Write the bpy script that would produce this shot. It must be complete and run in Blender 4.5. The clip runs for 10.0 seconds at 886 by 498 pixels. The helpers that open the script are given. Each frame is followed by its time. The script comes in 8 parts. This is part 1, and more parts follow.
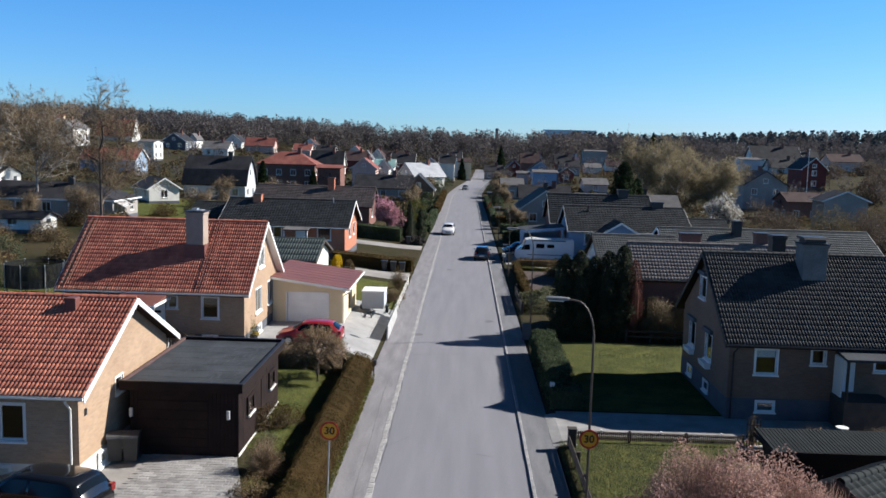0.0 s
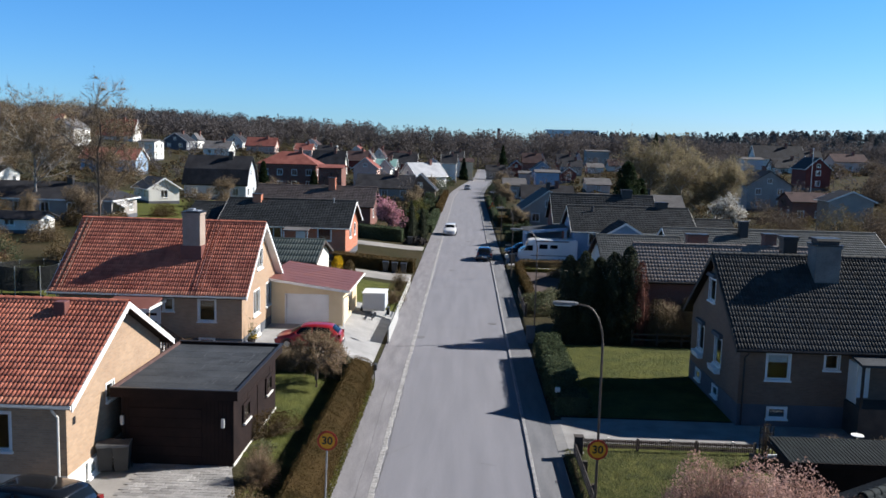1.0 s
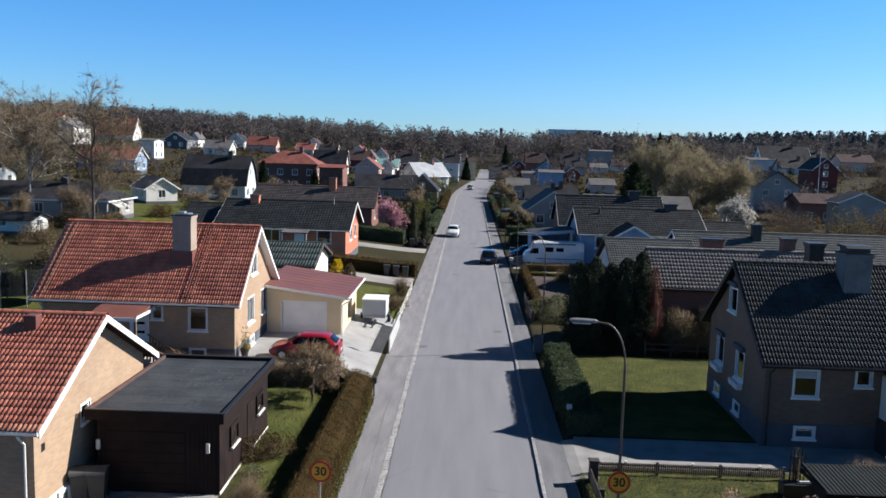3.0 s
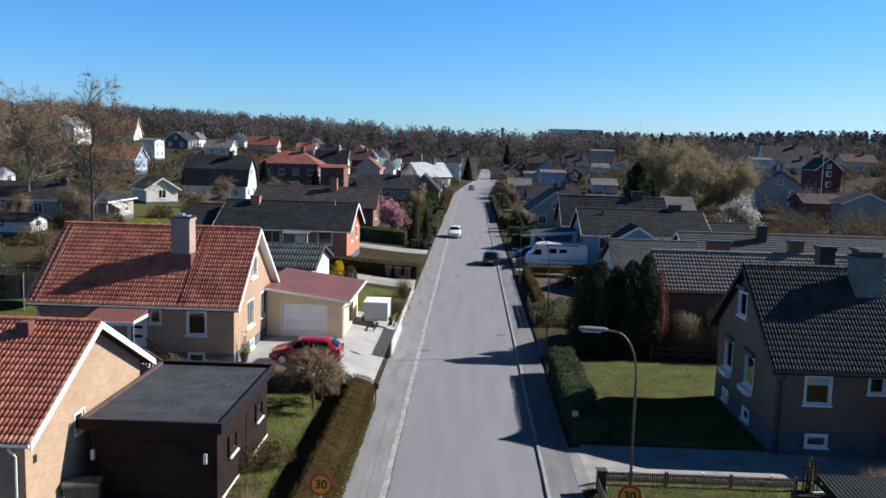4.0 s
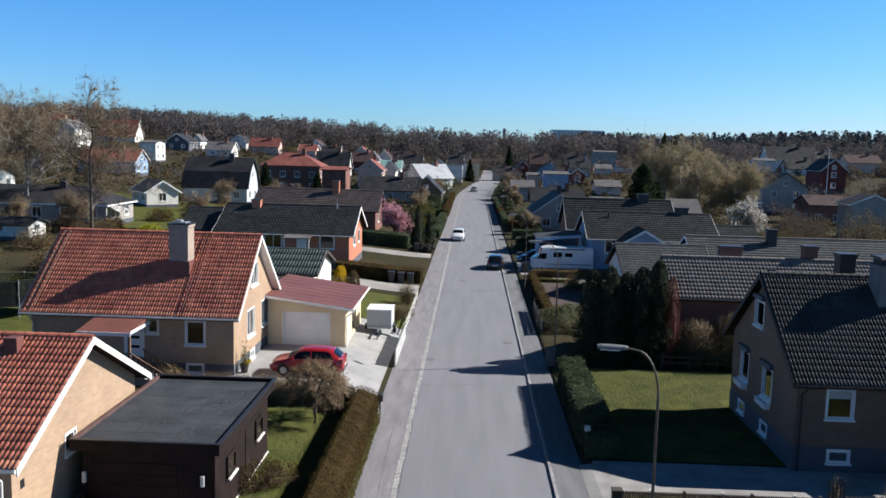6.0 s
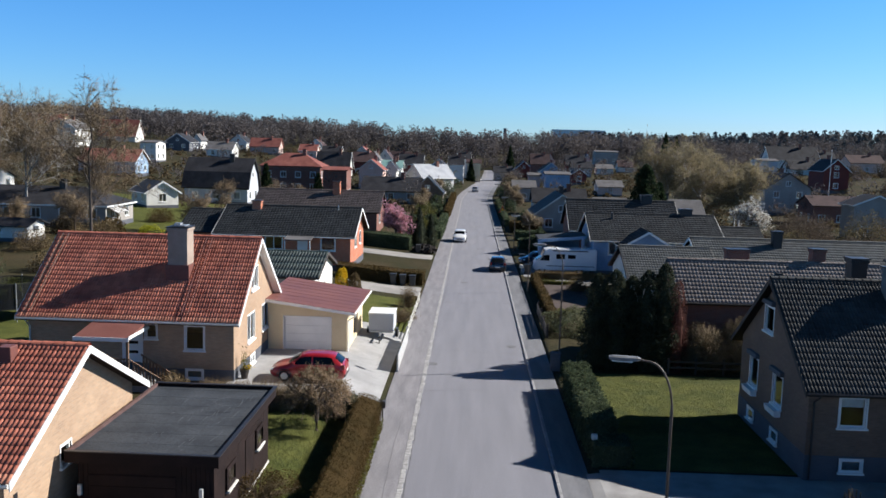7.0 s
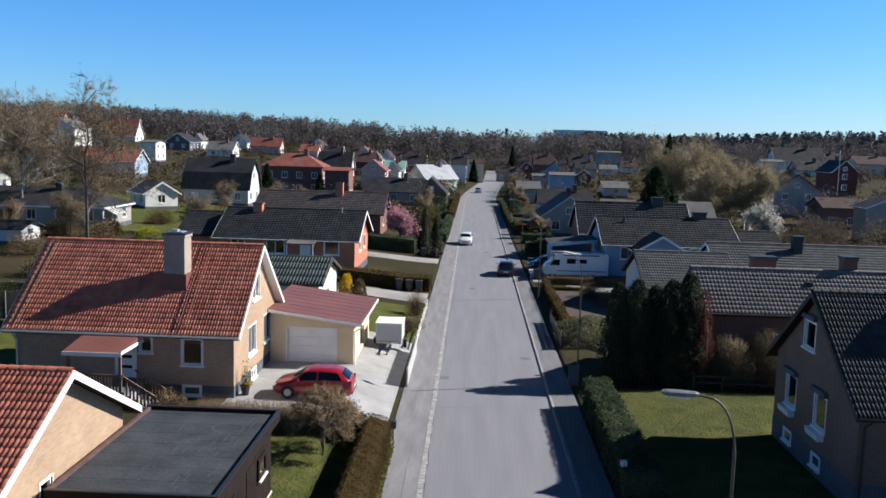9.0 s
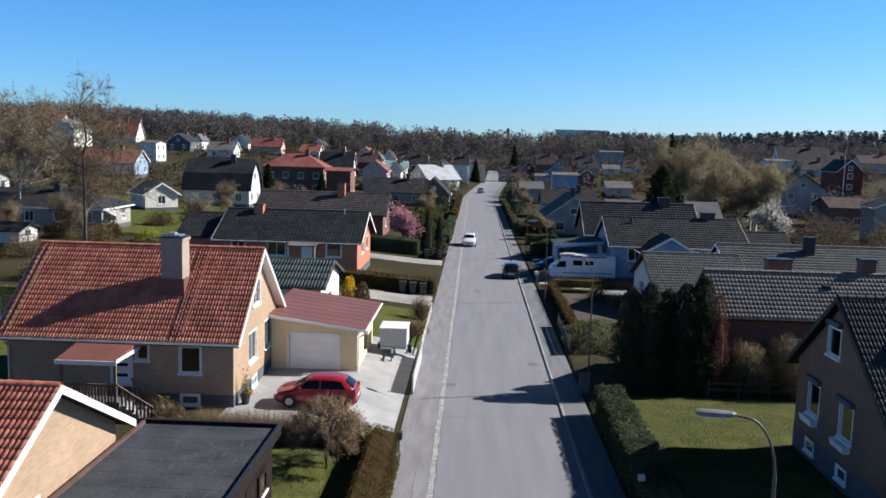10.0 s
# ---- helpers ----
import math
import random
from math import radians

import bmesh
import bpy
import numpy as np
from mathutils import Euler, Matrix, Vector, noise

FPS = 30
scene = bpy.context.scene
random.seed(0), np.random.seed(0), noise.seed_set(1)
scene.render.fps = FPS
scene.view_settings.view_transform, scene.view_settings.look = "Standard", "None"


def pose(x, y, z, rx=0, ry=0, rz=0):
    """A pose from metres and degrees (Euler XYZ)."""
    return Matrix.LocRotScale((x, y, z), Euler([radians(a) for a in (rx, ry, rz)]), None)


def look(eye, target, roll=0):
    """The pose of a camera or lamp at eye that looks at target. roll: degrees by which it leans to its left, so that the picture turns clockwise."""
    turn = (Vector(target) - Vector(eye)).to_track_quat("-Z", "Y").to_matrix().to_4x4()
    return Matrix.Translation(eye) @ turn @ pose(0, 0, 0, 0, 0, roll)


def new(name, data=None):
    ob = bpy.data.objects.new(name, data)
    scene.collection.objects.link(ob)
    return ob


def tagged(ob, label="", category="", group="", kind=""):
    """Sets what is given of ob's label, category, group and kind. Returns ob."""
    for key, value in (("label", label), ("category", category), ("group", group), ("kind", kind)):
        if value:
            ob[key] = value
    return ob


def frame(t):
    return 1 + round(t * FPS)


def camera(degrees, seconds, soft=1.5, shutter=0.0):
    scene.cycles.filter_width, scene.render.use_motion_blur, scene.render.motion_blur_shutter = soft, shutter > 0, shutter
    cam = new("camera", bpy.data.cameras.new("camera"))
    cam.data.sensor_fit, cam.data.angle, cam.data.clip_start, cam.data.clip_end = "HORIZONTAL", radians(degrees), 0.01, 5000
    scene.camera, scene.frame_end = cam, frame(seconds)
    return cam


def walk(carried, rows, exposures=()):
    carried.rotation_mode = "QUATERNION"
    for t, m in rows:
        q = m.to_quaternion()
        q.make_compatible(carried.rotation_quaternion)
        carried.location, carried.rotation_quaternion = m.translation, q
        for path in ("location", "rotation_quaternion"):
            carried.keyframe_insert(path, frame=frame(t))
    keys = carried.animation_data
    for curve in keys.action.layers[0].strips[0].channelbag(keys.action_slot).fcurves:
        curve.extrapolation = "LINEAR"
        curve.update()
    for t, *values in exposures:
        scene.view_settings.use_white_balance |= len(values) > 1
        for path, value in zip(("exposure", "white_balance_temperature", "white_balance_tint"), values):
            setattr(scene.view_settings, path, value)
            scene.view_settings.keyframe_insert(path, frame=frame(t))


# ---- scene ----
cam = camera(54.3, 10.0, soft=1.6)
PATH = [
    (0, (0.816, 0.397, 12.834), (0.769, 2.383, 12.597), 1.5),
    (0.5, (0.773, 0.954, 12.788), (0.725, 2.939, 12.551), 1.5),
    (1, (0.762, 1.565, 12.773), (0.711, 3.55, 12.536), 1.5),
    (1.5, (0.741, 2.309, 12.785), (0.689, 4.294, 12.548), 1.6),
    (2, (0.691, 3.032, 12.776), (0.638, 5.017, 12.54), 1.6),
    (2.5, (0.633, 3.68, 12.782), (0.579, 5.665, 12.545), 1.6),
    (4, (0.448, 5.048, 12.871), (0.39, 7.033, 12.632), 1.6),
    (4.5, (0.377, 5.431, 12.919), (0.318, 7.416, 12.681), 1.6),
    (5, (0.324, 5.784, 12.966), (0.263, 7.769, 12.728), 1.6),
    (5.5, (0.244, 6.125, 12.987), (0.183, 8.11, 12.75), 1.5),
    (7, (-0.001, 7.182, 13.151), (-0.064, 9.167, 12.913), 1.5),
    (7.5, (-0.171, 7.746, 13.19), (-0.235, 9.731, 12.951), 1.5),
    (8, (-0.364, 8.43, 13.236), (-0.428, 10.414, 12.996), 1.6),
    (8.5, (-0.591, 9.199, 13.239), (-0.655, 11.184, 13.0), 1.6),
    (9, (-0.756, 9.939, 13.225), (-0.82, 11.923, 12.987), 1.6),
    (9.5, (-0.9, 10.719, 13.194), (-0.966, 12.704, 12.957), 1.5),
    (10, (-1.086, 11.448, 13.199), (-1.153, 13.433, 12.961), 1.5),
]
EXPOSURE = 1.1
walk(cam, [(t, look(eye, target, roll)) for t, eye, target, roll in PATH], [(0.0, EXPOSURE), (10.0, EXPOSURE)])

# ---- light: low spring sun ahead on the right, clear sky ----
SUN_EL, SUN_AZ = radians(33.6), math.atan2(0.959, 0.283)
world = bpy.data.worlds.new("sky")
scene.world = world
world.use_nodes = True
wn = world.node_tree.nodes
sky = wn.new("ShaderNodeTexSky")
sky.sky_type, sky.sun_disc = "NISHITA", False
sky.sun_elevation, sky.sun_rotation = SUN_EL, SUN_AZ
sky.air_density, sky.dust_density, sky.ozone_density, sky.altitude = 1.0, 0.0, 4.0, 50
hue, tint = wn.new("ShaderNodeHueSaturation"), wn.new("ShaderNodeMixRGB")
hue.inputs["Saturation"].default_value = 1.1
tint.blend_type = "MULTIPLY"
tint.inputs[0].default_value = 1.0
world.node_tree.links.new(sky.outputs[0], hue.inputs["Color"])
world.node_tree.links.new(hue.outputs[0], tint.inputs[1])
# the clear sky deepens towards the zenith
coord, sep, deep, dark = wn.new("ShaderNodeTexCoord"), wn.new("ShaderNodeSeparateXYZ"), wn.new("ShaderNodeMapRange"), wn.new("ShaderNodeMixRGB")
deep.inputs[1].default_value, deep.inputs[2].default_value, deep.inputs[3].default_value, deep.inputs[4].default_value = 0.22, 0.58, 1.0, 0.18
dark.blend_type = "MULTIPLY"
dark.inputs[0].default_value = 1.0
world.node_tree.links.new(coord.outputs["Generated"], sep.inputs[0])
world.node_tree.links.new(sep.outputs[2], deep.inputs[0])
# paler and warmer towards the sun's side, and near the horizon
side, low = wn.new("ShaderNodeMapRange"), wn.new("ShaderNodeMapRange")
side.inputs[1].default_value, side.inputs[2].default_value = -0.1, 0.42
low.inputs[1].default_value, low.inputs[2].default_value = 0.0, 0.3
rim, whole = wn.new("ShaderNodeMixRGB"), wn.new("ShaderNodeMixRGB")
rim.inputs[1].default_value, rim.inputs[2].default_value = (0.585, 0.93, 1.5, 1), (0.75, 0.96, 1.46, 1)
whole.inputs[2].default_value = (0.5, 1.16, 1.62, 1)
world.node_tree.links.new(sep.outputs[0], side.inputs[0])
world.node_tree.links.new(sep.outputs[2], low.inputs[0])
world.node_tree.links.new(side.outputs[0], rim.inputs[0])
world.node_tree.links.new(rim.outputs[0], whole.inputs[1])
world.node_tree.links.new(low.outputs[0], whole.inputs[0])
world.node_tree.links.new(whole.outputs[0], tint.inputs[2])
world.node_tree.links.new(tint.outputs[0], dark.inputs[1])
world.node_tree.links.new(deep.outputs[0], dark.inputs[2])
world.node_tree.links.new(dark.outputs[0], wn["Background"].inputs[0])
wn["Background"].inputs[1].default_value = 0.048
sun = new("sun", bpy.data.lights.new("sun", "SUN"))
sun.data.energy, sun.data.angle, sun.data.color = 4.0, radians(0.53), (1.0, 0.97, 0.93)
SUN_DIR = Vector((math.cos(SUN_EL) * 0.959, math.cos(SUN_EL) * 0.283, math.sin(SUN_EL)))
sun.matrix_world = look(SUN_DIR * 60, (0, 0, 0))

# ---- helpers of this scene ----
from mathutils.geometry import tessellate_polygon
rng = np.random.default_rng(7)


def thing(name, label, category, loc=(0, 0, 0), yaw=0, group="", kind=""):
    ob = new(name)
    ob.empty_display_size = 0.3
    ob.matrix_world = pose(*loc, 0, 0, yaw)
    return tagged(ob, label, category, group, kind)


def part(name, bm, material, parent=None, label="", kind=""):
    """One mesh object from a bmesh or a ready mesh, under a thing or a part."""
    if isinstance(bm, bmesh.types.BMesh):
        me = bpy.data.meshes.new(name)
        bmesh.ops.recalc_face_normals(bm, faces=bm.faces)
        bm.to_mesh(me)
        bm.free()
    else:
        me = bm
    if material and not me.materials:
        me.materials.append(material)
    ob = new(name, me)
    ob.parent = parent
    return tagged(ob, label, "", "", kind)


def np_mesh(name, verts, faces, material=None, smooth=False):
    verts, faces = np.asarray(verts, np.float32), np.asarray(faces, np.int32)
    me = bpy.data.meshes.new(name)
    me.vertices.add(len(verts))
    me.vertices.foreach_set("co", verts.ravel())
    n, k = faces.shape
    me.loops.add(n * k)
    me.loops.foreach_set("vertex_index", faces.ravel())
    me.polygons.add(n)
    me.polygons.foreach_set("loop_start", np.arange(0, n * k, k, dtype=np.int32))
    me.polygons.foreach_set("loop_total", np.full(n, k, np.int32))
    if smooth:
        me.polygons.foreach_set("use_smooth", np.ones(n, bool))
    me.update(calc_edges=True)
    if material:
        me.materials.append(material)
    return me


def repeat(verts, faces, mats):
    """Copies of one small shape at 4 x 4 poses, as joined arrays."""
    v, f, m = np.asarray(verts, float), np.asarray(faces), np.asarray(mats, float)
    out = np.einsum("nij,kj->nki", m[:, :3, :3], v) + m[:, None, :3, 3]
    return out.reshape(-1, 3), (f[None] + (np.arange(len(m)) * len(v))[:, None, None]).reshape(-1, f.shape[1])


def box(bm, x0, x1, y0, y1, z0, z1, bevel=0.0):
    geo = bmesh.ops.create_cube(bm, size=1, matrix=Matrix.Translation(((x0 + x1) / 2, (y0 + y1) / 2, (z0 + z1) / 2)) @ Matrix.Diagonal((x1 - x0, y1 - y0, z1 - z0, 1)))
    if bevel:
        edges = list({e for v in geo["verts"] for e in v.link_edges})
        bmesh.ops.bevel(bm, geom=edges, offset=bevel, segments=2, affect="EDGES", profile=0.5)
    return bm


def boxes(*args, bevel=0.0):
    bm = bmesh.new()
    for a in args:
        box(bm, *a, bevel=bevel)
    return bm


def cyl(bm, p0, p1, r0, r1=None, seg=10):
    p0, p1 = Vector(p0), Vector(p1)
    d = p1 - p0
    m = Matrix.Translation((p0 + p1) / 2) @ d.to_track_quat("Z", "Y").to_matrix().to_4x4()
    bmesh.ops.create_cone(bm, cap_ends=True, segments=seg, radius1=r0, radius2=r0 if r1 is None else r1, depth=d.length, matrix=m)
    return bm


def prism(bm, pts, z0, z1):
    """A slab with the outline pts from z0 to z1."""
    lo = [bm.verts.new((*p[:2], z0)) for p in pts]
    hi = [bm.verts.new((*p[:2], z1)) for p in pts]
    bm.faces.new(lo), bm.faces.new(hi)
    for i in range(len(pts)):
        j = (i + 1) % len(pts)
        bm.faces.new((lo[i], lo[j], hi[j], hi[i]))
    return bm


def extrude(bm, pts, axis, a, b):
    """An outline in the plane across an axis (x: pts are y, z; y: pts are x, z), from a to b along it."""
    f = (lambda p, c: (c, p[0], p[1])) if axis == "x" else (lambda p, c: (p[0], c, p[1]))
    lo = [bm.verts.new(f(p, a)) for p in pts]
    hi = [bm.verts.new(f(p, b)) for p in pts]
    bm.faces.new(lo), bm.faces.new(hi)
    for i in range(len(pts)):
        j = (i + 1) % len(pts)
        bm.faces.new((lo[i], lo[j], hi[j], hi[i]))
    return bm


def tube(bm, pts, r, seg=8):
    """A round bar along a line of points."""
    pts = [Vector(p) for p in pts]
    rings = []
    for i, p in enumerate(pts):
        d = (pts[min(i + 1, len(pts) - 1)] - pts[max(i - 1, 0)]).normalized()
        m = d.to_track_quat("Z", "Y").to_matrix()
        rr = r[i] if isinstance(r, (list, tuple)) else r
        rings.append([bm.verts.new(p + m @ Vector((rr * math.cos(a), rr * math.sin(a), 0))) for a in (2 * math.pi * k / seg for k in range(seg))])
    for a, b in zip(rings, rings[1:]):
        for k in range(seg):
            bm.faces.new((a[k], a[(k + 1) % seg], b[(k + 1) % seg], b[k]))
    bm.faces.new(rings[0]), bm.faces.new(rings[-1])
    return bm


def panel(bm, o, u, n, outer, holes, th):
    """A wall of thickness th: outline and openings as (along, up) from o; u along, n outwards."""
    o, u, n, up = Vector(o), Vector(u), Vector(n), Vector((0, 0, 1))
    loops = [outer] + [[(a, c), (b, c), (b, d), (a, d)] for a, b, c, d in holes]
    flat = [p for lp in loops for p in lp]
    tris = tessellate_polygon([[Vector((p[0], p[1], 0)) for p in lp] for lp in loops])
    front = [bm.verts.new(o + u * p[0] + up * p[1]) for p in flat]
    back = [bm.verts.new(o + u * p[0] + up * p[1] - n * th) for p in flat]
    for t in tris:
        try:
            bm.faces.new([front[i] for i in t])
            bm.faces.new([back[i] for i in t])
        except ValueError:
            pass
    k = 0
    for lp in loops:
        for i in range(len(lp)):
            a, b = k + i, k + (i + 1) % len(lp)
            bm.faces.new((front[a], front[b], back[b], back[a]))
        k += len(lp)
    return bm


def smooth_step(v, a, b):
    t = np.clip((np.asarray(v, float) - a) / (b - a), 0, 1)
    return t * t * (3 - 2 * t)


# ---- the lie of the land ----
def road_x(y):
    """The street bends to the right far ahead."""
    return 8.5 * smooth_step(y, 210, 400) + 0.03 * np.clip(np.asarray(y, float) - 400, 0, 60)


def road_z(y):
    return 4.0 * smooth_step(y, 420, 520)


def land(x, y):
    x, y = np.asarray(x, float), np.asarray(y, float)
    x = x - road_x(y) * (np.abs(x) < 30)
    z = road_z(y) + 4.2 * smooth_step(y, 180, 380) * smooth_step(-x, 12, 55)
    z = z + 0.75 * smooth_step(-x, 4.0, 7.6 + 8 * smooth_step(y, 66, 90)) + 0.13 * smooth_step(x, 4.9, 5.4)
    z = z - 0.18 * (1 - smooth_step(-x, 4.0, 4.3)) * (1 - smooth_step(x, 5.0, 5.2)) * (np.asarray(y) < 470)
    z = z + 0.06 * np.clip(-x - 28, 0, 170) * smooth_step(y, 40, 200)
    z = z - 0.014 * np.clip(x - 20, 0, 110) * (1 - smooth_step(y, 170, 280))
    z = z + (3.2 * smooth_step(x, 14, 34) + 4 * smooth_step(x, 50, 105)) * smooth_step(y, 170, 280) * (1 - smooth_step(y, 420, 520))
    z = z + 12 * smooth_step(x, 40, 400) * smooth_step(y, 420, 720) + 9 * smooth_step(y, 520, 900)
    return z


def gz(x, y):
    return float(land(x, y))


# ---- materials ----
def shade(name, a, b, scale=2.0, rough=0.8, bump=0.3, fine=40.0, metal=0.0, vary=0.0, island=0.0, spec=0.5, c=None, bump_d=0.02, speck=0.35):
    """Two tones mixed by large and fine noise, with relief; vary: change from object to object; island: from piece to piece."""
    m = bpy.data.materials.new(name)
    m.use_nodes = True
    nt = m.node_tree
    N, L = nt.nodes, nt.links
    p = N["Principled BSDF"]
    p.inputs["Metallic"].default_value = metal
    p.inputs["Specular IOR Level"].default_value = spec
    geo = N.new("ShaderNodeNewGeometry")
    big, small = N.new("ShaderNodeTexNoise"), N.new("ShaderNodeTexNoise")
    for t, s, d in ((big, scale, 6), (small, fine, 3)):
        t.inputs["Scale"].default_value, t.inputs["Detail"].default_value = s, d
        L.new(geo.outputs["Position"], t.inputs["Vector"])
    mr = N.new("ShaderNodeMapRange")
    mr.inputs[1].default_value, mr.inputs[2].default_value = 0.32, 0.68
    L.new(big.outputs[0], mr.inputs[0])
    mix = N.new("ShaderNodeMixRGB")
    mix.inputs[1].default_value, mix.inputs[2].default_value = (*a, 1), (*b, 1)
    L.new(mr.outputs[0], mix.inputs[0])
    col = mix.outputs[0]
    mul = N.new("ShaderNodeMixRGB")
    mul.blend_type = "OVERLAY"
    mul.inputs[0].default_value = speck
    L.new(col, mul.inputs[1]), L.new(small.outputs[0], mul.inputs[2])
    col = mul.outputs[0]
    for on, out in ((vary, "object"), (island, "island")):
        if on:
            hsv = N.new("ShaderNodeHueSaturation")
            r = N.new("ShaderNodeMapRange")
            r.inputs[3].default_value, r.inputs[4].default_value = 1 - on, 1 + on
            if out == "object":
                L.new(N.new("ShaderNodeObjectInfo").outputs["Random"], r.inputs[0])
            else:
                L.new(geo.outputs["Random Per Island"], r.inputs[0])
            L.new(r.outputs[0], hsv.inputs["Value"]), L.new(col, hsv.inputs["Color"])
            col = hsv.outputs[0]
    L.new(col, p.inputs["Base Color"])
    rr = N.new("ShaderNodeMapRange")
    rr.inputs[3].default_value, rr.inputs[4].default_value = max(0.02, rough - 0.1), min(1, rough + 0.1)
    L.new(big.outputs[0], rr.inputs[0]), L.new(rr.outputs[0], p.inputs["Roughness"])
    if bump:
        bp = N.new("ShaderNodeBump")
        bp.inputs["Strength"].default_value, bp.inputs["Distance"].default_value = bump, bump_d
        L.new(small.outputs[0], bp.inputs["Height"]), L.new(bp.outputs[0], p.inputs["Normal"])
    return m


def brickwork(name, a, b, mortar, bw=0.25, bh=0.075):
    m = shade(name, a, b, 0.7, 0.88, 0.0, 30)
    nt = m.node_tree
    N, L = nt.nodes, nt.links
    p = N["Principled BSDF"]
    geo = N["Geometry"]
    sep, add, com = N.new("ShaderNodeSeparateXYZ"), N.new("ShaderNodeMath"), N.new("ShaderNodeCombineXYZ")
    L.new(geo.outputs["Position"], sep.inputs[0])
    L.new(sep.outputs[0], add.inputs[0]), L.new(sep.outputs[1], add.inputs[1])
    L.new(add.outputs[0], com.inputs[0]), L.new(sep.outputs[2], com.inputs[1])
    bt = N.new("ShaderNodeTexBrick")
    bt.inputs["Scale"].default_value = 1
    bt.inputs["Brick Width"].default_value, bt.inputs["Row Height"].default_value = bw, bh
    bt.inputs["Mortar Size"].default_value, bt.inputs["Bias"].default_value = 0.008, 0.0
    bt.inputs["Color1"].default_value, bt.inputs["Color2"].default_value = (0.86, 0.84, 0.82, 1), (1.1, 1.07, 1.04, 1)
    bt.inputs["Mortar"].default_value = (1, 1, 1, 1)
    L.new(com.outputs[0], bt.inputs["Vector"])
    src = p.inputs["Base Color"].links[0].from_socket
    mul, mm = N.new("ShaderNodeMixRGB"), N.new("ShaderNodeMixRGB")
    mul.blend_type = "MULTIPLY"
    mul.inputs[0].default_value = 1
    L.new(src, mul.inputs[1]), L.new(bt.outputs[0], mul.inputs[2])
    mm.inputs[2].default_value = (*mortar, 1)
    L.new(bt.outputs["Fac"], mm.inputs[0]), L.new(mul.outputs[0], mm.inputs[1]), L.new(mm.outputs[0], p.inputs["Base Color"])
    bp = N.new("ShaderNodeBump")
    bp.invert = True
    bp.inputs["Strength"].default_value, bp.inputs["Distance"].default_value = 0.6, 0.01
    L.new(bt.outputs["Fac"], bp.inputs["Height"]), L.new(bp.outputs[0], p.inputs["Normal"])
    return m


def plain(name, c, rough=0.5, metal=0.0, coat=0.0, spec=0.5):
    m = bpy.data.materials.new(name)
    m.use_nodes = True
    p = m.node_tree.nodes["Principled BSDF"]
    p.inputs["Base Color"].default_value = (*c, 1)
    p.inputs["Roughness"].default_value, p.inputs["Metallic"].default_value = rough, metal
    p.inputs["Coat Weight"].default_value, p.inputs["Coat Roughness"].default_value = coat, 0.05
    p.inputs["Specular IOR Level"].default_value = spec
    return m


def along(m, k=(1.0, 0.07, 1.0), source="Noise Texture"):
    """Draws the large noise out along the street, as traffic wears it."""
    N, L = m.node_tree.nodes, m.node_tree.links
    mp = N.new("ShaderNodeMapping")
    mp.inputs["Scale"].default_value = k
    L.new(N["Geometry"].outputs["Position"], mp.inputs["Vector"]), L.new(mp.outputs[0], N[source].inputs["Vector"])
    return m


ASPHALT = along(shade("asphalt", (0.168, 0.167, 0.187), (0.204, 0.202, 0.224), 1.6, 0.9, 0.35, 26, speck=0.55))
ASPHALT_WALK = along(shade("asphalt_walk", (0.165, 0.158, 0.169), (0.232, 0.223, 0.234), 2.2, 0.92, 0.4, 24, speck=0.6), (1.0, 0.15, 1.0))
ASPHALT_NEW = along(shade("newer_asphalt_walk", (0.118, 0.119, 0.128), (0.168, 0.168, 0.178), 2.2, 0.92, 0.4, 24, speck=0.6), (1.0, 0.15, 1.0))
GUTTER = shade("gutter_stone", (0.22, 0.214, 0.212), (0.37, 0.36, 0.352), 5, 0.9, 0.5, 30, vary=0.14, speck=0.6)
KERB = shade("kerb_granite", (0.22, 0.215, 0.22), (0.32, 0.31, 0.31), 3, 0.85, 0.4, 60, vary=0.12)
CRACK = shade("crack_tar", (0.09, 0.088, 0.09), (0.12, 0.118, 0.12), 3, 0.9, 0.2)
PATCH = shade("asphalt_patch", (0.12, 0.118, 0.125), (0.15, 0.148, 0.152), 0.8, 0.92, 0.4, 50)
GROUND = shade("rough_ground", (0.026, 0.028, 0.012), (0.055, 0.043, 0.024), 0.16, 0.95, 0.8, 5, bump_d=0.1, speck=0.7, spec=0.08)
LAWN = shade("lawn_grass", (0.055, 0.065, 0.016), (0.102, 0.106, 0.028), 0.8, 0.95, 0.9, 14, bump_d=0.06, speck=0.8, spec=0.1)
LAWN_ROUGH = shade("rough_lawn", (0.026, 0.036, 0.008), (0.1, 0.1, 0.028), 1.3, 0.95, 0.9, 9, bump_d=0.09, speck=0.9, spec=0.1)
GRASS_ROUGH = shade("rough_grass_blades", (0.03, 0.042, 0.008), (0.12, 0.122, 0.035), 1.1, 0.85, 0, 12, island=0.6)
GRASS = shade("grass_blades", (0.052, 0.066, 0.014), (0.105, 0.11, 0.03), 0.8, 0.8, 0, 14, island=0.35)
CONCRETE = shade("drive_concrete", (0.25, 0.248, 0.245), (0.34, 0.336, 0.332), 0.9, 0.9, 0.3, 25, speck=0.4)
PAVER = shade("paver", (0.2, 0.19, 0.185), (0.31, 0.3, 0.29), 0.9, 0.9, 0.4, 40, vary=0.2)
PAVERS = shade("pavers_far", (0.2, 0.19, 0.185), (0.31, 0.3, 0.29), 0.9, 0.9, 0.4, 40, island=0.2)
SOIL = shade("soil", (0.045, 0.03, 0.026), (0.08, 0.056, 0.047), 0.8, 0.97, 0.9, 10, bump_d=0.06)
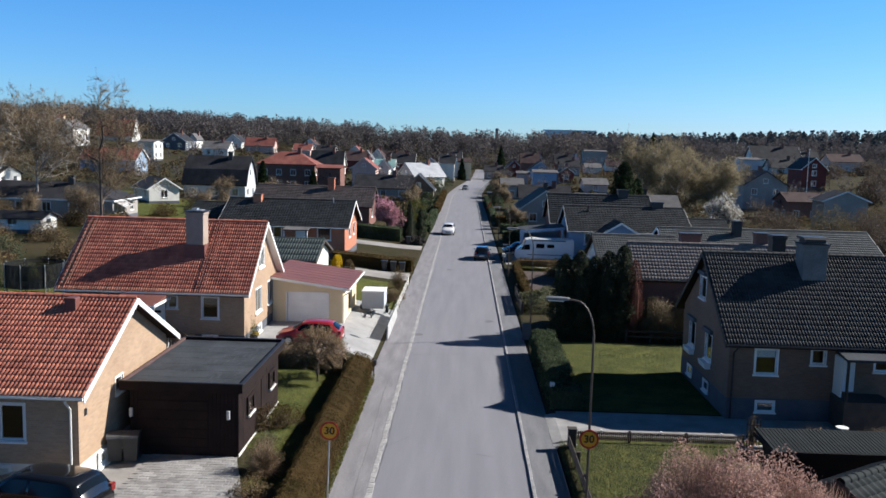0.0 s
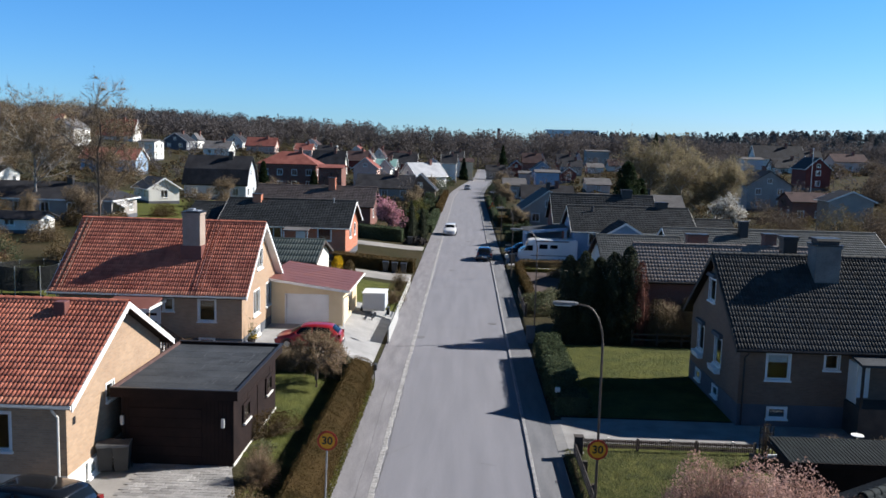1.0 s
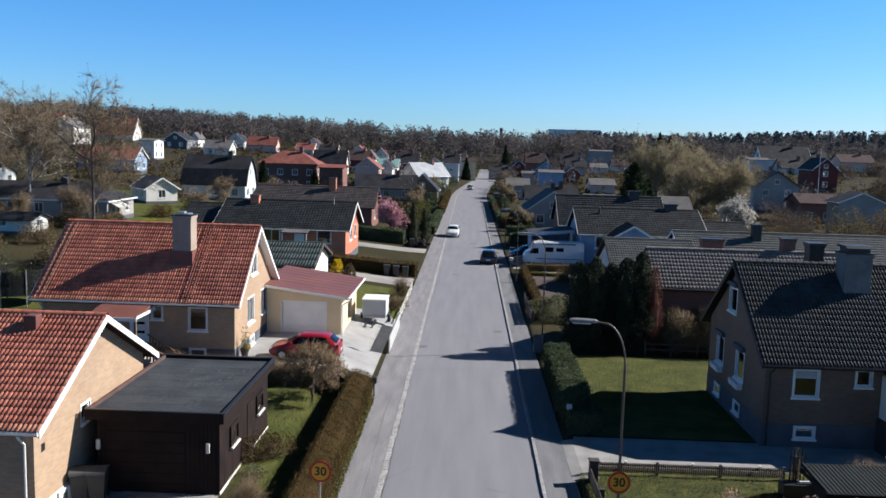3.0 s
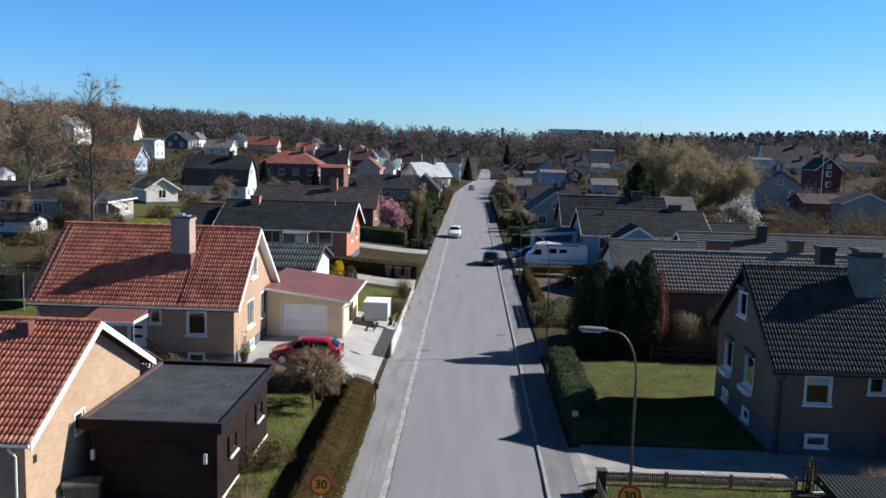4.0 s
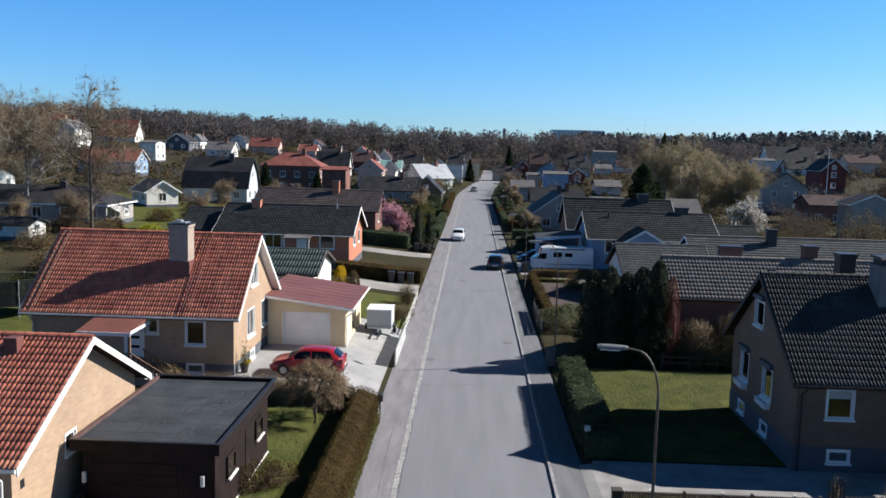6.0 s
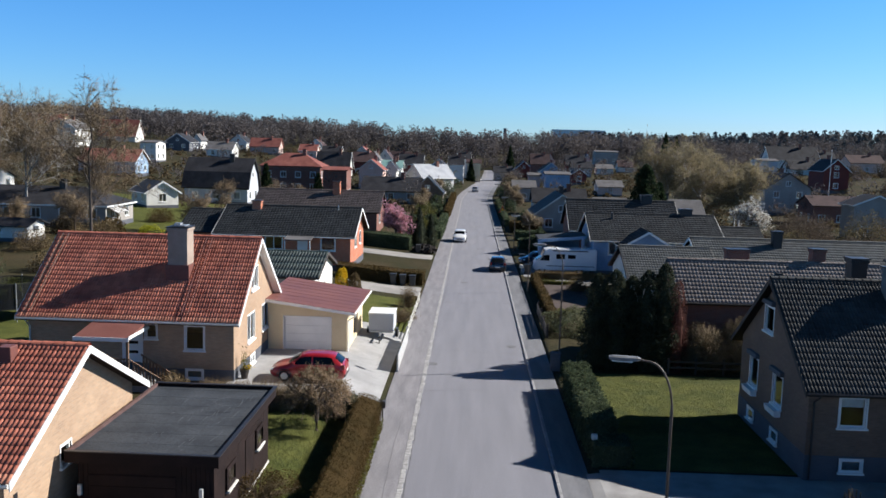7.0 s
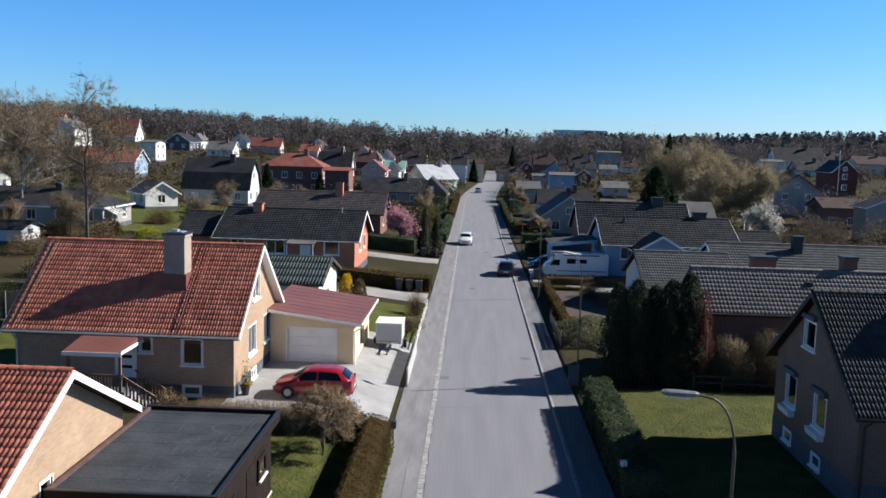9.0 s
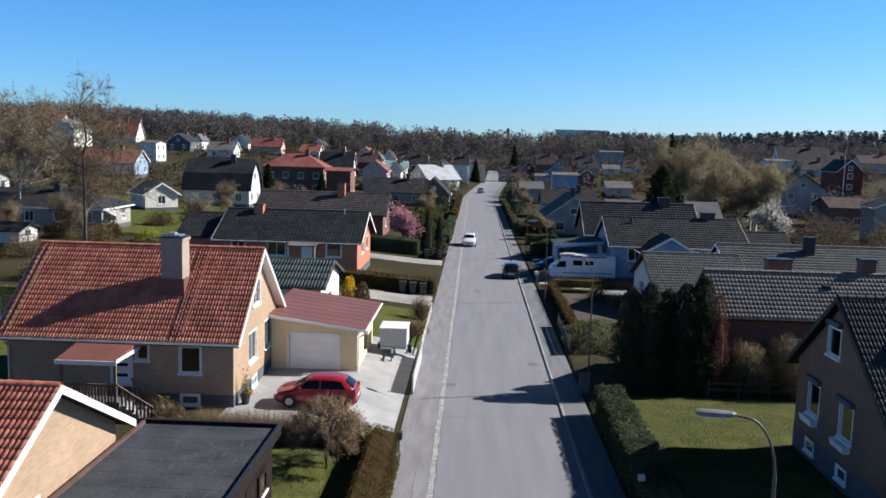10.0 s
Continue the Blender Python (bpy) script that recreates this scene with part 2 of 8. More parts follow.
GRAVEL = shade("gravel", (0.2, 0.19, 0.18), (0.32, 0.3, 0.28), 0.5, 0.95, 0.8, 30)
YELLOW_BRICK = brickwork("yellow_brick", (0.35, 0.23, 0.145), (0.43, 0.295, 0.19), (0.37, 0.295, 0.22))
BROWN_BRICK = brickwork("brown_brick", (0.14, 0.088, 0.062), (0.195, 0.128, 0.09), (0.155, 0.118, 0.094))
RED_BRICK = brickwork("orange_red_brick", (0.44, 0.13, 0.065), (0.56, 0.18, 0.09), (0.4, 0.27, 0.2))
DARK_BRICK = brickwork("dark_red_brick", (0.16, 0.06, 0.045), (0.22, 0.085, 0.06), (0.2, 0.14, 0.12))
TILE_RED = shade("red_clay_tile", (0.3, 0.082, 0.05), (0.46, 0.155, 0.096), 0.9, 0.75, 0.3, 25, vary=0.22)
TILES_RED = shade("red_clay_tiles", (0.3, 0.082, 0.05), (0.46, 0.155, 0.096), 0.9, 0.75, 0.3, 25, island=0.22)
TILES_NEW = shade("bright_clay_tiles", (0.4, 0.145, 0.085), (0.52, 0.215, 0.13), 0.9, 0.75, 0.3, 25, island=0.25)
TILE_DARK = shade("charcoal_tile", (0.018, 0.02, 0.021), (0.04, 0.042, 0.043), 0.9, 0.8, 0.3, 25, vary=0.25, spec=0.3)
TILES_DARK = shade("charcoal_tiles", (0.018, 0.02, 0.021), (0.04, 0.042, 0.043), 0.9, 0.8, 0.3, 25, island=0.25, spec=0.3)
TILES_GREY = shade("weathered_grey_tiles", (0.112, 0.092, 0.084), (0.165, 0.138, 0.126), 0.7, 0.8, 0.3, 20, island=0.2)
TILES_BROWN = shade("dark_brown_tiles", (0.06, 0.045, 0.042), (0.1, 0.078, 0.07), 0.7, 0.75, 0.3, 20, island=0.2)
TILES_GREEN = shade("dark_green_sheet_roof", (0.035, 0.05, 0.048), (0.055, 0.075, 0.07), 0.7, 0.5, 0.2, 20, island=0.1)
FELT = shade("roof_felt", (0.03, 0.034, 0.04), (0.055, 0.061, 0.07), 0.8, 0.88, 0.5, 16, speck=0.6, spec=0.2)
SHEET_RED = shade("red_brown_sheet_metal", (0.15, 0.06, 0.05), (0.19, 0.08, 0.066), 0.5, 0.5, 0.1, 12, spec=0.25)
SHEET_BROWN = shade("brown_flashing", (0.085, 0.05, 0.045), (0.13, 0.08, 0.072), 1.5, 0.7, 0.2, 14, spec=0.2)
ROOF_RED = shade("far_red_roof", (0.17, 0.055, 0.045), (0.25, 0.092, 0.072), 0.6, 0.8, 0.5, 3, spec=0.2)
ROOF_DARK = shade("far_dark_roof", (0.018, 0.018, 0.021), (0.038, 0.038, 0.043), 0.6, 0.7, 0.5, 3, spec=0.2)
ROOF_BROWN = shade("far_brown_roof", (0.045, 0.028, 0.028), (0.08, 0.05, 0.048), 0.6, 0.8, 0.5, 3, spec=0.2)
ROOF_GREY = shade("far_grey_roof", (0.09, 0.085, 0.085), (0.14, 0.134, 0.134), 0.6, 0.8, 0.5, 3, spec=0.2)
ROOF_TEAL = shade("far_copper_roof", (0.16, 0.3, 0.27), (0.22, 0.36, 0.33), 0.6, 0.6, 0.3, 3)
ROOF_WHITE = shade("far_pale_roof", (0.27, 0.28, 0.3), (0.36, 0.37, 0.39), 0.6, 0.6, 0.3, 3)
WHITE = shade("white_paint", (0.74, 0.74, 0.72), (0.82, 0.82, 0.8), 1.2, 0.5, 0.1, 20, speck=0.12)
OFFWHITE = shade("off_white_render", (0.6, 0.58, 0.53), (0.7, 0.68, 0.62), 0.7, 0.85, 0.3, 20, speck=0.2)
CREAM = shade("cream_render", (0.66, 0.53, 0.33), (0.74, 0.61, 0.4), 0.6, 0.85, 0.3, 18, speck=0.2)
BLUE = shade("blue_boards", (0.2, 0.3, 0.42), (0.26, 0.36, 0.48), 0.6, 0.8, 0.2, 14)
GREY_RENDER = shade("grey_render", (0.27, 0.25, 0.23), (0.36, 0.33, 0.3), 0.5, 0.88, 0.3, 16)
PINK = shade("pink_render", (0.55, 0.36, 0.3), (0.64, 0.44, 0.37), 0.5, 0.88, 0.2, 16)
FALU = shade("red_boards", (0.13, 0.025, 0.02), (0.18, 0.038, 0.028), 0.7, 0.85, 0.3, 12)
DARK_WOOD = shade("dark_brown_boards", (0.0095, 0.0055, 0.005), (0.02, 0.0115, 0.01), 1.5, 0.8, 0.3, 18, island=0.2, spec=0.2)
WOOD = shade("weathered_wood", (0.13, 0.08, 0.05), (0.22, 0.145, 0.095), 2.5, 0.8, 0.3, 25)
FENCE_DARK = shade("dark_stained_wood", (0.03, 0.024, 0.021), (0.058, 0.045, 0.038), 2.5, 0.8, 0.3, 25)
PLINTH = shade("plinth_paint", (0.075, 0.08, 0.095), (0.105, 0.11, 0.125), 1.2, 0.9, 0.4, 20)
CHIM = shade("chimney_render", (0.29, 0.225, 0.18), (0.38, 0.3, 0.245), 1.5, 0.9, 0.4, 20)
CHIM_GREY = shade("chimney_grey_render", (0.15, 0.135, 0.125), (0.22, 0.2, 0.185), 1.5, 0.9, 0.4, 20)
BLACK = plain("black_metal", (0.02, 0.02, 0.022), 0.45)
STEEL = shade("galvanised_steel", (0.36, 0.37, 0.38), (0.48, 0.49, 0.5), 4, 0.45, 0.1, 40, metal=0.7)
BRONZE = shade("lamp_post_steel", (0.07, 0.052, 0.038), (0.105, 0.078, 0.06), 3, 0.55, 0.1, 30, metal=0.0)
RUBBER = plain("rubber", (0.018, 0.018, 0.018), 0.85)
CHROME = plain("wheel_alloy", (0.5, 0.51, 0.53), 0.3, 0.9)
CAR_GLASS = plain("tinted_car_glass", (0.006, 0.008, 0.01), 0.06, 0.0, 0.0, 0.22)
GLASS = plain("window_glass", (0.9, 0.95, 0.95), 0.01)
GLASS.node_tree.nodes["Principled BSDF"].inputs["Transmission Weight"].default_value = 1.0
CURTAIN = shade("curtain_cloth", (0.5, 0.5, 0.48), (0.62, 0.62, 0.6), 3, 0.9, 0.1)
BARK = shade("bark", (0.075, 0.058, 0.045), (0.14, 0.11, 0.09), 3, 0.95, 0.6, 20)
BIRCH = shade("birch_bark", (0.12, 0.1, 0.085), (0.5, 0.48, 0.45), 2.2, 0.9, 0.4, 20)
TWIG = shade("twigs", (0.1, 0.072, 0.042), (0.17, 0.122, 0.072), 0.5, 0.95, 0, 10, island=0.3)


def leaf_mat(name, a, b, island=0.3, thin=0.35, scale=0.6):
    """Leaves, buds and twigs that let some light through."""
    m = shade(name, a, b, scale, 0.85, 0, 12, island=island, spec=0.12)
    N, L = m.node_tree.nodes, m.node_tree.links
    p = N["Principled BSDF"]
    tr, mx = N.new("ShaderNodeBsdfTranslucent"), N.new("ShaderNodeMixShader")
    mx.inputs[0].default_value = thin
    L.new(p.inputs["Base Color"].links[0].from_socket, tr.inputs["Color"])
    L.new(p.outputs[0], mx.inputs[1]), L.new(tr.outputs[0], mx.inputs[2])
    L.new(mx.outputs[0], N["Material Output"].inputs[0])
    return m


HEDGE_LEAF = leaf_mat("beech_hedge_leaves", (0.055, 0.04, 0.013), (0.105, 0.068, 0.028))
HEDGE_GREEN = leaf_mat("evergreen_hedge_leaves", (0.04, 0.057, 0.03), (0.1, 0.122, 0.068), 0.5)
HEDGE_MOSS = leaf_mat("hedge_fresh_leaves", (0.075, 0.085, 0.02), (0.13, 0.12, 0.035))
THUJA = leaf_mat("thuja_foliage", (0.036, 0.043, 0.028), (0.062, 0.07, 0.044))
RHODO = leaf_mat("pale_shrub_leaves", (0.08, 0.09, 0.045), (0.2, 0.2, 0.12))
BUDS = leaf_mat("spring_buds", (0.23, 0.195, 0.11), (0.34, 0.295, 0.18), 0.2, 0.6)
CATKIN = leaf_mat("brown_buds", (0.125, 0.09, 0.045), (0.195, 0.142, 0.075))
OLIVE = leaf_mat("olive_shrub_leaves", (0.09, 0.075, 0.04), (0.17, 0.135, 0.075))
BLOSSOM = leaf_mat("pink_blossom", (0.34, 0.2, 0.16), (0.5, 0.325, 0.27))
MAGNOLIA = leaf_mat("magnolia_blossom", (0.5, 0.22, 0.28), (0.66, 0.38, 0.43))
WHITE_BLOSSOM = leaf_mat("white_blossom", (0.55, 0.53, 0.47), (0.75, 0.73, 0.68))
YELLOW_LEAF = leaf_mat("golden_foliage", (0.5, 0.33, 0.01), (0.65, 0.45, 0.03))
RED_LEAF = leaf_mat("red_climber_leaves", (0.085, 0.034, 0.027), (0.14, 0.062, 0.05))
# distance haze over the woods is put into this greyed twig colour
TWIG_FAR = leaf_mat("haze_greyed_twigs", (0.088, 0.079, 0.078), (0.128, 0.111, 0.105), 0.1, 0.32, 0.03)
PINE = leaf_mat("spruce_needles", (0.015, 0.028, 0.013), (0.035, 0.05, 0.022))
# needles paler and bluer than PINE: haze carried by the base colour
PINE_FAR = shade("haze_paled_pine_needles", (0.058, 0.07, 0.075), (0.095, 0.108, 0.113), 0.03, 0.95, 0, 0.3, island=0.3, spec=0.1)
TWIG_PINK = shade("pink_brown_twigs", (0.17, 0.1, 0.075), (0.28, 0.175, 0.14), 0.5, 0.95, 0, 10, island=0.3)
TWIG_PALE = shade("pale_brown_twigs", (0.19, 0.13, 0.08), (0.3, 0.21, 0.135), 0.5, 0.95, 0, 10, island=0.3)
THICKET = leaf_mat("thicket_buds", (0.085, 0.066, 0.05), (0.13, 0.102, 0.078), 0.15, 0.3)
# white dimmed and blued: shade of the gambrel house front put into the colour
SHADE_WHITE = shade("blue_shaded_white", (0.44, 0.46, 0.49), (0.52, 0.54, 0.57), 0.6, 0.8, 0.1, 10, speck=0.1)

# ---- the ground, the street ----
def sheet(name, xs, ys, f, material):
    X, Y = np.meshgrid(xs, ys)
    Z = f(X, Y)
    n, k = X.shape
    i = np.arange(n * k).reshape(n, k)
    faces = np.stack([i[:-1, :-1], i[:-1, 1:], i[1:, 1:], i[1:, :-1]], -1).reshape(-1, 4)
    return np_mesh(name, np.stack([X, Y, Z], -1).reshape(-1, 3), faces, material, True)


gx = np.unique(np.concatenate([np.arange(-3000, -300, 150), np.arange(-300, -30, 10), np.arange(-30, -8, 1.0), np.arange(-8, -3.5, 0.25), [-3.0, 0, 3.0, 4.4], np.arange(4.8, 6, 0.1), np.arange(6, 30, 1.5), np.arange(30, 300, 10), np.arange(300, 3001, 150)]))
gy = np.unique(np.concatenate([np.arange(-600, -40, 80), np.arange(-40, 160, 4.0), np.arange(160, 460, 8), np.arange(460, 1000, 20), np.arange(1000, 3300, 150)]))
tagged(new("ground", sheet("ground", gx, gy, land, GROUND)), "rough garden ground with grass, moss and bare earth", "ground", kind="structure")


def strip(name, x0, x1, y0, y1, z, material, label, category, thick=0.3):
    ys = np.concatenate([np.arange(y0, min(y1, 150), 6.0), np.arange(150, y1 + 1, 8.0)]) if y1 > 150 else np.array([y0, y1])
    bm = bmesh.new()
    rows = []
    for y in ys:
        h, b = float(road_z(y)) + z, float(road_x(y))
        rows.append([bm.verts.new(p) for p in ((x0 + b, y, h), (x1 + b, y, h), (x1 + b, y, h - thick), (x0 + b, y, h - thick))])
    for a, b in zip(rows, rows[1:]):
        for k in range(4):
            bm.faces.new((a[k], a[(k + 1) % 4], b[(k + 1) % 4], b[k]))
    bm.faces.new(rows[0]), bm.faces.new(rows[-1])
    return tagged(part(name, bm, material, None, label, "structure"), "", category)


road = strip("road", -2.43, 3.66, -40, 455, 0.0, ASPHALT, "grey worn asphalt street running straight ahead", "road")
strip("pavement_left", -4.15, -2.43, -40, 455, 0.012, ASPHALT_WALK, "grey asphalt pavement level with the street", "pavement")
strip("pavement_right", 3.8, 5.05, -40, 455, 0.075, ASPHALT_NEW, "grey asphalt pavement behind a low kerb", "pavement")
gutter = tagged(new("gutter"), "row of pale flat gutter stones along the street", "gutter", kind="structure")
kerb = tagged(new("kerb"), "row of grey granite kerb stones", "kerb", kind="structure")


def drape(name, x0, x1, y0, y1, lift, material, label, category):
    """A thin layer that follows the land."""
    xs, ys = np.linspace(x0, x1, max(2, int((x1 - x0) / 0.5) + 1)), np.linspace(y0, y1, max(2, int((y1 - y0) / 2) + 1))
    return tagged(new(name, sheet(name, xs, ys, lambda a, b: land(a, b) + lift, material)), label, category, kind="structure")


drape("lawn_left", -9.5, -4.1, 33.2, 46.6, 0.03, LAWN, "mown spring lawn beside the dark garage", "lawn")
drape("lawn_left_near", -6.7, -4.1, 24, 33.2, 0.025, LAWN, "patchy grass strip beside the paved drive", "lawn")
drape("lawn_house", -40, -23, 44, 80, 0.03, LAWN, "green lawn behind the red-roofed house", "lawn")
drape("lawn_garage", -11, -4.2, 66.5, 79.5, 0.03, LAWN, "green lawn beside the cream garage", "lawn")
drape("lawn_right", 6.4, 22, 41.6, 56.8, 0.03, LAWN, "sunny mown lawn beside the brown brick house", "lawn")
drape("lawn_right_near", 5.07, 20, 20, 37.9, 0.03, LAWN_ROUGH, "rough green lawn behind the picket fence", "lawn")
drape("drive_garage", -12.3, -4.1, 46.6, 66.4, 0.035, CONCRETE, "pale concrete drive in front of the cream garage", "driveway")
drape("drive_brick_house", -12, -4.15, 81.6, 86.2, 0.04, GRAVEL, "pale gravel drive between hedges", "driveway")
drape("drive_third", -13, -4.15, 106, 110, 0.04, GRAVEL, "pale drive further up the street", "driveway")
drape("drive_right", 5.1, 22, 37.9, 41.4, 0.03, PAVERS, "grey paved drive in front of the brown brick house", "driveway")
tagged(part("drive_apron", extrude(bmesh.new(), [(4.95, -0.1), (6.0, -0.1), (6.0, 0.172), (5.4, 0.165), (4.95, 0.081)], "y", 36.5, 41.0), PAVERS, None, "pale paved mouth of the drive at the pavement", "structure"), "", "driveway")
drape("drive_camper", 5.1, 16, 94.2, 103, 0.03, CONCRETE, "pale paved drive under the camper van", "driveway")
drape("drive_camper_edge", 8.5, 17, 89.5, 92.6, 0.03, GRAVEL, "pale gravel path beside the flower bed", "path")
drape("flower_bed", 7.0, 15, 75.5, 89.2, 0.06, SOIL, "bare brown soil bed", "flower bed")
drape("lawn_hill", -75, -36, 118, 165, 0.05, LAWN, "green garden lawn on the slope", "lawn")

# ---- houses ----
ROOM = shade("dark_room_floor", (0.05, 0.04, 0.032), (0.08, 0.065, 0.05), 1.5, 0.7, 0.1)

def tile_shape(w, l, relief=0.5, lip=0.005, cups=1):
    """A pantile: a wave across, its lower edge proud."""
    prof = [(0.0, 0.01), (0.2, 0.048), (0.46, 0.054), (0.7, 0.004), (1.02, 0.01)]
    wave = w / 0.26 * relief
    if cups == 2:
        # a double-cupped tile, two waves wide
        prof = [(0.0, 0.012), (0.09, 0.042), (0.24, 0.05), (0.4, 0.03), (0.45, 0.0), (0.59, 0.042), (0.74, 0.05), (0.9, 0.03), (0.95, 0.0), (1.01, 0.012)]
        wave = w / 0.4 * relief
    v, f = [], []
    for y, lift in ((-min(0.06 * l, 0.02), -0.4 * lip), (l, lip)):
        v += [(a * w, y, h * wave + lift) for a, h in prof]
    v += [(a * w, l, h * wave - lip) for a, h in prof]
    n = len(prof)
    for r in (0, 1):
        f += [(r * n + i, r * n + i + 1, (r + 1) * n + i + 1, (r + 1) * n + i) for i in range(n - 1)]
    return np.array(v), np.array(f)


def tile_slope(roof, origin, u, down, length, run, w, l, one, many, pick=None, form=(0.5, 0.005)):
    """Tiles over one slope, from the ridge down. pick: a stretch (from, to) along the ridge whose tiles are pieces of their own."""
    u, down = Vector(u).normalized(), Vector(down).normalized()
    n = u.cross(down)
    if n.z < 0:
        origin, u = Vector(origin) + u * length, -u
        n = u.cross(down)
    cols, rows = max(1, round(length / w)), max(1, round(run / l))
    w, l = length / cols, run / rows
    v, f = tile_shape(w, l, *form)
    piece = np_mesh("tile", v, f, one, False) if pick else None
    rot = Matrix((u, down, n)).transposed().to_4x4()
    rest, eaves, made = [], [], 0
    for r in range(rows):
        for c in range(cols):
            off = rng.normal(0, 0.0018, 3)
            p = Vector(origin) + u * (c * w + off[0]) + down * (r * l + off[1]) + n * (0.02 + abs(off[2]))
            m = Matrix.Translation(p) @ rot
            if pick and pick[0] <= c * w < pick[1] and made < 300:
                ob = new("tile", piece)
                ob.parent, ob.matrix_local = roof, m
                made += 1
            else:
                (eaves if many is TILES_RED and r == rows - 1 else rest).append(np.array(m))
    if eaves:
        part("eaves_tiles", np_mesh("eaves_tiles", *repeat(v, f, eaves), TILES_NEW), None, roof, "brighter orange tiles along the eaves", "stuff")
    if rest:
        part("roof_tiles", np_mesh("roof_tiles", *repeat(v, f, rest), many), None, roof, "", "stuff")


def window(parent, o, u, n, w, h, frame_mat=None, mull=1, sill=True, deep=0.12, blind=0.0, name="window", bars=0.07, trans=0):
    """A framed window in an opening: o its lower left corner on the wall's face."""
    o, u, n = Vector(o), Vector(u), Vector(n)
    m = Matrix((u, -n, Vector((0, 0, 1)))).transposed().to_4x4()
    m.translation = o
    b, d0 = bars, deep - 0.09
    xs = [b] + [q for k in range(1, mull) for q in (w * k / mull - 0.035, w * k / mull + 0.035)] + [w - b]
    bm = panel(bmesh.new(), (0, d0, 0), (1, 0, 0), (0, -1, 0), [(0, 0), (w, 0), (w, h), (0, h)], [(xs[2 * k], xs[2 * k + 1], b, h - b) for k in range(mull)], 0.09)
    bm.transform(m)
    win = part(name, bm, frame_mat or WHITE, parent)
    t = 0.06
    bm = panel(bmesh.new(), (-t, -0.02, -t), (1, 0, 0), (0, -1, 0), [(0, 0), (w + 2 * t, 0), (w + 2 * t, h + 2 * t), (0, h + 2 * t)], [(t, w + t, t, h + t)], 0.04)
    bm.transform(m)
    part("trim", bm, frame_mat or WHITE, win)
    d1 = deep
    bm = boxes((b, w - b, d0 + 0.03, d0 + 0.045, b, h - b))
    bm.transform(m)
    part("pane", bm, GLASS, win).visible_shadow = False
    if sill:
        bm = boxes((-0.1, w + 0.1, -0.09, 0.03, -0.1, -0.03))
        bm.transform(m)
        part("sill", bm, frame_mat or WHITE, win)
    if blind:
        bm = boxes((b, w - b, d1 + 0.02, d1 + 0.03, h * (1 - blind), h - b))
        bm.transform(m)
        part("blind", bm, CURTAIN, win)
    return win


def chimney(parent, x0, x1, y0, y1, z0, z1, material, flash=None, cap=BLACK, pot=False):
    c = part("chimney", boxes((x0, x1, y0, y1, z0, z1), (x0 - 0.05, x1 + 0.05, y0 - 0.05, y1 + 0.05, z1 - 0.16, z1 - 0.02), bevel=0.015), material, parent)
    if cap:
        bm = boxes((x0 - 0.08, x1 + 0.08, y0 - 0.08, y1 + 0.08, z1, z1 + 0.05))
        if pot:
            box(bm, x0 + 0.1, x1 - 0.1, y0 + 0.1, y1 - 0.1, z1 + 0.05, z1 + 0.25)
            extrude(bm, [(y0, z1 + 0.25), (y0 + 0.1, z1 + 0.36), (y1 - 0.1, z1 + 0.36), (y1, z1 + 0.25)], "x", x0 - 0.02, x1 + 0.02)
        part("chimney_cap", bm, cap, c)
    return c


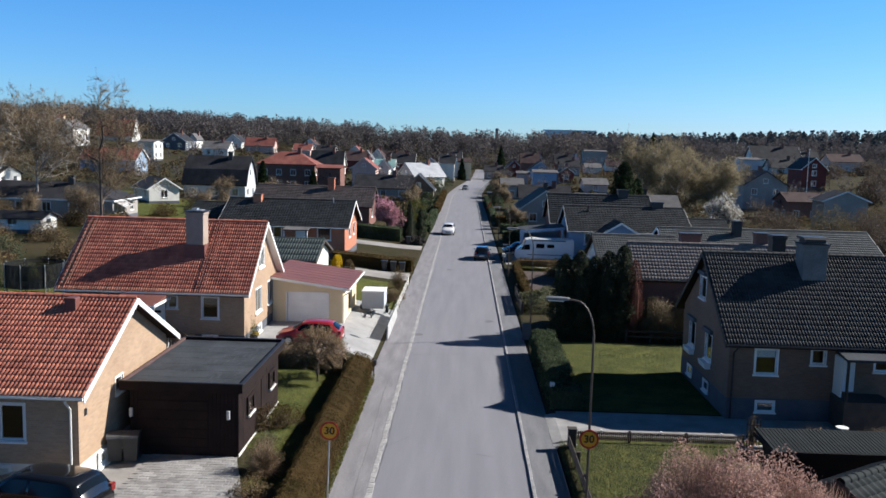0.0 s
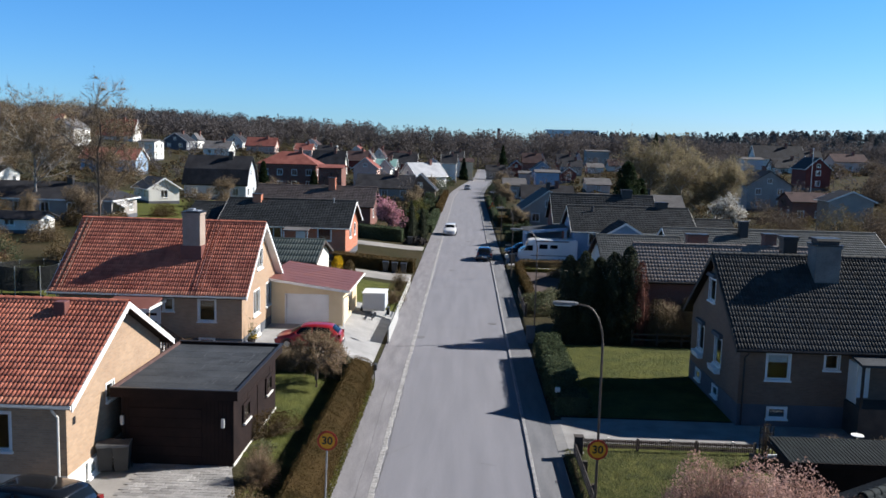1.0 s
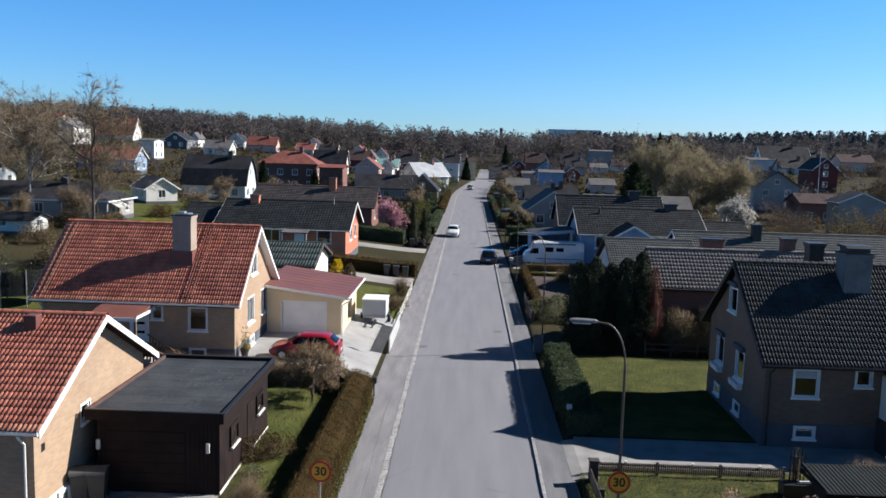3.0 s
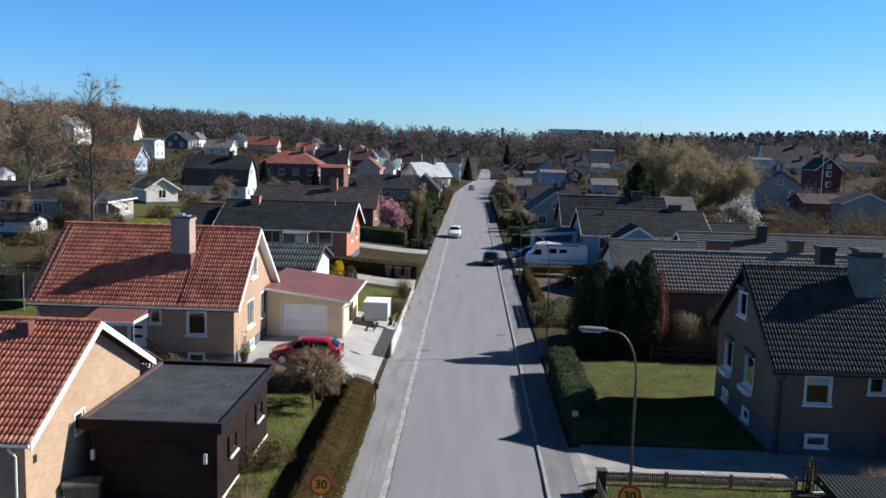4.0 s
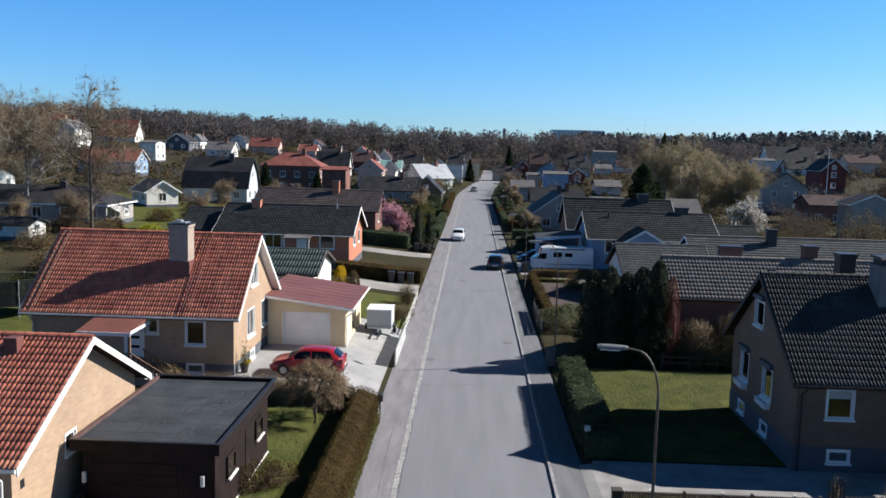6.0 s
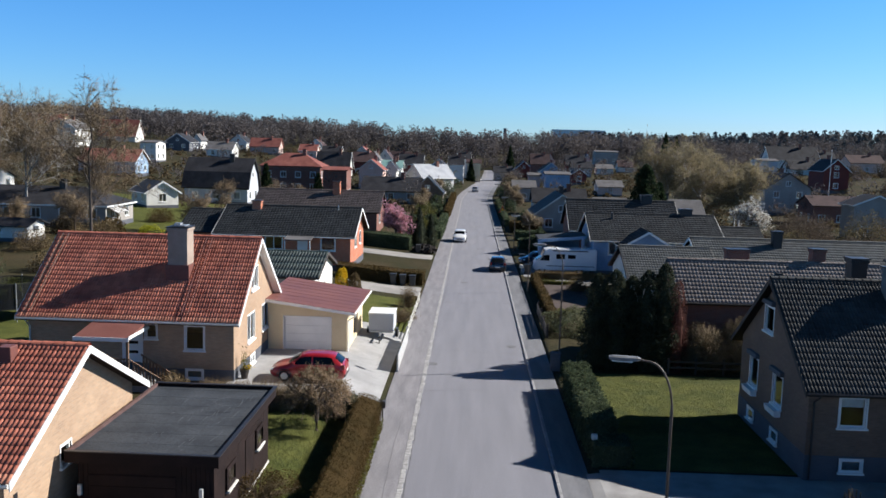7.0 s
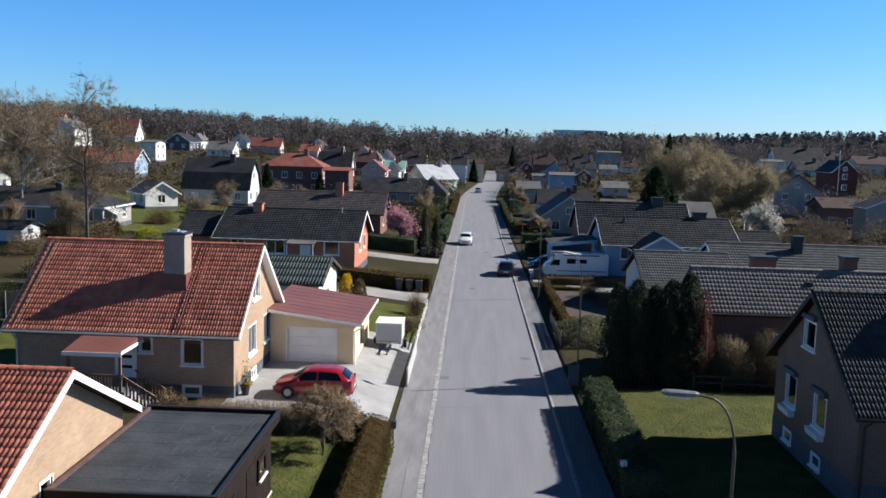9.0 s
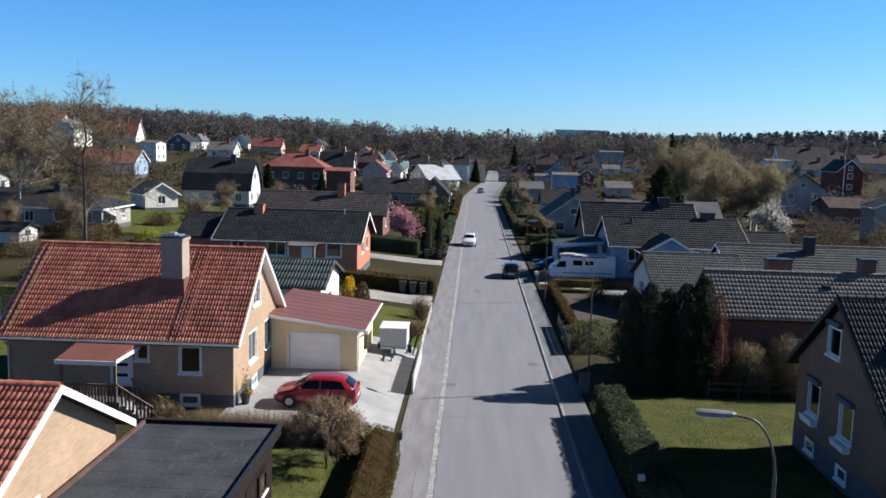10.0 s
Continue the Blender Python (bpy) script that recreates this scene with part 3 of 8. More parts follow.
def house(name, label, loc, L, D, eave, ridge, wall_mat, roof_mat, yaw=0, oh=0.5, ex=0.4, trim=None, plinth=0.0, plinth_mat=None, wins=(), group="", tiles=None, pick=None, tile=(0.3, 0.36), gutter_mat=None, hip=False, gambrel=False, cat="house"):
    """A house whose ridge runs along its own x. eave: height of the roof's lower edge, ridge: of its top.
    wins: side (f, b, l, r), along, sill height, width, height, mullions, share of blind."""
    h = thing(name, label, cat, loc, yaw, group)
    th, rt = 0.25, 0.14
    k = (ridge - eave) / (D / 2 + oh)
    top = ridge - k * D / 2 - rt * math.hypot(1, k)
    apex = ridge - rt * math.hypot(1, k)
    x0, x1, y0, y1 = -L / 2, L / 2, -D / 2, D / 2
    sides = {"f": ((x0, y0, 0), (1, 0, 0), (0, -1, 0)), "b": ((x1, y1, 0), (-1, 0, 0), (0, 1, 0)), "r": ((x1, y0, 0), (0, 1, 0), (1, 0, 0)), "l": ((x0, y1, 0), (0, -1, 0), (-1, 0, 0))}
    holes = {s: [(w[1], w[1] + w[3], w[2], w[2] + w[4]) for w in wins if w[0] == s and w[2] > plinth] for s in "fblr"}
    bm = bmesh.new()
    low = top - 1.35 if gambrel else top
    for s in "fb":
        o, u, n = sides[s]
        panel(bm, Vector(o) + Vector(u) * th, u, n, [(0, 0), (L - 2 * th, 0), (L - 2 * th, low), (0, low)], [(a - th, b - th, c, d) for a, b, c, d in holes[s]], th)
    for s in "lr":
        o, u, n = sides[s]
        out = [(0, 0), (D, 0), (D, top), (D / 2, apex), (0, top)]
        if hip:
            out = [(0, 0), (D, 0), (D, top), (0, top)]
        if gambrel:
            out = [(0, 0), (D, 0), (D, top - 1.35), (D - 1.1, top + k * 1.1 + 0.2), (D / 2, apex), (1.1, top + k * 1.1 + 0.2), (0, top - 1.35)]
        panel(bm, o, u, n, out, holes[s], th)
    part("wall", bm, wall_mat, h)
    if wins:
        part("floor", boxes((x0 + th, x1 - th, y0 + th, y1 - th, -0.3, max(0.12, plinth))), ROOM, h)
    if plinth:
        g = 0.02
        bm = boxes((x0 - g, x1 + g, y0 - g, y0 + 0.1, -0.6, plinth), (x0 - g, x1 + g, y1 - 0.1, y1 + g, -0.6, plinth), (x0 - g, x0 + 0.1, y0 + 0.1, y1 - 0.1, -0.6, plinth), (x1 - 0.1, x1 + g, y0 + 0.1, y1 - 0.1, -0.6, plinth))
        part("plinth", bm, plinth_mat or PLINTH, h)
    bm = bmesh.new()
    e0, e1 = x0 - ex, x1 + ex
    ye = D / 2 + oh
    c = rt * math.hypot(1, k)
    if hip:
        q = min(L, D) / 2 + oh
        low = [bm.verts.new(p) for p in ((e0, -ye, eave), (e1, -ye, eave), (e1, ye, eave), (e0, ye, eave))]
        lo2 = [bm.verts.new(v.co - Vector((0, 0, 0.15))) for v in low]
        a, b = bm.verts.new((e0 + q, 0, ridge)), bm.verts.new((e1 - q, 0, ridge))
        bm.faces.new((low[0], low[1], b, a)), bm.faces.new((low[2], low[3], a, b)), bm.faces.new((low[1], low[2], b)), bm.faces.new((low[3], low[0], a)), bm.faces.new(lo2)
        for i in range(4):
            bm.faces.new((low[i], low[(i + 1) % 4], lo2[(i + 1) % 4], lo2[i]))
    elif gambrel:
        m = D / 2 - 1.1
        zk = ridge - k * m + 0.3
        pts = [(-ye, eave - 1.2), (-m, zk), (0, ridge + 0.2), (m, zk), (ye, eave - 1.2)]
        extrude(bm, pts + [(p[0] * 0.97, p[1] - 0.2) for p in reversed(pts)], "x", e0, e1)
    else:
        extrude(bm, [(-ye, eave), (0, ridge), (ye, eave), (ye, eave - c), (0, ridge - c), (-ye, eave - c)], "x", e0, e1)
    roof = part("roof", bm, DARK_WOOD if tiles else roof_mat, h)
    if not hip and not gambrel:
        run = math.hypot(ye, ridge - eave)
        if tiles:
            for sy in (-1, 1):
                tile_slope(roof, (e0, 0, ridge), (1, 0, 0), (0, sy * ye, eave - ridge), e1 - e0, run + 0.05, tile[0], tile[1] if sy < 0 else max(0.36, tile[1]), tiles[0], tiles[1], pick if sy < 0 else None, tile[2:] or (0.4, 0.004))
            n = max(2, round((e1 - e0) / 0.36))
            arc = [(0.16 * math.cos(a), 0.14 * math.sin(a)) for a in np.linspace(-0.25, math.pi + 0.25, 7)]
            step = (e1 - e0) / n
            vv = [(0, p, q) for p, q in arc] + [(step * 1.04, p * 0.86, q * 0.86) for p, q in arc]
            ff = [(i, i + 1, i + 8, i + 7) for i in range(6)]
            part("ridge_tiles", np_mesh("ridge_tiles", *repeat(vv, ff, [np.array(pose(e0 + i * step, 0, ridge - 0.02)) for i in range(n)]), tiles[1]), None, roof, "", "stuff")
        if trim:
            for sx, xa in ((-1, e0), (1, e1)):
                b = 0.22
                xx = sorted((xa + sx * 0.002, xa + sx * 0.035))
                for sy in (-1, 1):
                    bm = extrude(bmesh.new(), [(0, ridge + 0.02), (sy * (ye + 0.03), eave + 0.02), (sy * (ye + 0.03), eave - b), (0, ridge - b)], "x", *xx)
                    part("bargeboard", bm, trim, roof)
        for sy in (-1, 1):
            bm = tube(bmesh.new(), [(e0, sy * (ye + 0.06), eave - 0.06), (e1, sy * (ye + 0.06), eave - 0.06)], 0.065, 6)
            part("gutter", bm, gutter_mat or trim or BLACK, roof)
    for w in wins:
        s, a, z, ww, hh = w[:5]
        o, u, n = sides[s]
        flush = z <= plinth
        window(h, Vector(o) + Vector(u) * a + Vector((0, 0, z)) + (Vector(n) * 0.08 if flush else Vector()), u, n, ww, hh, None, w[5] if len(w) > 5 else 1, deep=0.09 if flush else 0.12, blind=w[6] if len(w) > 6 else 0)
    return h, roof, k, ridge


def downpipe(h, x, y, z0, z1, material, out=0.45, dx=0.0):
    part("downpipe", tube(bmesh.new(), [(x + dx, y - out, z1), (x + dx, y - out, z1 - 0.15), (x, y - 0.07, z1 - 0.5), (x, y - 0.07, z0)], 0.045, 8), material, h)


YZ = 0.75
# the near red-roofed brick house
h1, r1, k1, _ = house("brick_house", "yellow brick house with red clay tile roof and white bargeboards", (-18.9, 33.39, YZ), 13.2, 8.8, 3.32, 5.86, YELLOW_BRICK, TILES_RED, oh=0.5, ex=0.43, trim=WHITE, plinth=0.72, plinth_mat=OFFWHITE, tiles=(TILE_RED, TILES_RED), pick=(7.8, 13.9), gutter_mat=OFFWHITE, tile=(0.29, 0.33, 1.2, 0.014, 2),
    wins=[("f", 9.6, 1.55, 1.7, 1.3, 2), ("r", 3.2, 2.35, 0.68, 0.62), ("r", 1.4, 0.12, 0.7, 0.5), ("f", 9.9, 0.12, 0.9, 0.5)])
downpipe(h1, 6.35, -4.4, 0, 3.25, OFFWHITE)
part("roof_vent", boxes((4.55, 4.99, -0.9, -0.45, 5.0, 5.95), bevel=0.03), SHEET_RED, r1, "small red sheet-metal roof vent")
# the second red-roofed brick house
h2, r2, k2, _ = house("brick_house", "yellow brick house with red clay tile roof and rendered chimney", (-17.35, 54.65, YZ), 10.7, 8.7, 3.17, 7.0, YELLOW_BRICK, TILES_RED, oh=0.5, ex=0.4, trim=WHITE, plinth=0.6, tiles=(TILE_RED, TILES_RED), pick=(4.2, 9.4), gutter_mat=OFFWHITE, tile=(0.29, 0.33, 1.2, 0.014, 2),
    wins=[("f", 8.18, 1.6, 0.98, 1.28), ("f", 6.12, 2.15, 0.58, 0.75), ("f", 8.25, 0.12, 0.85, 0.46), ("r", 2.75, 1.4, 1.5, 1.5, 2), ("r", 5.95, 1.4, 1.6, 1.5, 2), ("r", 3.6, 4.15, 1.4, 1.25, 2), ("r", 3.0, 0.1, 1.0, 0.48, 2)])
chimney(h2, 1.35, 2.4, -2.6, -1.55, 4.6, 7.72, CHIM, pot=False)
part("cowl", boxes((1.5, 2.25, -2.45, -1.7, 7.78, 7.84), (1.6, 1.95, -2.3, -1.9, 7.84, 7.94), bevel=0.02), STEEL, h2, "pale metal chimney cowl")
part("chimney_flashing", boxes((1.25, 2.5, -2.7, -1.45, 4.5, 5.75)), SHEET_RED, h2, "red sheet-metal flashing at the chimney foot")
for xx in (-5.2, 2.9):
    a, b = Vector((xx, -0.25, 6.95)), Vector((xx, -4.7, 6.95 - 4.45 * k2))
    bm = bmesh.new()
    for dx in (-0.16, 0.16):
        cyl(bm, a + Vector((dx, 0, 0.06)), b + Vector((dx, 0, 0.06)), 0.022, seg=6)
    for i in range(16):
        p = a.lerp(b, (i + 0.5) / 16) + Vector((0, 0, 0.06))
        cyl(bm, p - Vector((0.16, 0, 0)), p + Vector((0.16, 0, 0)), 0.018, seg=6)
    part("roof_ladder", bm, SHEET_RED if xx > 0 else BRONZE, r2)
downpipe(h2, -5.25, -4.35, 0, 3.1, OFFWHITE)
# white soffit under the far slope of its gable
kc = 0.14 * math.hypot(1, k2)
part("soffit", extrude(bmesh.new(), [(0, 7.0 - kc - 0.005), (4.85, 3.17 - kc - 0.005), (4.85, 3.17 - kc - 0.03), (0, 7.0 - kc - 0.03)], "x", 5.352, 5.74), WHITE, r2, "white soffit boards")
# its porch
px0, px1 = -1.75, 0.95
bm = extrude(bmesh.new(), [(-4.35, 3.0), (-7.05, 2.62), (-7.05, 2.74), (-4.35, 3.12)], "x", px0, px1)
pr = part("porch_roof", bm, SHEET_RED, h2, "red-brown sheet-metal porch roof with white edge")
part("fascia", boxes((px0 - 0.02, px1 + 0.02, -7.09, -7.052, 2.56, 2.75), (px1, px1 + 0.03, -7.05, -4.4, 2.66, 2.82)), WHITE, pr)
for xx in (px0 + 0.15, px1 - 0.15):
    part("porch_post", boxes((xx - 0.06, xx + 0.06, -6.85, -6.73, -0.1, 2.66), bevel=0.008), WOOD, h2)
part("porch_floor", boxes((px0, px1, -6.9, -4.37, -0.3, 0.85)), PLINTH, h2)
part("door", boxes((-0.35, 0.55, -4.42, -4.36, 0.9, 2.9), (-0.43, -0.35, -4.44, -4.352, 0.86, 2.98), (0.55, 0.63, -4.44, -4.352, 0.86, 2.98)), WHITE, h2, "white front door with dark glass strips")
for i in range(3):
    part("door_glass", boxes((-0.2, 0.4, -4.435, -4.421, 1.35 + i * 0.5, 1.5 + i * 0.5)), CAR_GLASS, h2)
pr2 = part("porch_railing", boxes((px0, px1, -6.86, -6.8, 1.6, 1.68)), WOOD, h2)
for i in range(18):
    part("baluster", boxes((px0 + 0.1 + i * 0.14, px0 + 0.18 + i * 0.14, -6.84, -6.815, 0.8, 1.6)), WOOD, pr2)
for yy in (-6.8, -5.5):
    sr = part("stair_railing", extrude(bmesh.new(), [(px1, 1.6), (px1 + 1.5, 0.7), (px1 + 1.5, 0.62), (px1, 1.52)], "y", yy, yy + 0.06), WOOD, h2)
    for i in range(9):
        xx = px1 + 0.08 + i * 0.165
        zz = 1.55 - (xx - px1) * 0.6
        part("baluster", boxes((xx, xx + 0.09, yy + 0.015, yy + 0.04, zz - 0.8, zz)), WOOD, sr)
for i in range(5):
    part("step", boxes((px1 + i * 0.29, px1 + 0.29 + i * 0.29, -6.74, -5.5, -0.3, 0.68 - i * 0.17)), CONCRETE, h2)
# the brown brick house across the street
hr, rr, kr, _ = house("brick_house", "brown brick house with charcoal tile roof and rendered chimney", (19.45, 45.42, 0.2), 11.6, 8.6, 3.76, 7.5, BROWN_BRICK, TILES_DARK, oh=0.62, ex=0.35, trim=FENCE_DARK, plinth=1.0, tiles=(TILE_DARK, TILES_DARK), pick=(0, 4.6), gutter_mat=BLACK, tile=(0.29, 0.33, 1.2, 0.014, 2),
    wins=[("f", 1.25, 2.2, 1.05, 1.22, 1, 0.35), ("f", 3.9, 2.75, 0.65, 0.72), ("f", 1.4, 0.38, 0.85, 0.5), ("f", 6.9, 2.5, 0.7, 1.0), ("l", 2.95, 4.95, 1.15, 1.15), ("l", 1.35, 2.0, 1.15, 1.35), ("l", 4.55, 2.0, 1.15, 1.35), ("l", 1.6, 0.38, 0.85, 0.5), ("l", 4.8, 0.38, 0.85, 0.5)])
chimney(hr, -2.3, -1.6, 0.8, 1.5, 6.0, 8.35, BLACK)
chimney(hr, -1.55, -0.35, -1.55, -0.45, 5.6, 8.2, CHIM_GREY, pot=True)
downpipe(hr, -5.6, -4.3, 0, 3.7, BLACK, 0.6)
for yy in (4.3 - 1.35, 4.3 - 4.55):
    part("window_box", extrude(bmesh.new(), [(-5.82, 1.62), (-6.08, 1.62), (-6.14, 1.9), (-5.82, 1.9)], "y", yy - 1.2, yy + 0.05), WHITE, hr, "white window box below the gable window")
for zz, yy in ((3.42, 4.3 - 1.25), (3.42, 4.3 - 4.45), (6.2, 4.3 - 2.85)):
    part("awning_box", boxes((-6.0, -5.805, yy - 1.4, yy, zz, zz + 0.22), bevel=0.03), PLINTH, hr, "grey roller awning box above a window")
bm = extrude(bmesh.new(), [(-4.25, 3.55), (-6.0, 3.3), (-6.0, 3.42), (-4.25, 3.67)], "x", -0.95, 1.45)
part("porch_roof", bm, FELT, hr, "dark felt porch roof on slim posts")
part("door", boxes((-0.75, 0.15, -4.4, -4.31, 1.5, 3.3)), WHITE, hr, "white front door")
part("door_leaf_open", boxes((-0.85, -0.8, -5.3, -4.4, 1.45, 3.3)), OFFWHITE, hr)
part("porch_floor", boxes((-0.9, 1.4, -5.9, -4.32, -0.4, 1.4)), FENCE_DARK, hr)
for xx in (-0.8, 1.3):
    part("porch_post", boxes((xx - 0.05, xx + 0.05, -5.85, -5.75, 1.4, 3.3)), BLACK, hr)

# the dark flat-roofed garage
g1 = thing("garage", "dark brown boarded garage with flat felt roof", "garage", (-9.7, 36.2, YZ))
gx0, gx1, gy0, gy1 = -2.05, 2.1, -4.0, 3.05
bm = boxes((gx0, gx1, gy0, gy1, -0.5, 2.72))
part("wall", bm, DARK_WOOD, g1)
for side in "fr":
    n = int((gx1 - gx0 if side == "f" else gy1 - gy0) / 0.145)
    for i in range(n):
        if side == "f":
            a = gx0 + i * 0.145
            if -0.3 - 1.5 < a < -0.3 + 1.2:
                continue
            bm = boxes((a + 0.004, a + 0.139, gy0 - 0.022, gy0 - 0.002, -0.05, 2.6))
        else:
            a = gy0 + i * 0.145
            bm = boxes((gx1 + 0.002, gx1 + 0.022, a + 0.004, a + 0.139, 0.12, 2.6))
        part("board", bm, DARK_WOOD, g1)
part("fascia", boxes((gx0 - 0.3, gx1 + 0.25, gy0 - 0.3, gy0 - 0.26, 2.6, 2.95), (gx1 + 0.21, gx1 + 0.25, gy0 - 0.26, gy1 + 0.3, 2.6, 2.95), (gx0 - 0.3, gx1 + 0.21, gy1 + 0.26, gy1 + 0.3, 2.6, 2.95)), DARK_WOOD, g1, "dark brown fascia boards")
part("roof", boxes((gx0 - 0.3, gx1 + 0.21, gy0 - 0.26, gy1 + 0.26, 2.6, 2.84)), FELT, g1, "grey roofing felt with worn seams")
part("flashing", boxes((gx0 - 0.3, gx0 - 0.2, gy0 - 0.2, gy1 + 0.2, 2.841, 2.95)), SHEET_BROWN, g1, "red-brown flashing board against the brick wall")
part("roof_edge", boxes((gx0 - 0.3, gx1 + 0.3, gy0 - 0.35, gy0 - 0.22, 2.955, 2.985), (gx1 + 0.16, gx1 + 0.3, gy0 - 0.22, gy1 + 0.35, 2.955, 2.985), (gx0 - 0.3, gx1 + 0.16, gy1 + 0.2, gy1 + 0.35, 2.955, 2.985)), BLACK, g1)
for yy in np.arange(gy0 + 0.9, gy1, 1.0):
    part("felt_seam", boxes((gx0 - 0.28, gx1 + 0.15, yy, yy + 0.05, 2.84, 2.844)), FELT, g1)
part("roof_patch", boxes((0.5, 1.4, 0.3, 1.2, 2.84, 2.846)), FELT, g1, "felt repair patch")
rs = np.random.default_rng(61)
scr = [(x, y, 2.8465, x + rs.normal(0, 0.05), y + rs.uniform(0.1, 0.7), 2.8465, 0.006, 0.004) for x, y in zip(rs.uniform(-0.6, 1.7, 26), rs.uniform(gy0 + 0.2, gy1 - 1, 26))]
scr += [(1.0 + 0.5 * math.cos(a), 1.6 + 0.5 * math.sin(a), 2.8465, 1.0 + 0.5 * math.cos(a + 0.4), 1.6 + 0.5 * math.sin(a + 0.4), 2.8465, 0.008, 0.008) for a in np.arange(0, 6.2, 0.4)]
S = np.array(scr)
d = S[:, 3:5] - S[:, 0:2]
nn = np.stack([-d[:, 1], d[:, 0]], 1) / np.linalg.norm(d, axis=1, keepdims=True) * 0.01
V = np.stack([np.concatenate([S[:, 0:2] + nn, S[:, 2:3]], 1), np.concatenate([S[:, 0:2] - nn, S[:, 2:3]], 1), np.concatenate([S[:, 3:5] - nn, S[:, 2:3]], 1), np.concatenate([S[:, 3:5] + nn, S[:, 2:3]], 1)], 1).reshape(-1, 3)
part("scuff_marks", np_mesh("scuff_marks", V, np.arange(len(V)).reshape(-1, 4), shade("felt_scuffs", (0.06, 0.065, 0.073), (0.09, 0.096, 0.105), 3, 0.9, 0.1)), None, g1, "pale scuff marks on the felt", "stuff")
gd = part("garage_door", boxes((-1.8, 1.0, gy0 - 0.01, gy0 - 0.001, 0.0, 2.18)), DARK_WOOD, g1, "dark brown slatted garage door")
for i in range(6):
    part("slat", boxes((-1.75, 0.95, gy0 - 0.03, gy0 - 0.011, i * 0.36, 0.35 + i * 0.36)), DARK_WOOD, gd)
for xx in (-2.0, 1.75):
    part("wall_lamp", boxes((xx - 0.06, xx + 0.06, gy0 - 0.14, gy0 - 0.022, 1.5, 1.85), bevel=0.02), OFFWHITE, g1, "small white wall lamp")
for yy in (-2.75, 1.0):
    window(g1, (gx1 + 0.07, yy, 1.3), (0, 1, 0), (1, 0, 0), 0.95, 0.65, DARK_WOOD, 1, deep=0.06, sill=False)
    part("sill", boxes((gx1 + 0.03, gx1 + 0.16, yy - 0.05, yy + 1.0, 1.19, 1.25)), OFFWHITE, g1)
part("side_door", boxes((gx1 + 0.023, gx1 + 0.05, -0.4, 0.5, 0.1, 2.1)), DARK_WOOD, g1)
part("plinth", boxes((gx1, gx1 + 0.04, gy0, gy1, -0.3, 0.11)), OFFWHITE, g1)

# the cream lean-to garage
g2 = thing("garage", "cream rendered garage with red-brown sheet roof and white door", "garage", (-9.6, 61.2, YZ))
bm = bmesh.new()
panel(bm, (-2.35, -3.6, -0.3), (1, 0, 0), (0, -1, 0), [(0, 0), (4.75, 0), (4.75, 2.6), (0, 3.2)], [(1.0, 3.72, 0.3, 2.28)], 0.22)
panel(bm, (2.4, 3.6, -0.3), (-1, 0, 0), (0, 1, 0), [(0, 0), (4.75, 0), (4.75, 3.2), (0, 2.6)], [], 0.22)
panel(bm, (2.4, -3.38, -0.3), (0, 1, 0), (1, 0, 0), [(0, 0), (6.76, 0), (6.76, 2.6), (0, 2.6)], [(2.6, 4.6, 0.5, 1.9)], 0.22)
panel(bm, (-2.35, 3.38, -0.3), (0, -1, 0), (-1, 0, 0), [(0, 0), (6.76, 0), (6.76, 3.2), (0, 3.2)], [], 0.22)
part("wall", bm, CREAM, g2)
part("roof", extrude(bmesh.new(), [(-2.75, 3.08), (2.85, 2.36), (2.85, 2.48), (-2.75, 3.2)], "y", -4.15, 4.1), SHEET_RED, g2)
for i in range(9):
    a = -4.1 + i * 1.02
    part("roof_seam", extrude(bmesh.new(), [(-2.75, 3.2), (2.85, 2.48), (2.85, 2.49), (-2.75, 3.21)], "y", a, a + 0.03), SHEET_RED, g2)
part("bargeboard", extrude(bmesh.new(), [(-2.75, 3.02), (2.87, 2.3), (2.87, 2.46), (-2.75, 3.18)], "y", -4.19, -4.155), WHITE, g2)
part("gutter", tube(bmesh.new(), [(2.92, -4.1, 2.38), (2.92, 4.1, 2.38)], 0.06, 6), WHITE, g2)
part("downpipe", tube(bmesh.new(), [(2.92, -3.8, 2.36), (2.92, -3.8, 2.2), (2.47, -3.7, 1.9), (2.47, -3.7, 0)], 0.045, 8), WHITE, g2)
gd = part("garage_door", boxes((-1.35, 1.37, -3.5, -3.47, 0.0, 2.0)), WHITE, g2, "white panelled garage door")
for i in range(4):
    part("panel", boxes((-1.35, 1.37, -3.53, -3.502, i * 0.5, 0.494 + i * 0.5)), WHITE, gd)
part("door_frame", boxes((-1.45, -1.35, -3.64, -3.5, 0, 2.06), (1.37, 1.47, -3.64, -3.5, 0, 2.06), (-1.45, 1.47, -3.64, -3.5, 1.98, 2.08)), WHITE, g2)
# dark board set in the wall opening, standing in for the dim inside
part("side_opening", boxes((2.2, 2.23, -0.8, 1.2, 0.2, 1.6)), DARK_WOOD, g2)

# green-roofed garage behind it
g3, _, _, _ = house("garage", "white garage with dark green corrugated sheet roof", (-14.6, 75.0, YZ), 6.0, 8.2, 2.35, 3.75, OFFWHITE, TILES_GREEN, oh=0.35, ex=0.35, trim=FENCE_DARK, tiles=(TILES_GREEN, TILES_GREEN), tile=(0.24, 1.2, 1.0, 0.001), cat="garage", wins=[("r", 3.4, 0.6, 1.2, 0.8)])
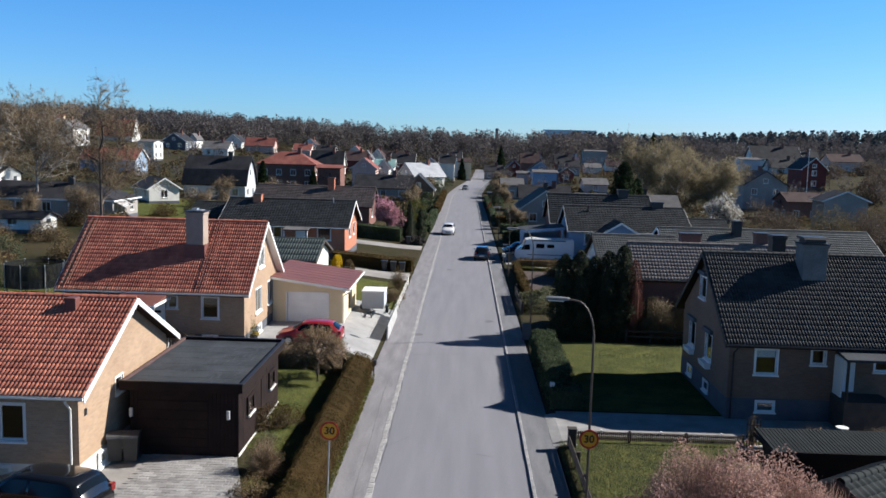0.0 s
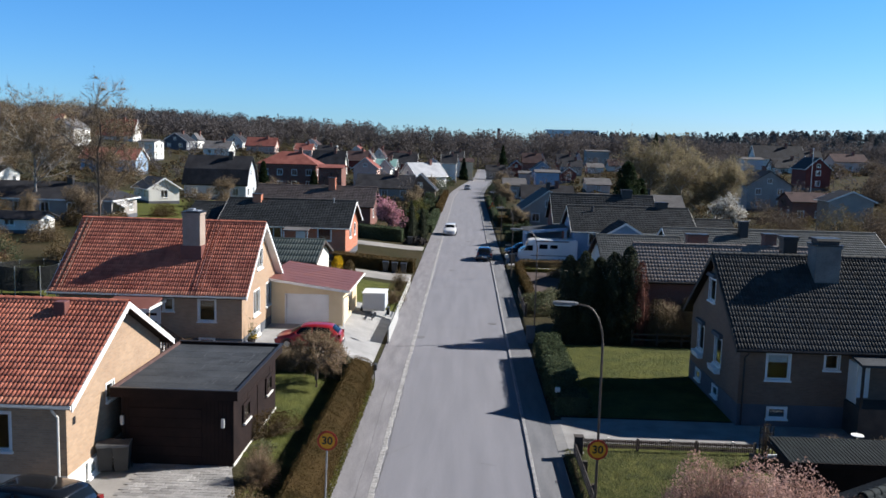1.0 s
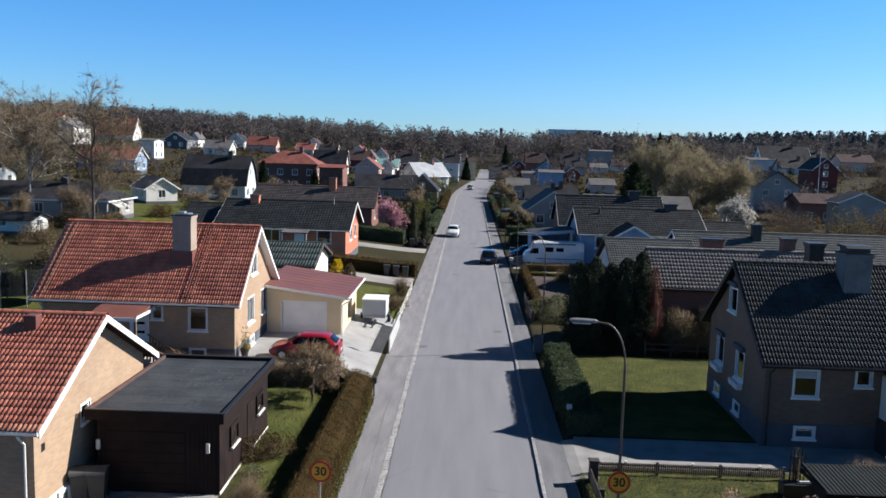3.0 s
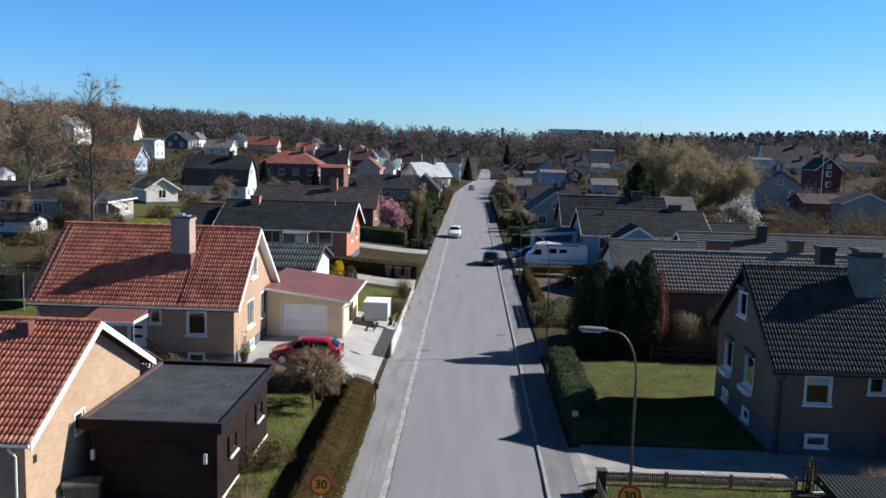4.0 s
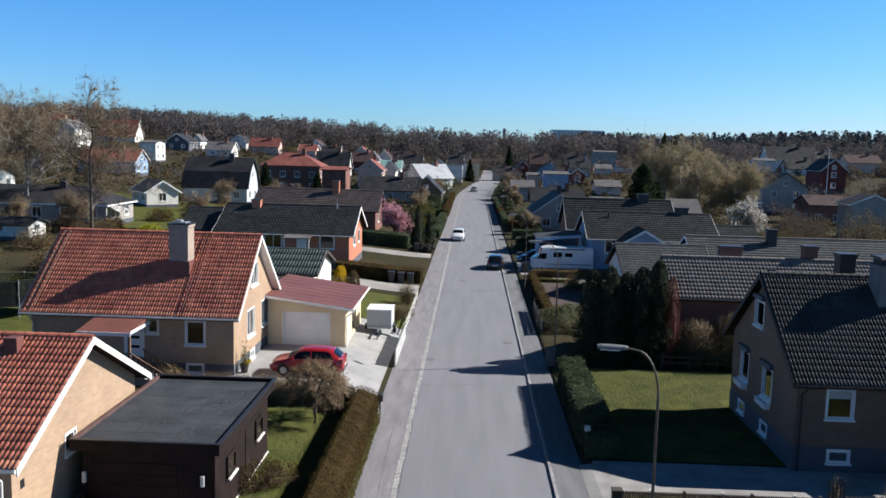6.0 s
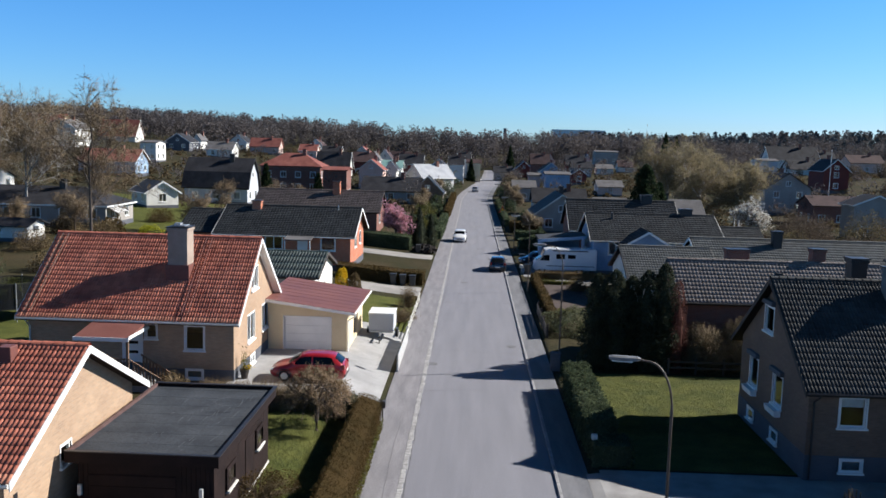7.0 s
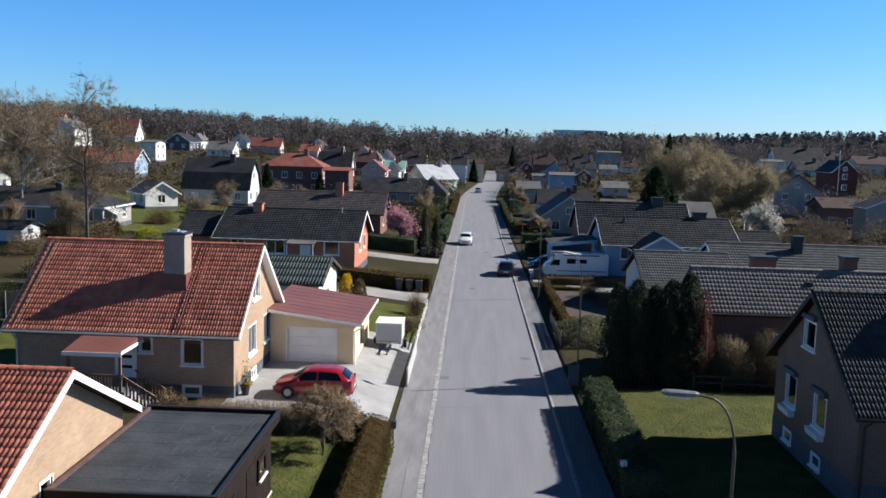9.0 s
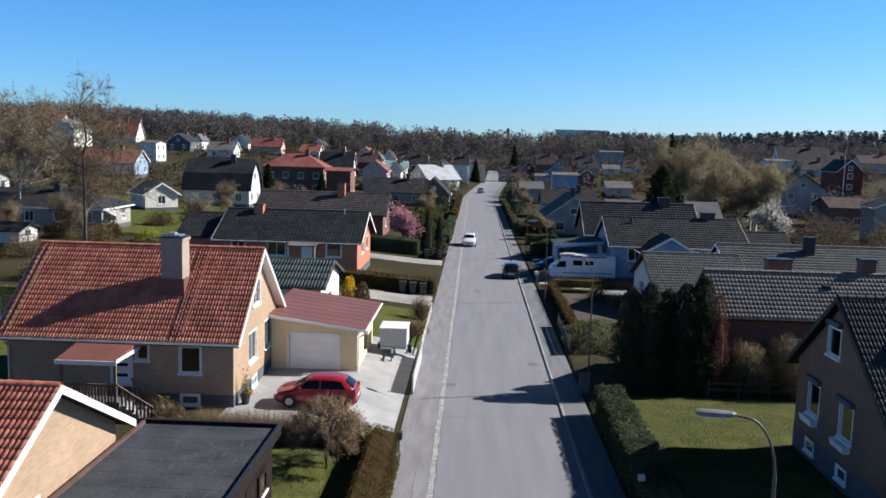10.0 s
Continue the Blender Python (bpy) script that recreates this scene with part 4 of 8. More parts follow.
# the orange brick house and its wing
h3, r3, _, _ = house("brick_house", "orange-red brick house with charcoal tile roof", (-18.2, 95.6, YZ), 13.0, 10.0, 3.3, 5.8, RED_BRICK, TILES_DARK, oh=0.6, ex=0.5, trim=WHITE, plinth=0.5, tiles=(TILES_DARK, TILES_DARK), tile=(0.3, 0.36, 0.28, 0.004), gutter_mat=OFFWHITE,
    wins=[("f", 10.1, 1.9, 1.4, 1.3), ("f", 4.6, 1.9, 1.7, 1.3, 2), ("f", 1.2, 1.9, 1.3, 1.3, 2), ("r", 3.0, 1.9, 1.5, 1.3, 2), ("r", 6.6, 1.9, 1.3, 1.3), ("r", 4.0, 4.0, 1.0, 0.8)])
chimney(h3, -4.2, -3.3, -1.0, -0.2, 4.6, 6.3, RED_BRICK, cap=BLACK)
part("porch_roof", extrude(bmesh.new(), [(-5.0, 3.3), (-7.3, 3.05), (-7.3, 3.15), (-5.0, 3.4)], "x", 0.4, 3.0), ROOF_GREY, h3)
part("door", boxes((1.3, 2.3, -5.06, -5.005, 1.0, 3.0)), WHITE, h3)
for xx in (0.5, 2.9):
    part("porch_post", boxes((xx - 0.05, xx + 0.05, -7.2, -7.1, -0.2, 3.08)), WHITE, h3)
part("vent_pipe", cyl(bmesh.new(), (4.6, -0.6, 5.3), (4.6, -0.6, 6.1), 0.06), STEEL, r3)
h3b, _, _, _ = house("house_wing", "low charcoal-roofed wing of the orange brick house", (-27.0, 96.8, YZ), 4.4, 8.6, 3.3, 5.2, RED_BRICK, TILES_DARK, oh=0.5, ex=0.2, tiles=(TILES_DARK, TILES_DARK))
h4, r4, _, _ = house("brick_house", "dark brown house with wide brown tile roof", (-21.6, 131.0, YZ), 17.0, 9.4, 2.95, 5.6, DARK_BRICK, TILES_BROWN, oh=0.6, ex=0.5, trim=FENCE_DARK, tiles=(TILES_BROWN, TILES_BROWN), tile=(0.4, 0.45, 0.18, 0.004), wins=[("r", 3, 1.2, 1.4, 1.3, 2), ("f", 13, 1.2, 1.4, 1.3, 2)])
chimney(h4, 1.8, 2.8, -1.2, -0.3, 4.6, 6.9, RED_BRICK)
# across the street, further up
TILES_SLATE = shade("grey_green_tiles", (0.05, 0.053, 0.051), (0.088, 0.092, 0.087), 0.7, 0.8, 0.3, 20, island=0.15)
b2, _, _, _ = house("brick_house", "dark red brick house with weathered grey tile roof", (19.2, 62.2, 0.2), 12.6, 5.2, 3.95, 6.15, DARK_BRICK, TILES_GREY, oh=0.5, ex=0.35, trim=FENCE_DARK, tiles=(TILES_GREY, TILES_GREY), tile=(0.22, 0.36, 0.42, 0.005), wins=[("f", 4, 1.5, 1.4, 1.2, 2), ("l", 2, 1.5, 1.2, 1.2)])
chimney(b2, 2.5, 3.3, 0.0, 0.8, 4.6, 7.0, DARK_BRICK)
part("roof_vent", boxes((-0.1, 0.3, -1.2, -0.8, 4.8, 5.6), bevel=0.03), BLACK, b2)
b3, _, _, _ = house("row_house", "low white house with weathered grey-green roof", (17.2, 84.0, 0.2), 7.2, 10.0, 2.1, 4.55, OFFWHITE, TILES_SLATE, oh=0.5, ex=0.4, trim=FENCE_DARK, tiles=(TILES_SLATE, TILES_SLATE), tile=(0.23, 0.4, 0.36, 0.004), wins=[("l", 3, 0.9, 1.4, 1.0, 2), ("f", 2, 0.7, 1.4, 1.0, 2)])
b3b, _, _, _ = house("row_house", "long low house with weathered grey-green roof", (30.5, 87.0, 0.2), 20.0, 10.0, 2.5, 5.15, OFFWHITE, TILES_SLATE, oh=0.5, ex=0.4, trim=WHITE, tiles=(TILES_SLATE, TILES_SLATE), tile=(0.23, 0.4, 0.36, 0.004), wins=[("f", 2, 0.9, 1.4, 1.0, 2)])
chimney(b3b, -3.2, -2.4, -1.4, -0.7, 4.2, 6.0, BLACK)
chimney(b2, -2.6, -1.2, 0.9, 1.7, 4.6, 6.75, DARK_BRICK)
b4, r4b, _, _ = house("house", "blue boarded house with charcoal roof and white trim", (19.4, 102.0, 0.2), 13.2, 9.6, 3.6, 6.1, BLUE, TILES_DARK, oh=0.6, ex=0.4, trim=OFFWHITE, plinth=0.4, tiles=(TILES_DARK, TILES_DARK), tile=(0.35, 0.42, 0.16, 0.005), wins=[("f", 1.6, 2.1, 1.5, 1.25, 2), ("f", 8.5, 2.1, 1.5, 1.25, 2), ("l", 3, 2.1, 1.3, 1.2)])
chimney(b4, 3.3, 4.6, -0.2, 0.8, 4.8, 6.7, BLACK)
part("vent_pipe", cyl(bmesh.new(), (-4.2, -1.2, 5.2), (-4.2, -1.2, 6.2), 0.14), BLACK, r4b)
d4, _, _, _ = house("porch_gable", "small blue gabled porch with white bargeboards", (17.8, 95.8, 0.2), 3.6, 4.6, 3.3, 4.9, BLUE, TILES_DARK, yaw=90, oh=0.4, ex=0.4, trim=WHITE, tiles=(TILES_DARK, TILES_DARK), tile=(0.35, 0.42, 0.16, 0.005), cat="porch")
house("house_wing", "low dark-roofed wing of the blue house", (28.4, 101.0, 0.2), 4.6, 7.6, 3.2, 5.0, BLUE, TILES_DARK, oh=0.4, ex=0.3, tiles=(TILES_DARK, TILES_DARK), tile=(0.35, 0.42, 0.16, 0.005))
cp = thing("carport", "pale blue carport with a flat felt roof", "carport", (9.9, 101.5, 0.2))
part("roof", extrude(bmesh.new(), [(-2.6, 3.1), (2.5, 3.6), (2.5, 3.75), (-2.6, 3.25)], "y", -2.0, 3.0), FELT, cp)
part("fascia", extrude(bmesh.new(), [(-2.65, 2.9), (2.5, 3.42), (2.5, 3.74), (-2.65, 3.24)], "y", -2.06, -2.01), BLUE, cp)
part("wall", boxes((-2.3, 2.3, 2.6, 2.8, -0.3, 3.2), (-2.3, -2.15, -1.8, 2.6, -0.3, 3.05)), BLUE, cp)
b5, _, _, _ = house("house", "house with brown walls and wide charcoal roof", (18.6, 116.5, 0.2), 12.8, 10, 3.2, 6.7, DARK_BRICK, TILES_DARK, oh=0.5, ex=0.4, tiles=(TILES_DARK, TILES_DARK), tile=(0.4, 0.45, 0.15, 0.005), trim=OFFWHITE)
chimney(b5, 2.6, 3.9, -0.6, 0.6, 5.2, 7.4, BLACK)
part("house_number", boxes((6.602, 6.62, -3.95, -3.75, 2.35, 2.6)), BLACK, h1, "small dark number plate")

# unseen houses added behind the start, keeping low sky light off near walls
for x, y, yaw in ((-19, 2.0, 0), (-37, 3.0, 0), (20, 1.0, 0), (38, 2.5, 0)):
    house("brick_house", "unseen dark brick house added to block low sky light", (x, y, gz(x, y)), 13.0, 8.8, 4.6, 8.2, DARK_BRICK, ROOF_BROWN, yaw, trim=FENCE_DARK)

# ---- plants ----
def flakes(P, size, r, flat=0.0, squash=0.6):
    """Small leaf-shaped quads at the points P."""
    P = np.asarray(P, float)
    n = len(P)
    a = r.normal(size=(n, 3))
    a[:, 2] *= 1 - flat
    a /= np.linalg.norm(a, axis=1, keepdims=True) + 1e-9
    b = np.cross(a, r.normal(size=(n, 3)))
    b /= np.linalg.norm(b, axis=1, keepdims=True) + 1e-9
    s = (size * r.uniform(0.6, 1.4, n))[:, None] / 2
    v = np.stack([P - a * s, P + b * s * squash, P + a * s, P - b * s * squash], 1).reshape(-1, 3)
    return v, np.arange(4 * n).reshape(-1, 4)


def sticks(segs, sides=4):
    """Tapered bars from rows of start, end, start radius, end radius, as triangles."""
    s = np.asarray(segs, float)
    p0, p1, r0, r1 = s[:, 0:3], s[:, 3:6], s[:, 6], s[:, 7]
    d = p1 - p0
    d /= np.linalg.norm(d, axis=1, keepdims=True) + 1e-9
    ref = np.where(np.abs(d[:, 2:3]) < 0.9, [[0, 0, 1.0]], [[1.0, 0, 0]])
    a = np.cross(d, ref)
    a /= np.linalg.norm(a, axis=1, keepdims=True) + 1e-9
    b = np.cross(d, a)
    ang = np.arange(sides) * 2 * math.pi / sides
    ring = np.cos(ang)[None, :, None] * a[:, None] + np.sin(ang)[None, :, None] * b[:, None]
    v = np.concatenate([p0[:, None] + ring * r0[:, None, None], p1[:, None] + ring * r1[:, None, None]], 1)
    f = []
    for k in range(sides):
        j = (k + 1) % sides
        f += [(k, j, sides + j), (k, sides + j, sides + k)]
    f = np.array(f)
    n = len(s)
    return v.reshape(-1, 3), (f[None] + (np.arange(n) * 2 * sides)[:, None, None]).reshape(-1, 3)


def needles(segs):
    """Thin pyramids for twigs: rows of start, end, radius."""
    s = np.asarray(segs, float)
    p0, p1, r = s[:, 0:3], s[:, 3:6], s[:, 6:7]
    d = p1 - p0
    d /= np.linalg.norm(d, axis=1, keepdims=True) + 1e-9
    ref = np.where(np.abs(d[:, 2:3]) < 0.9, [[0, 0, 1.0]], [[1.0, 0, 0]])
    a = np.cross(d, ref)
    a /= np.linalg.norm(a, axis=1, keepdims=True) + 1e-9
    b = np.cross(d, a)
    v = np.stack([p0 + a * r, p0 - a * r * 0.5 + b * r * 0.87, p0 - a * r * 0.5 - b * r * 0.87, p1], 1).reshape(-1, 3)
    f = np.array([(0, 1, 3), (1, 2, 3), (2, 0, 3)])
    return v, (f[None] + (np.arange(len(s)) * 4)[:, None, None]).reshape(-1, 3)


def unit(r, n):
    v = r.normal(size=(n, 3))
    return v / np.linalg.norm(v, axis=1, keepdims=True)


def skeleton_of(r, height, spread, trunk_r, bare, levels, kids, up=0.35, lean=0.03):
    """Limbs of a leafless tree: rows of start, end, radii; and the fine ends."""
    limbs, ends = [], []

    def grow(p, d, length, rad, lvl):
        n = 3 if lvl < 2 else 2
        for i in range(n):
            q = p + d * length / n
            limbs.append((*p, *q, rad * (1 - 0.45 * i / n), rad * (1 - 0.45 * (i + 1) / n)))
            if lvl < levels and (lvl > 0 or i > 0 or bare < 0.2):
                for _ in range(kids if lvl else kids + 1):
                    side = np.cross(d, r.normal(size=3))
                    side /= np.linalg.norm(side) + 1e-9
                    nd = d * r.uniform(0.35, 0.8) + side * r.uniform(0.55, 1.0) * spread + np.array([0, 0, up])
                    nd /= np.linalg.norm(nd)
                    t = r.uniform(0.1, 0.95)
                    grow(p + (q - p) * t, nd, length * r.uniform(0.42, 0.68), rad * r.uniform(0.4, 0.55), lvl + 1)
            p = q
            d = d + r.normal(size=3) * (lean if lvl == 0 else 0.16)
            d /= np.linalg.norm(d)
        if lvl >= levels - 1:
            ends.append((p, d, length))

    grow(np.zeros(3), np.array([0, 0, 1.0]), height * 0.62, trunk_r, 0)
    return limbs, ends


def bare_tree(name, label, loc, height, spread, trunk_r, seed, levels=3, kids=3, twigs=9, bud=None, bud_n=0, bud_s=0.1, bark=None, bare=0.3, up=0.35, twig_len=0.9, twig_r=0.012, droop=0.0, twig_mat=None, group="", cat="tree"):
    r = np.random.default_rng(seed)
    limbs, ends = skeleton_of(r, height, spread, trunk_r, bare, levels, kids, up)
    L = np.array(limbs)
    top = max(L[:, 5].max(), 0.1)
    L[:, :6] *= height * 0.92 / top
    t = thing(name, label, cat, loc, 0, group)
    part("trunk", np_mesh("trunk", *sticks(L, 3), bark or BARK), None, t)
    fac = height * 0.92 / top
    p, d, ln = (np.repeat(np.array([q[k] for q in ends]), twigs, 0) for k in range(3))
    n = len(p)
    nd = d * 0.7 + unit(r, n) * 0.8 + np.array([0, 0, 0.25 - droop])
    nd /= np.linalg.norm(nd, axis=1, keepdims=True)
    S = p * fac - d * (r.uniform(0, 0.8, n) * ln * fac)[:, None]
    E = S + nd * (twig_len * r.uniform(0.4, 1.1, n))[:, None]
    part("crown", np_mesh("crown", *needles(np.concatenate([S, E, np.full((n, 1), twig_r)], 1)), twig_mat or TWIG), None, t, "", "stuff")
    if bud_n:
        i = r.integers(0, len(S), bud_n)
        P = S[i] + (E[i] - S[i]) * r.uniform(0.2, 1.05, (bud_n, 1)) + r.normal(0, 0.05, (bud_n, 3))
        part("foliage", np_mesh("foliage", *flakes(P, bud_s, r), bud), None, t, "", "stuff")
    return t


def dome(name, label, loc, rx, ry, rz, leaf, n, size, seed, stems=60, cat="bush", group="", stem_mat=None, low=0.1, hollow=0.5, lump=0.18, stem_r=0.02):
    """A rounded shrub: stems from the ground and leaves towards its outside, with an uneven outline."""
    r = np.random.default_rng(seed)
    t = thing(name, label, cat, loc, r.uniform(0, 360), group)
    u = unit(r, n)
    u[:, 2] = np.abs(u[:, 2])
    ph = r.uniform(0, 6.28, 6)
    bump = 1 + lump * (np.sin(u[:, 0] * 5 + ph[0]) * np.sin(u[:, 1] * 5 + ph[1]) + 0.6 * np.sin(u[:, 2] * 8 + ph[2] + u[:, 0] * 7))
    rad = (hollow + (1 - hollow) * r.uniform(0, 1, n) ** 0.5) * bump
    P = u * rad[:, None] * np.array([rx, ry, rz]) + np.array([0, 0, low])
    e = unit(r, stems)
    e[:, 2] = np.abs(e[:, 2])
    E = e * np.array([rx, ry, rz]) * r.uniform(0.75, 1.02, (stems, 1))
    S = E * np.array([0.12, 0.12, 0.0])
    M = S * 0.5 + E * 0.5 + np.array([0, 0, 0.1 * rz])
    M[:, :2] *= 0.8
    segs = np.concatenate([np.concatenate([S, M, np.full((stems, 1), stem_r), np.full((stems, 1), stem_r * 0.7)], 1), np.concatenate([M, E, np.full((stems, 1), stem_r * 0.7), np.full((stems, 1), stem_r * 0.2)], 1)])
    part("stalk", np_mesh("stalk", *sticks(segs, 3), stem_mat or TWIG), None, t, "", "stuff")
    part("foliage", np_mesh("foliage", *flakes(P, size, r), leaf), None, t, "", "stuff")
    return t


def brush(t, rx, ry, rz, n, length, material, seed, r0=0.007):
    """Fine twigs standing up and out of a shrub's dome."""
    r = np.random.default_rng(seed)
    u = unit(r, n)
    u[:, 2] = np.abs(u[:, 2]) * 0.9 + 0.1
    S = u * np.array([rx, ry, rz]) * r.uniform(0.72, 0.98, (n, 1))
    d = u * 0.7 + r.normal(0, 0.28, (n, 3)) + np.array([0, 0, 0.75])
    d /= np.linalg.norm(d, axis=1, keepdims=True)
    E = S + d * (length * r.uniform(0.4, 1.2, n))[:, None]
    part("brush", np_mesh("brush", *needles(np.concatenate([S, E, np.full((n, 1), r0)], 1)), material), None, t, "", "stuff")


def hedge(name, label, x0, x1, y0, y1, h, leaf, density, size, seed, z=None, inner=None, twigs=0, group="", rough=0.07):
    """A clipped hedge along the land: a twiggy core and leaves over its faces."""
    r = np.random.default_rng(seed)
    cx, cy = (x0 + x1) / 2, (y0 + y1) / 2
    t = thing(name, label, "hedge", (cx, cy, gz(cx, cy) if z is None else z), 0, group)
    base = t.matrix_world.translation.z
    lx, ly = x1 - x0, y1 - y0
    nx, ny = max(2, int(lx / 0.35)), max(2, int(ly / 0.35))

    def wob(P):
        q = P * 1.7 + seed
        w = np.sin(q[:, 0] * 1.3 + q[:, 1] * 0.9) * np.sin(q[:, 1] * 1.7 + q[:, 2] * 2.1) + 0.6 * np.sin(q[:, 0] * 3.7 + q[:, 2] * 3.1 + q[:, 1] * 4.3)
        return w[:, None] * rough

    parts_p = []
    for axis, area in (("t", lx * ly), ("w", ly * h), ("e", ly * h), ("s", lx * h), ("n", lx * h)):
        n = int(area * density * (0.3 if axis in ("n", "w" if x0 < 0 else "e") else 1))
        a, b = r.uniform(0, 1, n), r.uniform(0, 1, n)
        N = {"t": (0, 0, 1), "w": (-1, 0, 0), "e": (1, 0, 0), "s": (0, -1, 0), "n": (0, 1, 0)}[axis]
        X = {"t": x0 + a * lx, "w": np.full(n, x0), "e": np.full(n, x1), "s": x0 + a * lx, "n": x0 + a * lx}[axis]
        Y = {"t": y0 + b * ly, "w": y0 + a * ly, "e": y0 + a * ly, "s": np.full(n, y0), "n": np.full(n, y1)}[axis]
        Z = {"t": np.full(n, h)}.get(axis, b * h)
        P = np.stack([X, Y, Z], 1)
        P = P + np.array(N) * (wob(P) + r.normal(0, 0.045, (n, 1)))
        # rounded shoulders
        edge = np.minimum.reduce([P[:, 0] - x0, x1 - P[:, 0], P[:, 1] - y0, y1 - P[:, 1]])
        P[:, 2] -= np.where(axis == "t", np.clip(0.18 - edge, 0, 0.18) * 0.6, 0)
        P[:, 2] += land(P[:, 0], P[:, 1]) - base
        parts_p.append(P - np.array([cx, cy, 0]))
    P = np.concatenate(parts_p)
    part("foliage", np_mesh("foliage", *flakes(P, size, r), leaf), None, t, "", "stuff")
    bm = bmesh.new()
    i = 0.1
    ys = np.linspace(y0 + i, y1 - i, max(2, int(ly / 2)))
    if lx > ly:
        xs = np.linspace(x0 + i, x1 - i, max(2, int(lx / 2)))
        rows = [[(a, y0 + i), (a, y1 - i)] for a in xs]
    else:
        rows = [[(x0 + i, b), (x1 - i, b)] for b in ys]
    rings = []
    for (a, b) in rows:
        q = [(*a, land(*a) - base - 0.1), (*b, land(*b) - base - 0.1), (*b, land(*b) - base + h - i), (*a, land(*a) - base + h - i)]
        rings.append([bm.verts.new((p[0] - cx, p[1] - cy, p[2])) for p in q])
    for a, b in zip(rings, rings[1:]):
        for k in range(4):
            bm.faces.new((a[k], a[(k + 1) % 4], b[(k + 1) % 4], b[k]))
    bm.faces.new(rings[0]), bm.faces.new(rings[-1])
    if inner is not False:
        part("core", bm, inner or leaf, t)
    else:
        bm.free()
    if twigs:
        n = int(lx * ly * twigs)
        S = np.stack([r.uniform(-lx / 2, lx / 2, n), r.uniform(-ly / 2, ly / 2, n), np.zeros(n)], 1)
        S[:, 2] = land(S[:, 0] + cx, S[:, 1] + cy) - base + r.uniform(0, h * 0.6, n)
        E = S + np.stack([r.normal(0, 0.15, n), r.normal(0, 0.15, n), r.uniform(0.25, 0.75, n) * h], 1)
        part("brush", np_mesh("brush", *needles(np.concatenate([S, E, np.full((n, 1), 0.012)], 1)), TWIG), None, t, "", "stuff")
    return t


def column(name, label, loc, r0, h, leaf, n, size, seed, group="", power=0.75, cat="tree", lump=0.12):
    """A dense column-shaped or conical evergreen."""
    r = np.random.default_rng(seed)
    t = thing(name, label, cat, loc, 0, group)
    part("trunk", cyl(bmesh.new(), (0, 0, -0.3), (0, 0, h * 0.9), r0 * 0.16, 0.02, 7), BARK, t)
    z = r.uniform(0, 1, n) ** 1.2
    a = r.uniform(0, 2 * math.pi, n)
    prof = np.minimum(1, (1 - z) ** power * 1.15) * np.minimum(1, 0.7 + z * 3)
    rad = r0 * prof * (1 + lump * np.sin(a * 5 + z * 14 + seed) + lump * np.sin(a * 3 - z * 23)) * r.uniform(0.72, 1.05, n)
    P = np.stack([rad * np.cos(a), rad * np.sin(a), 0.05 + z * h + r.normal(0, 0.05, n)], 1)
    part("foliage", np_mesh("foliage", *flakes(P, size, r, 0, 0.4), leaf), None, t, "", "stuff")
    core = bmesh.new()
    cyl(core, (0, 0, 0), (0, 0, h * 0.6), r0 * 0.62, r0 * 0.5, 9)
    cyl(core, (0, 0, h * 0.6), (0, 0, h * 0.9), r0 * 0.5, r0 * 0.03, 9)
    part("core", core, leaf, t)
    return t


def at(x, y):
    if y > 225 and abs(x) < 13:
        x += float(road_x(y))
    return (x, y, gz(x, y))


# along the left pavement
hedge("hedge", "clipped beech hedge with dry brown and olive leaves", -4.98, -3.95, 26.0, 46.3, 1.5, HEDGE_LEAF, 1000, 0.04, 3, z=0.1, rough=0.05)
r9 = np.random.default_rng(33)
ym = r9.uniform(26.0, 46.3, 2600)
Pm = np.stack([-3.86 + r9.normal(0, 0.03, 2600), ym, 0.05 + np.abs(r9.normal(0, 0.28, 2600))], 1)
tagged(new("fresh_leaves", np_mesh("fresh_leaves", *flakes(Pm, 0.08, r9), HEDGE_MOSS)), "fresh yellow-green leaves at the foot of the hedge", "leaves", kind="stuff")
hedge("hedge", "low grey leafless hedge in front of the pale drive", -12.4, -4.6, 45.5, 46.4, 1.2, CATKIN, 60, 0.05, 4, inner=False, twigs=1000)
hedge("hedge", "dark clipped block at the end of the beech hedge", -5.55, -5.0, 45.2, 46.6, 1.35, THUJA, 300, 0.06, 14)
hedge("hedge", "brown clipped hedge beside the brick house drive", -12.6, -4.3, 87.2, 89.2, 1.25, HEDGE_LEAF, 120, 0.11, 5)
hedge("hedge", "dark evergreen hedge across a front garden", -13.4, -7.4, 112.6, 114.6, 1.75, HEDGE_GREEN, 90, 0.13, 6)
hedge("hedge", "dark green clipped hedge behind the shaded pavement", 5.25, 6.6, 43.6, 53.6, 1.45, HEDGE_GREEN, 520, 0.085, 7, z=0.15)
hedge("hedge", "low dark hedge in the shade of the brick house", 5.3, 7.0, 41.7, 43.5, 1.0, HEDGE_GREEN, 200, 0.09, 8, z=0.15)
hedge("hedge", "low clipped hedge along the soil bed", 6.05, 6.75, 71.5, 91.5, 0.85, HEDGE_LEAF, 160, 0.09, 9)
hedge("hedge", "low green hedge in front of the soil bed", 6.8, 11.5, 74.2, 74.9, 0.5, HEDGE_MOSS, 160, 0.09, 10)
hedge("hedge", "low green hedge behind the soil bed", 6.8, 10.5, 89.2, 89.8, 0.45, HEDGE_MOSS, 140, 0.1, 11)
hedge("hedge", "reddish low hedge beside the camper van", 6.6, 15, 92.9, 93.6, 0.75, CATKIN, 140, 0.1, 12)
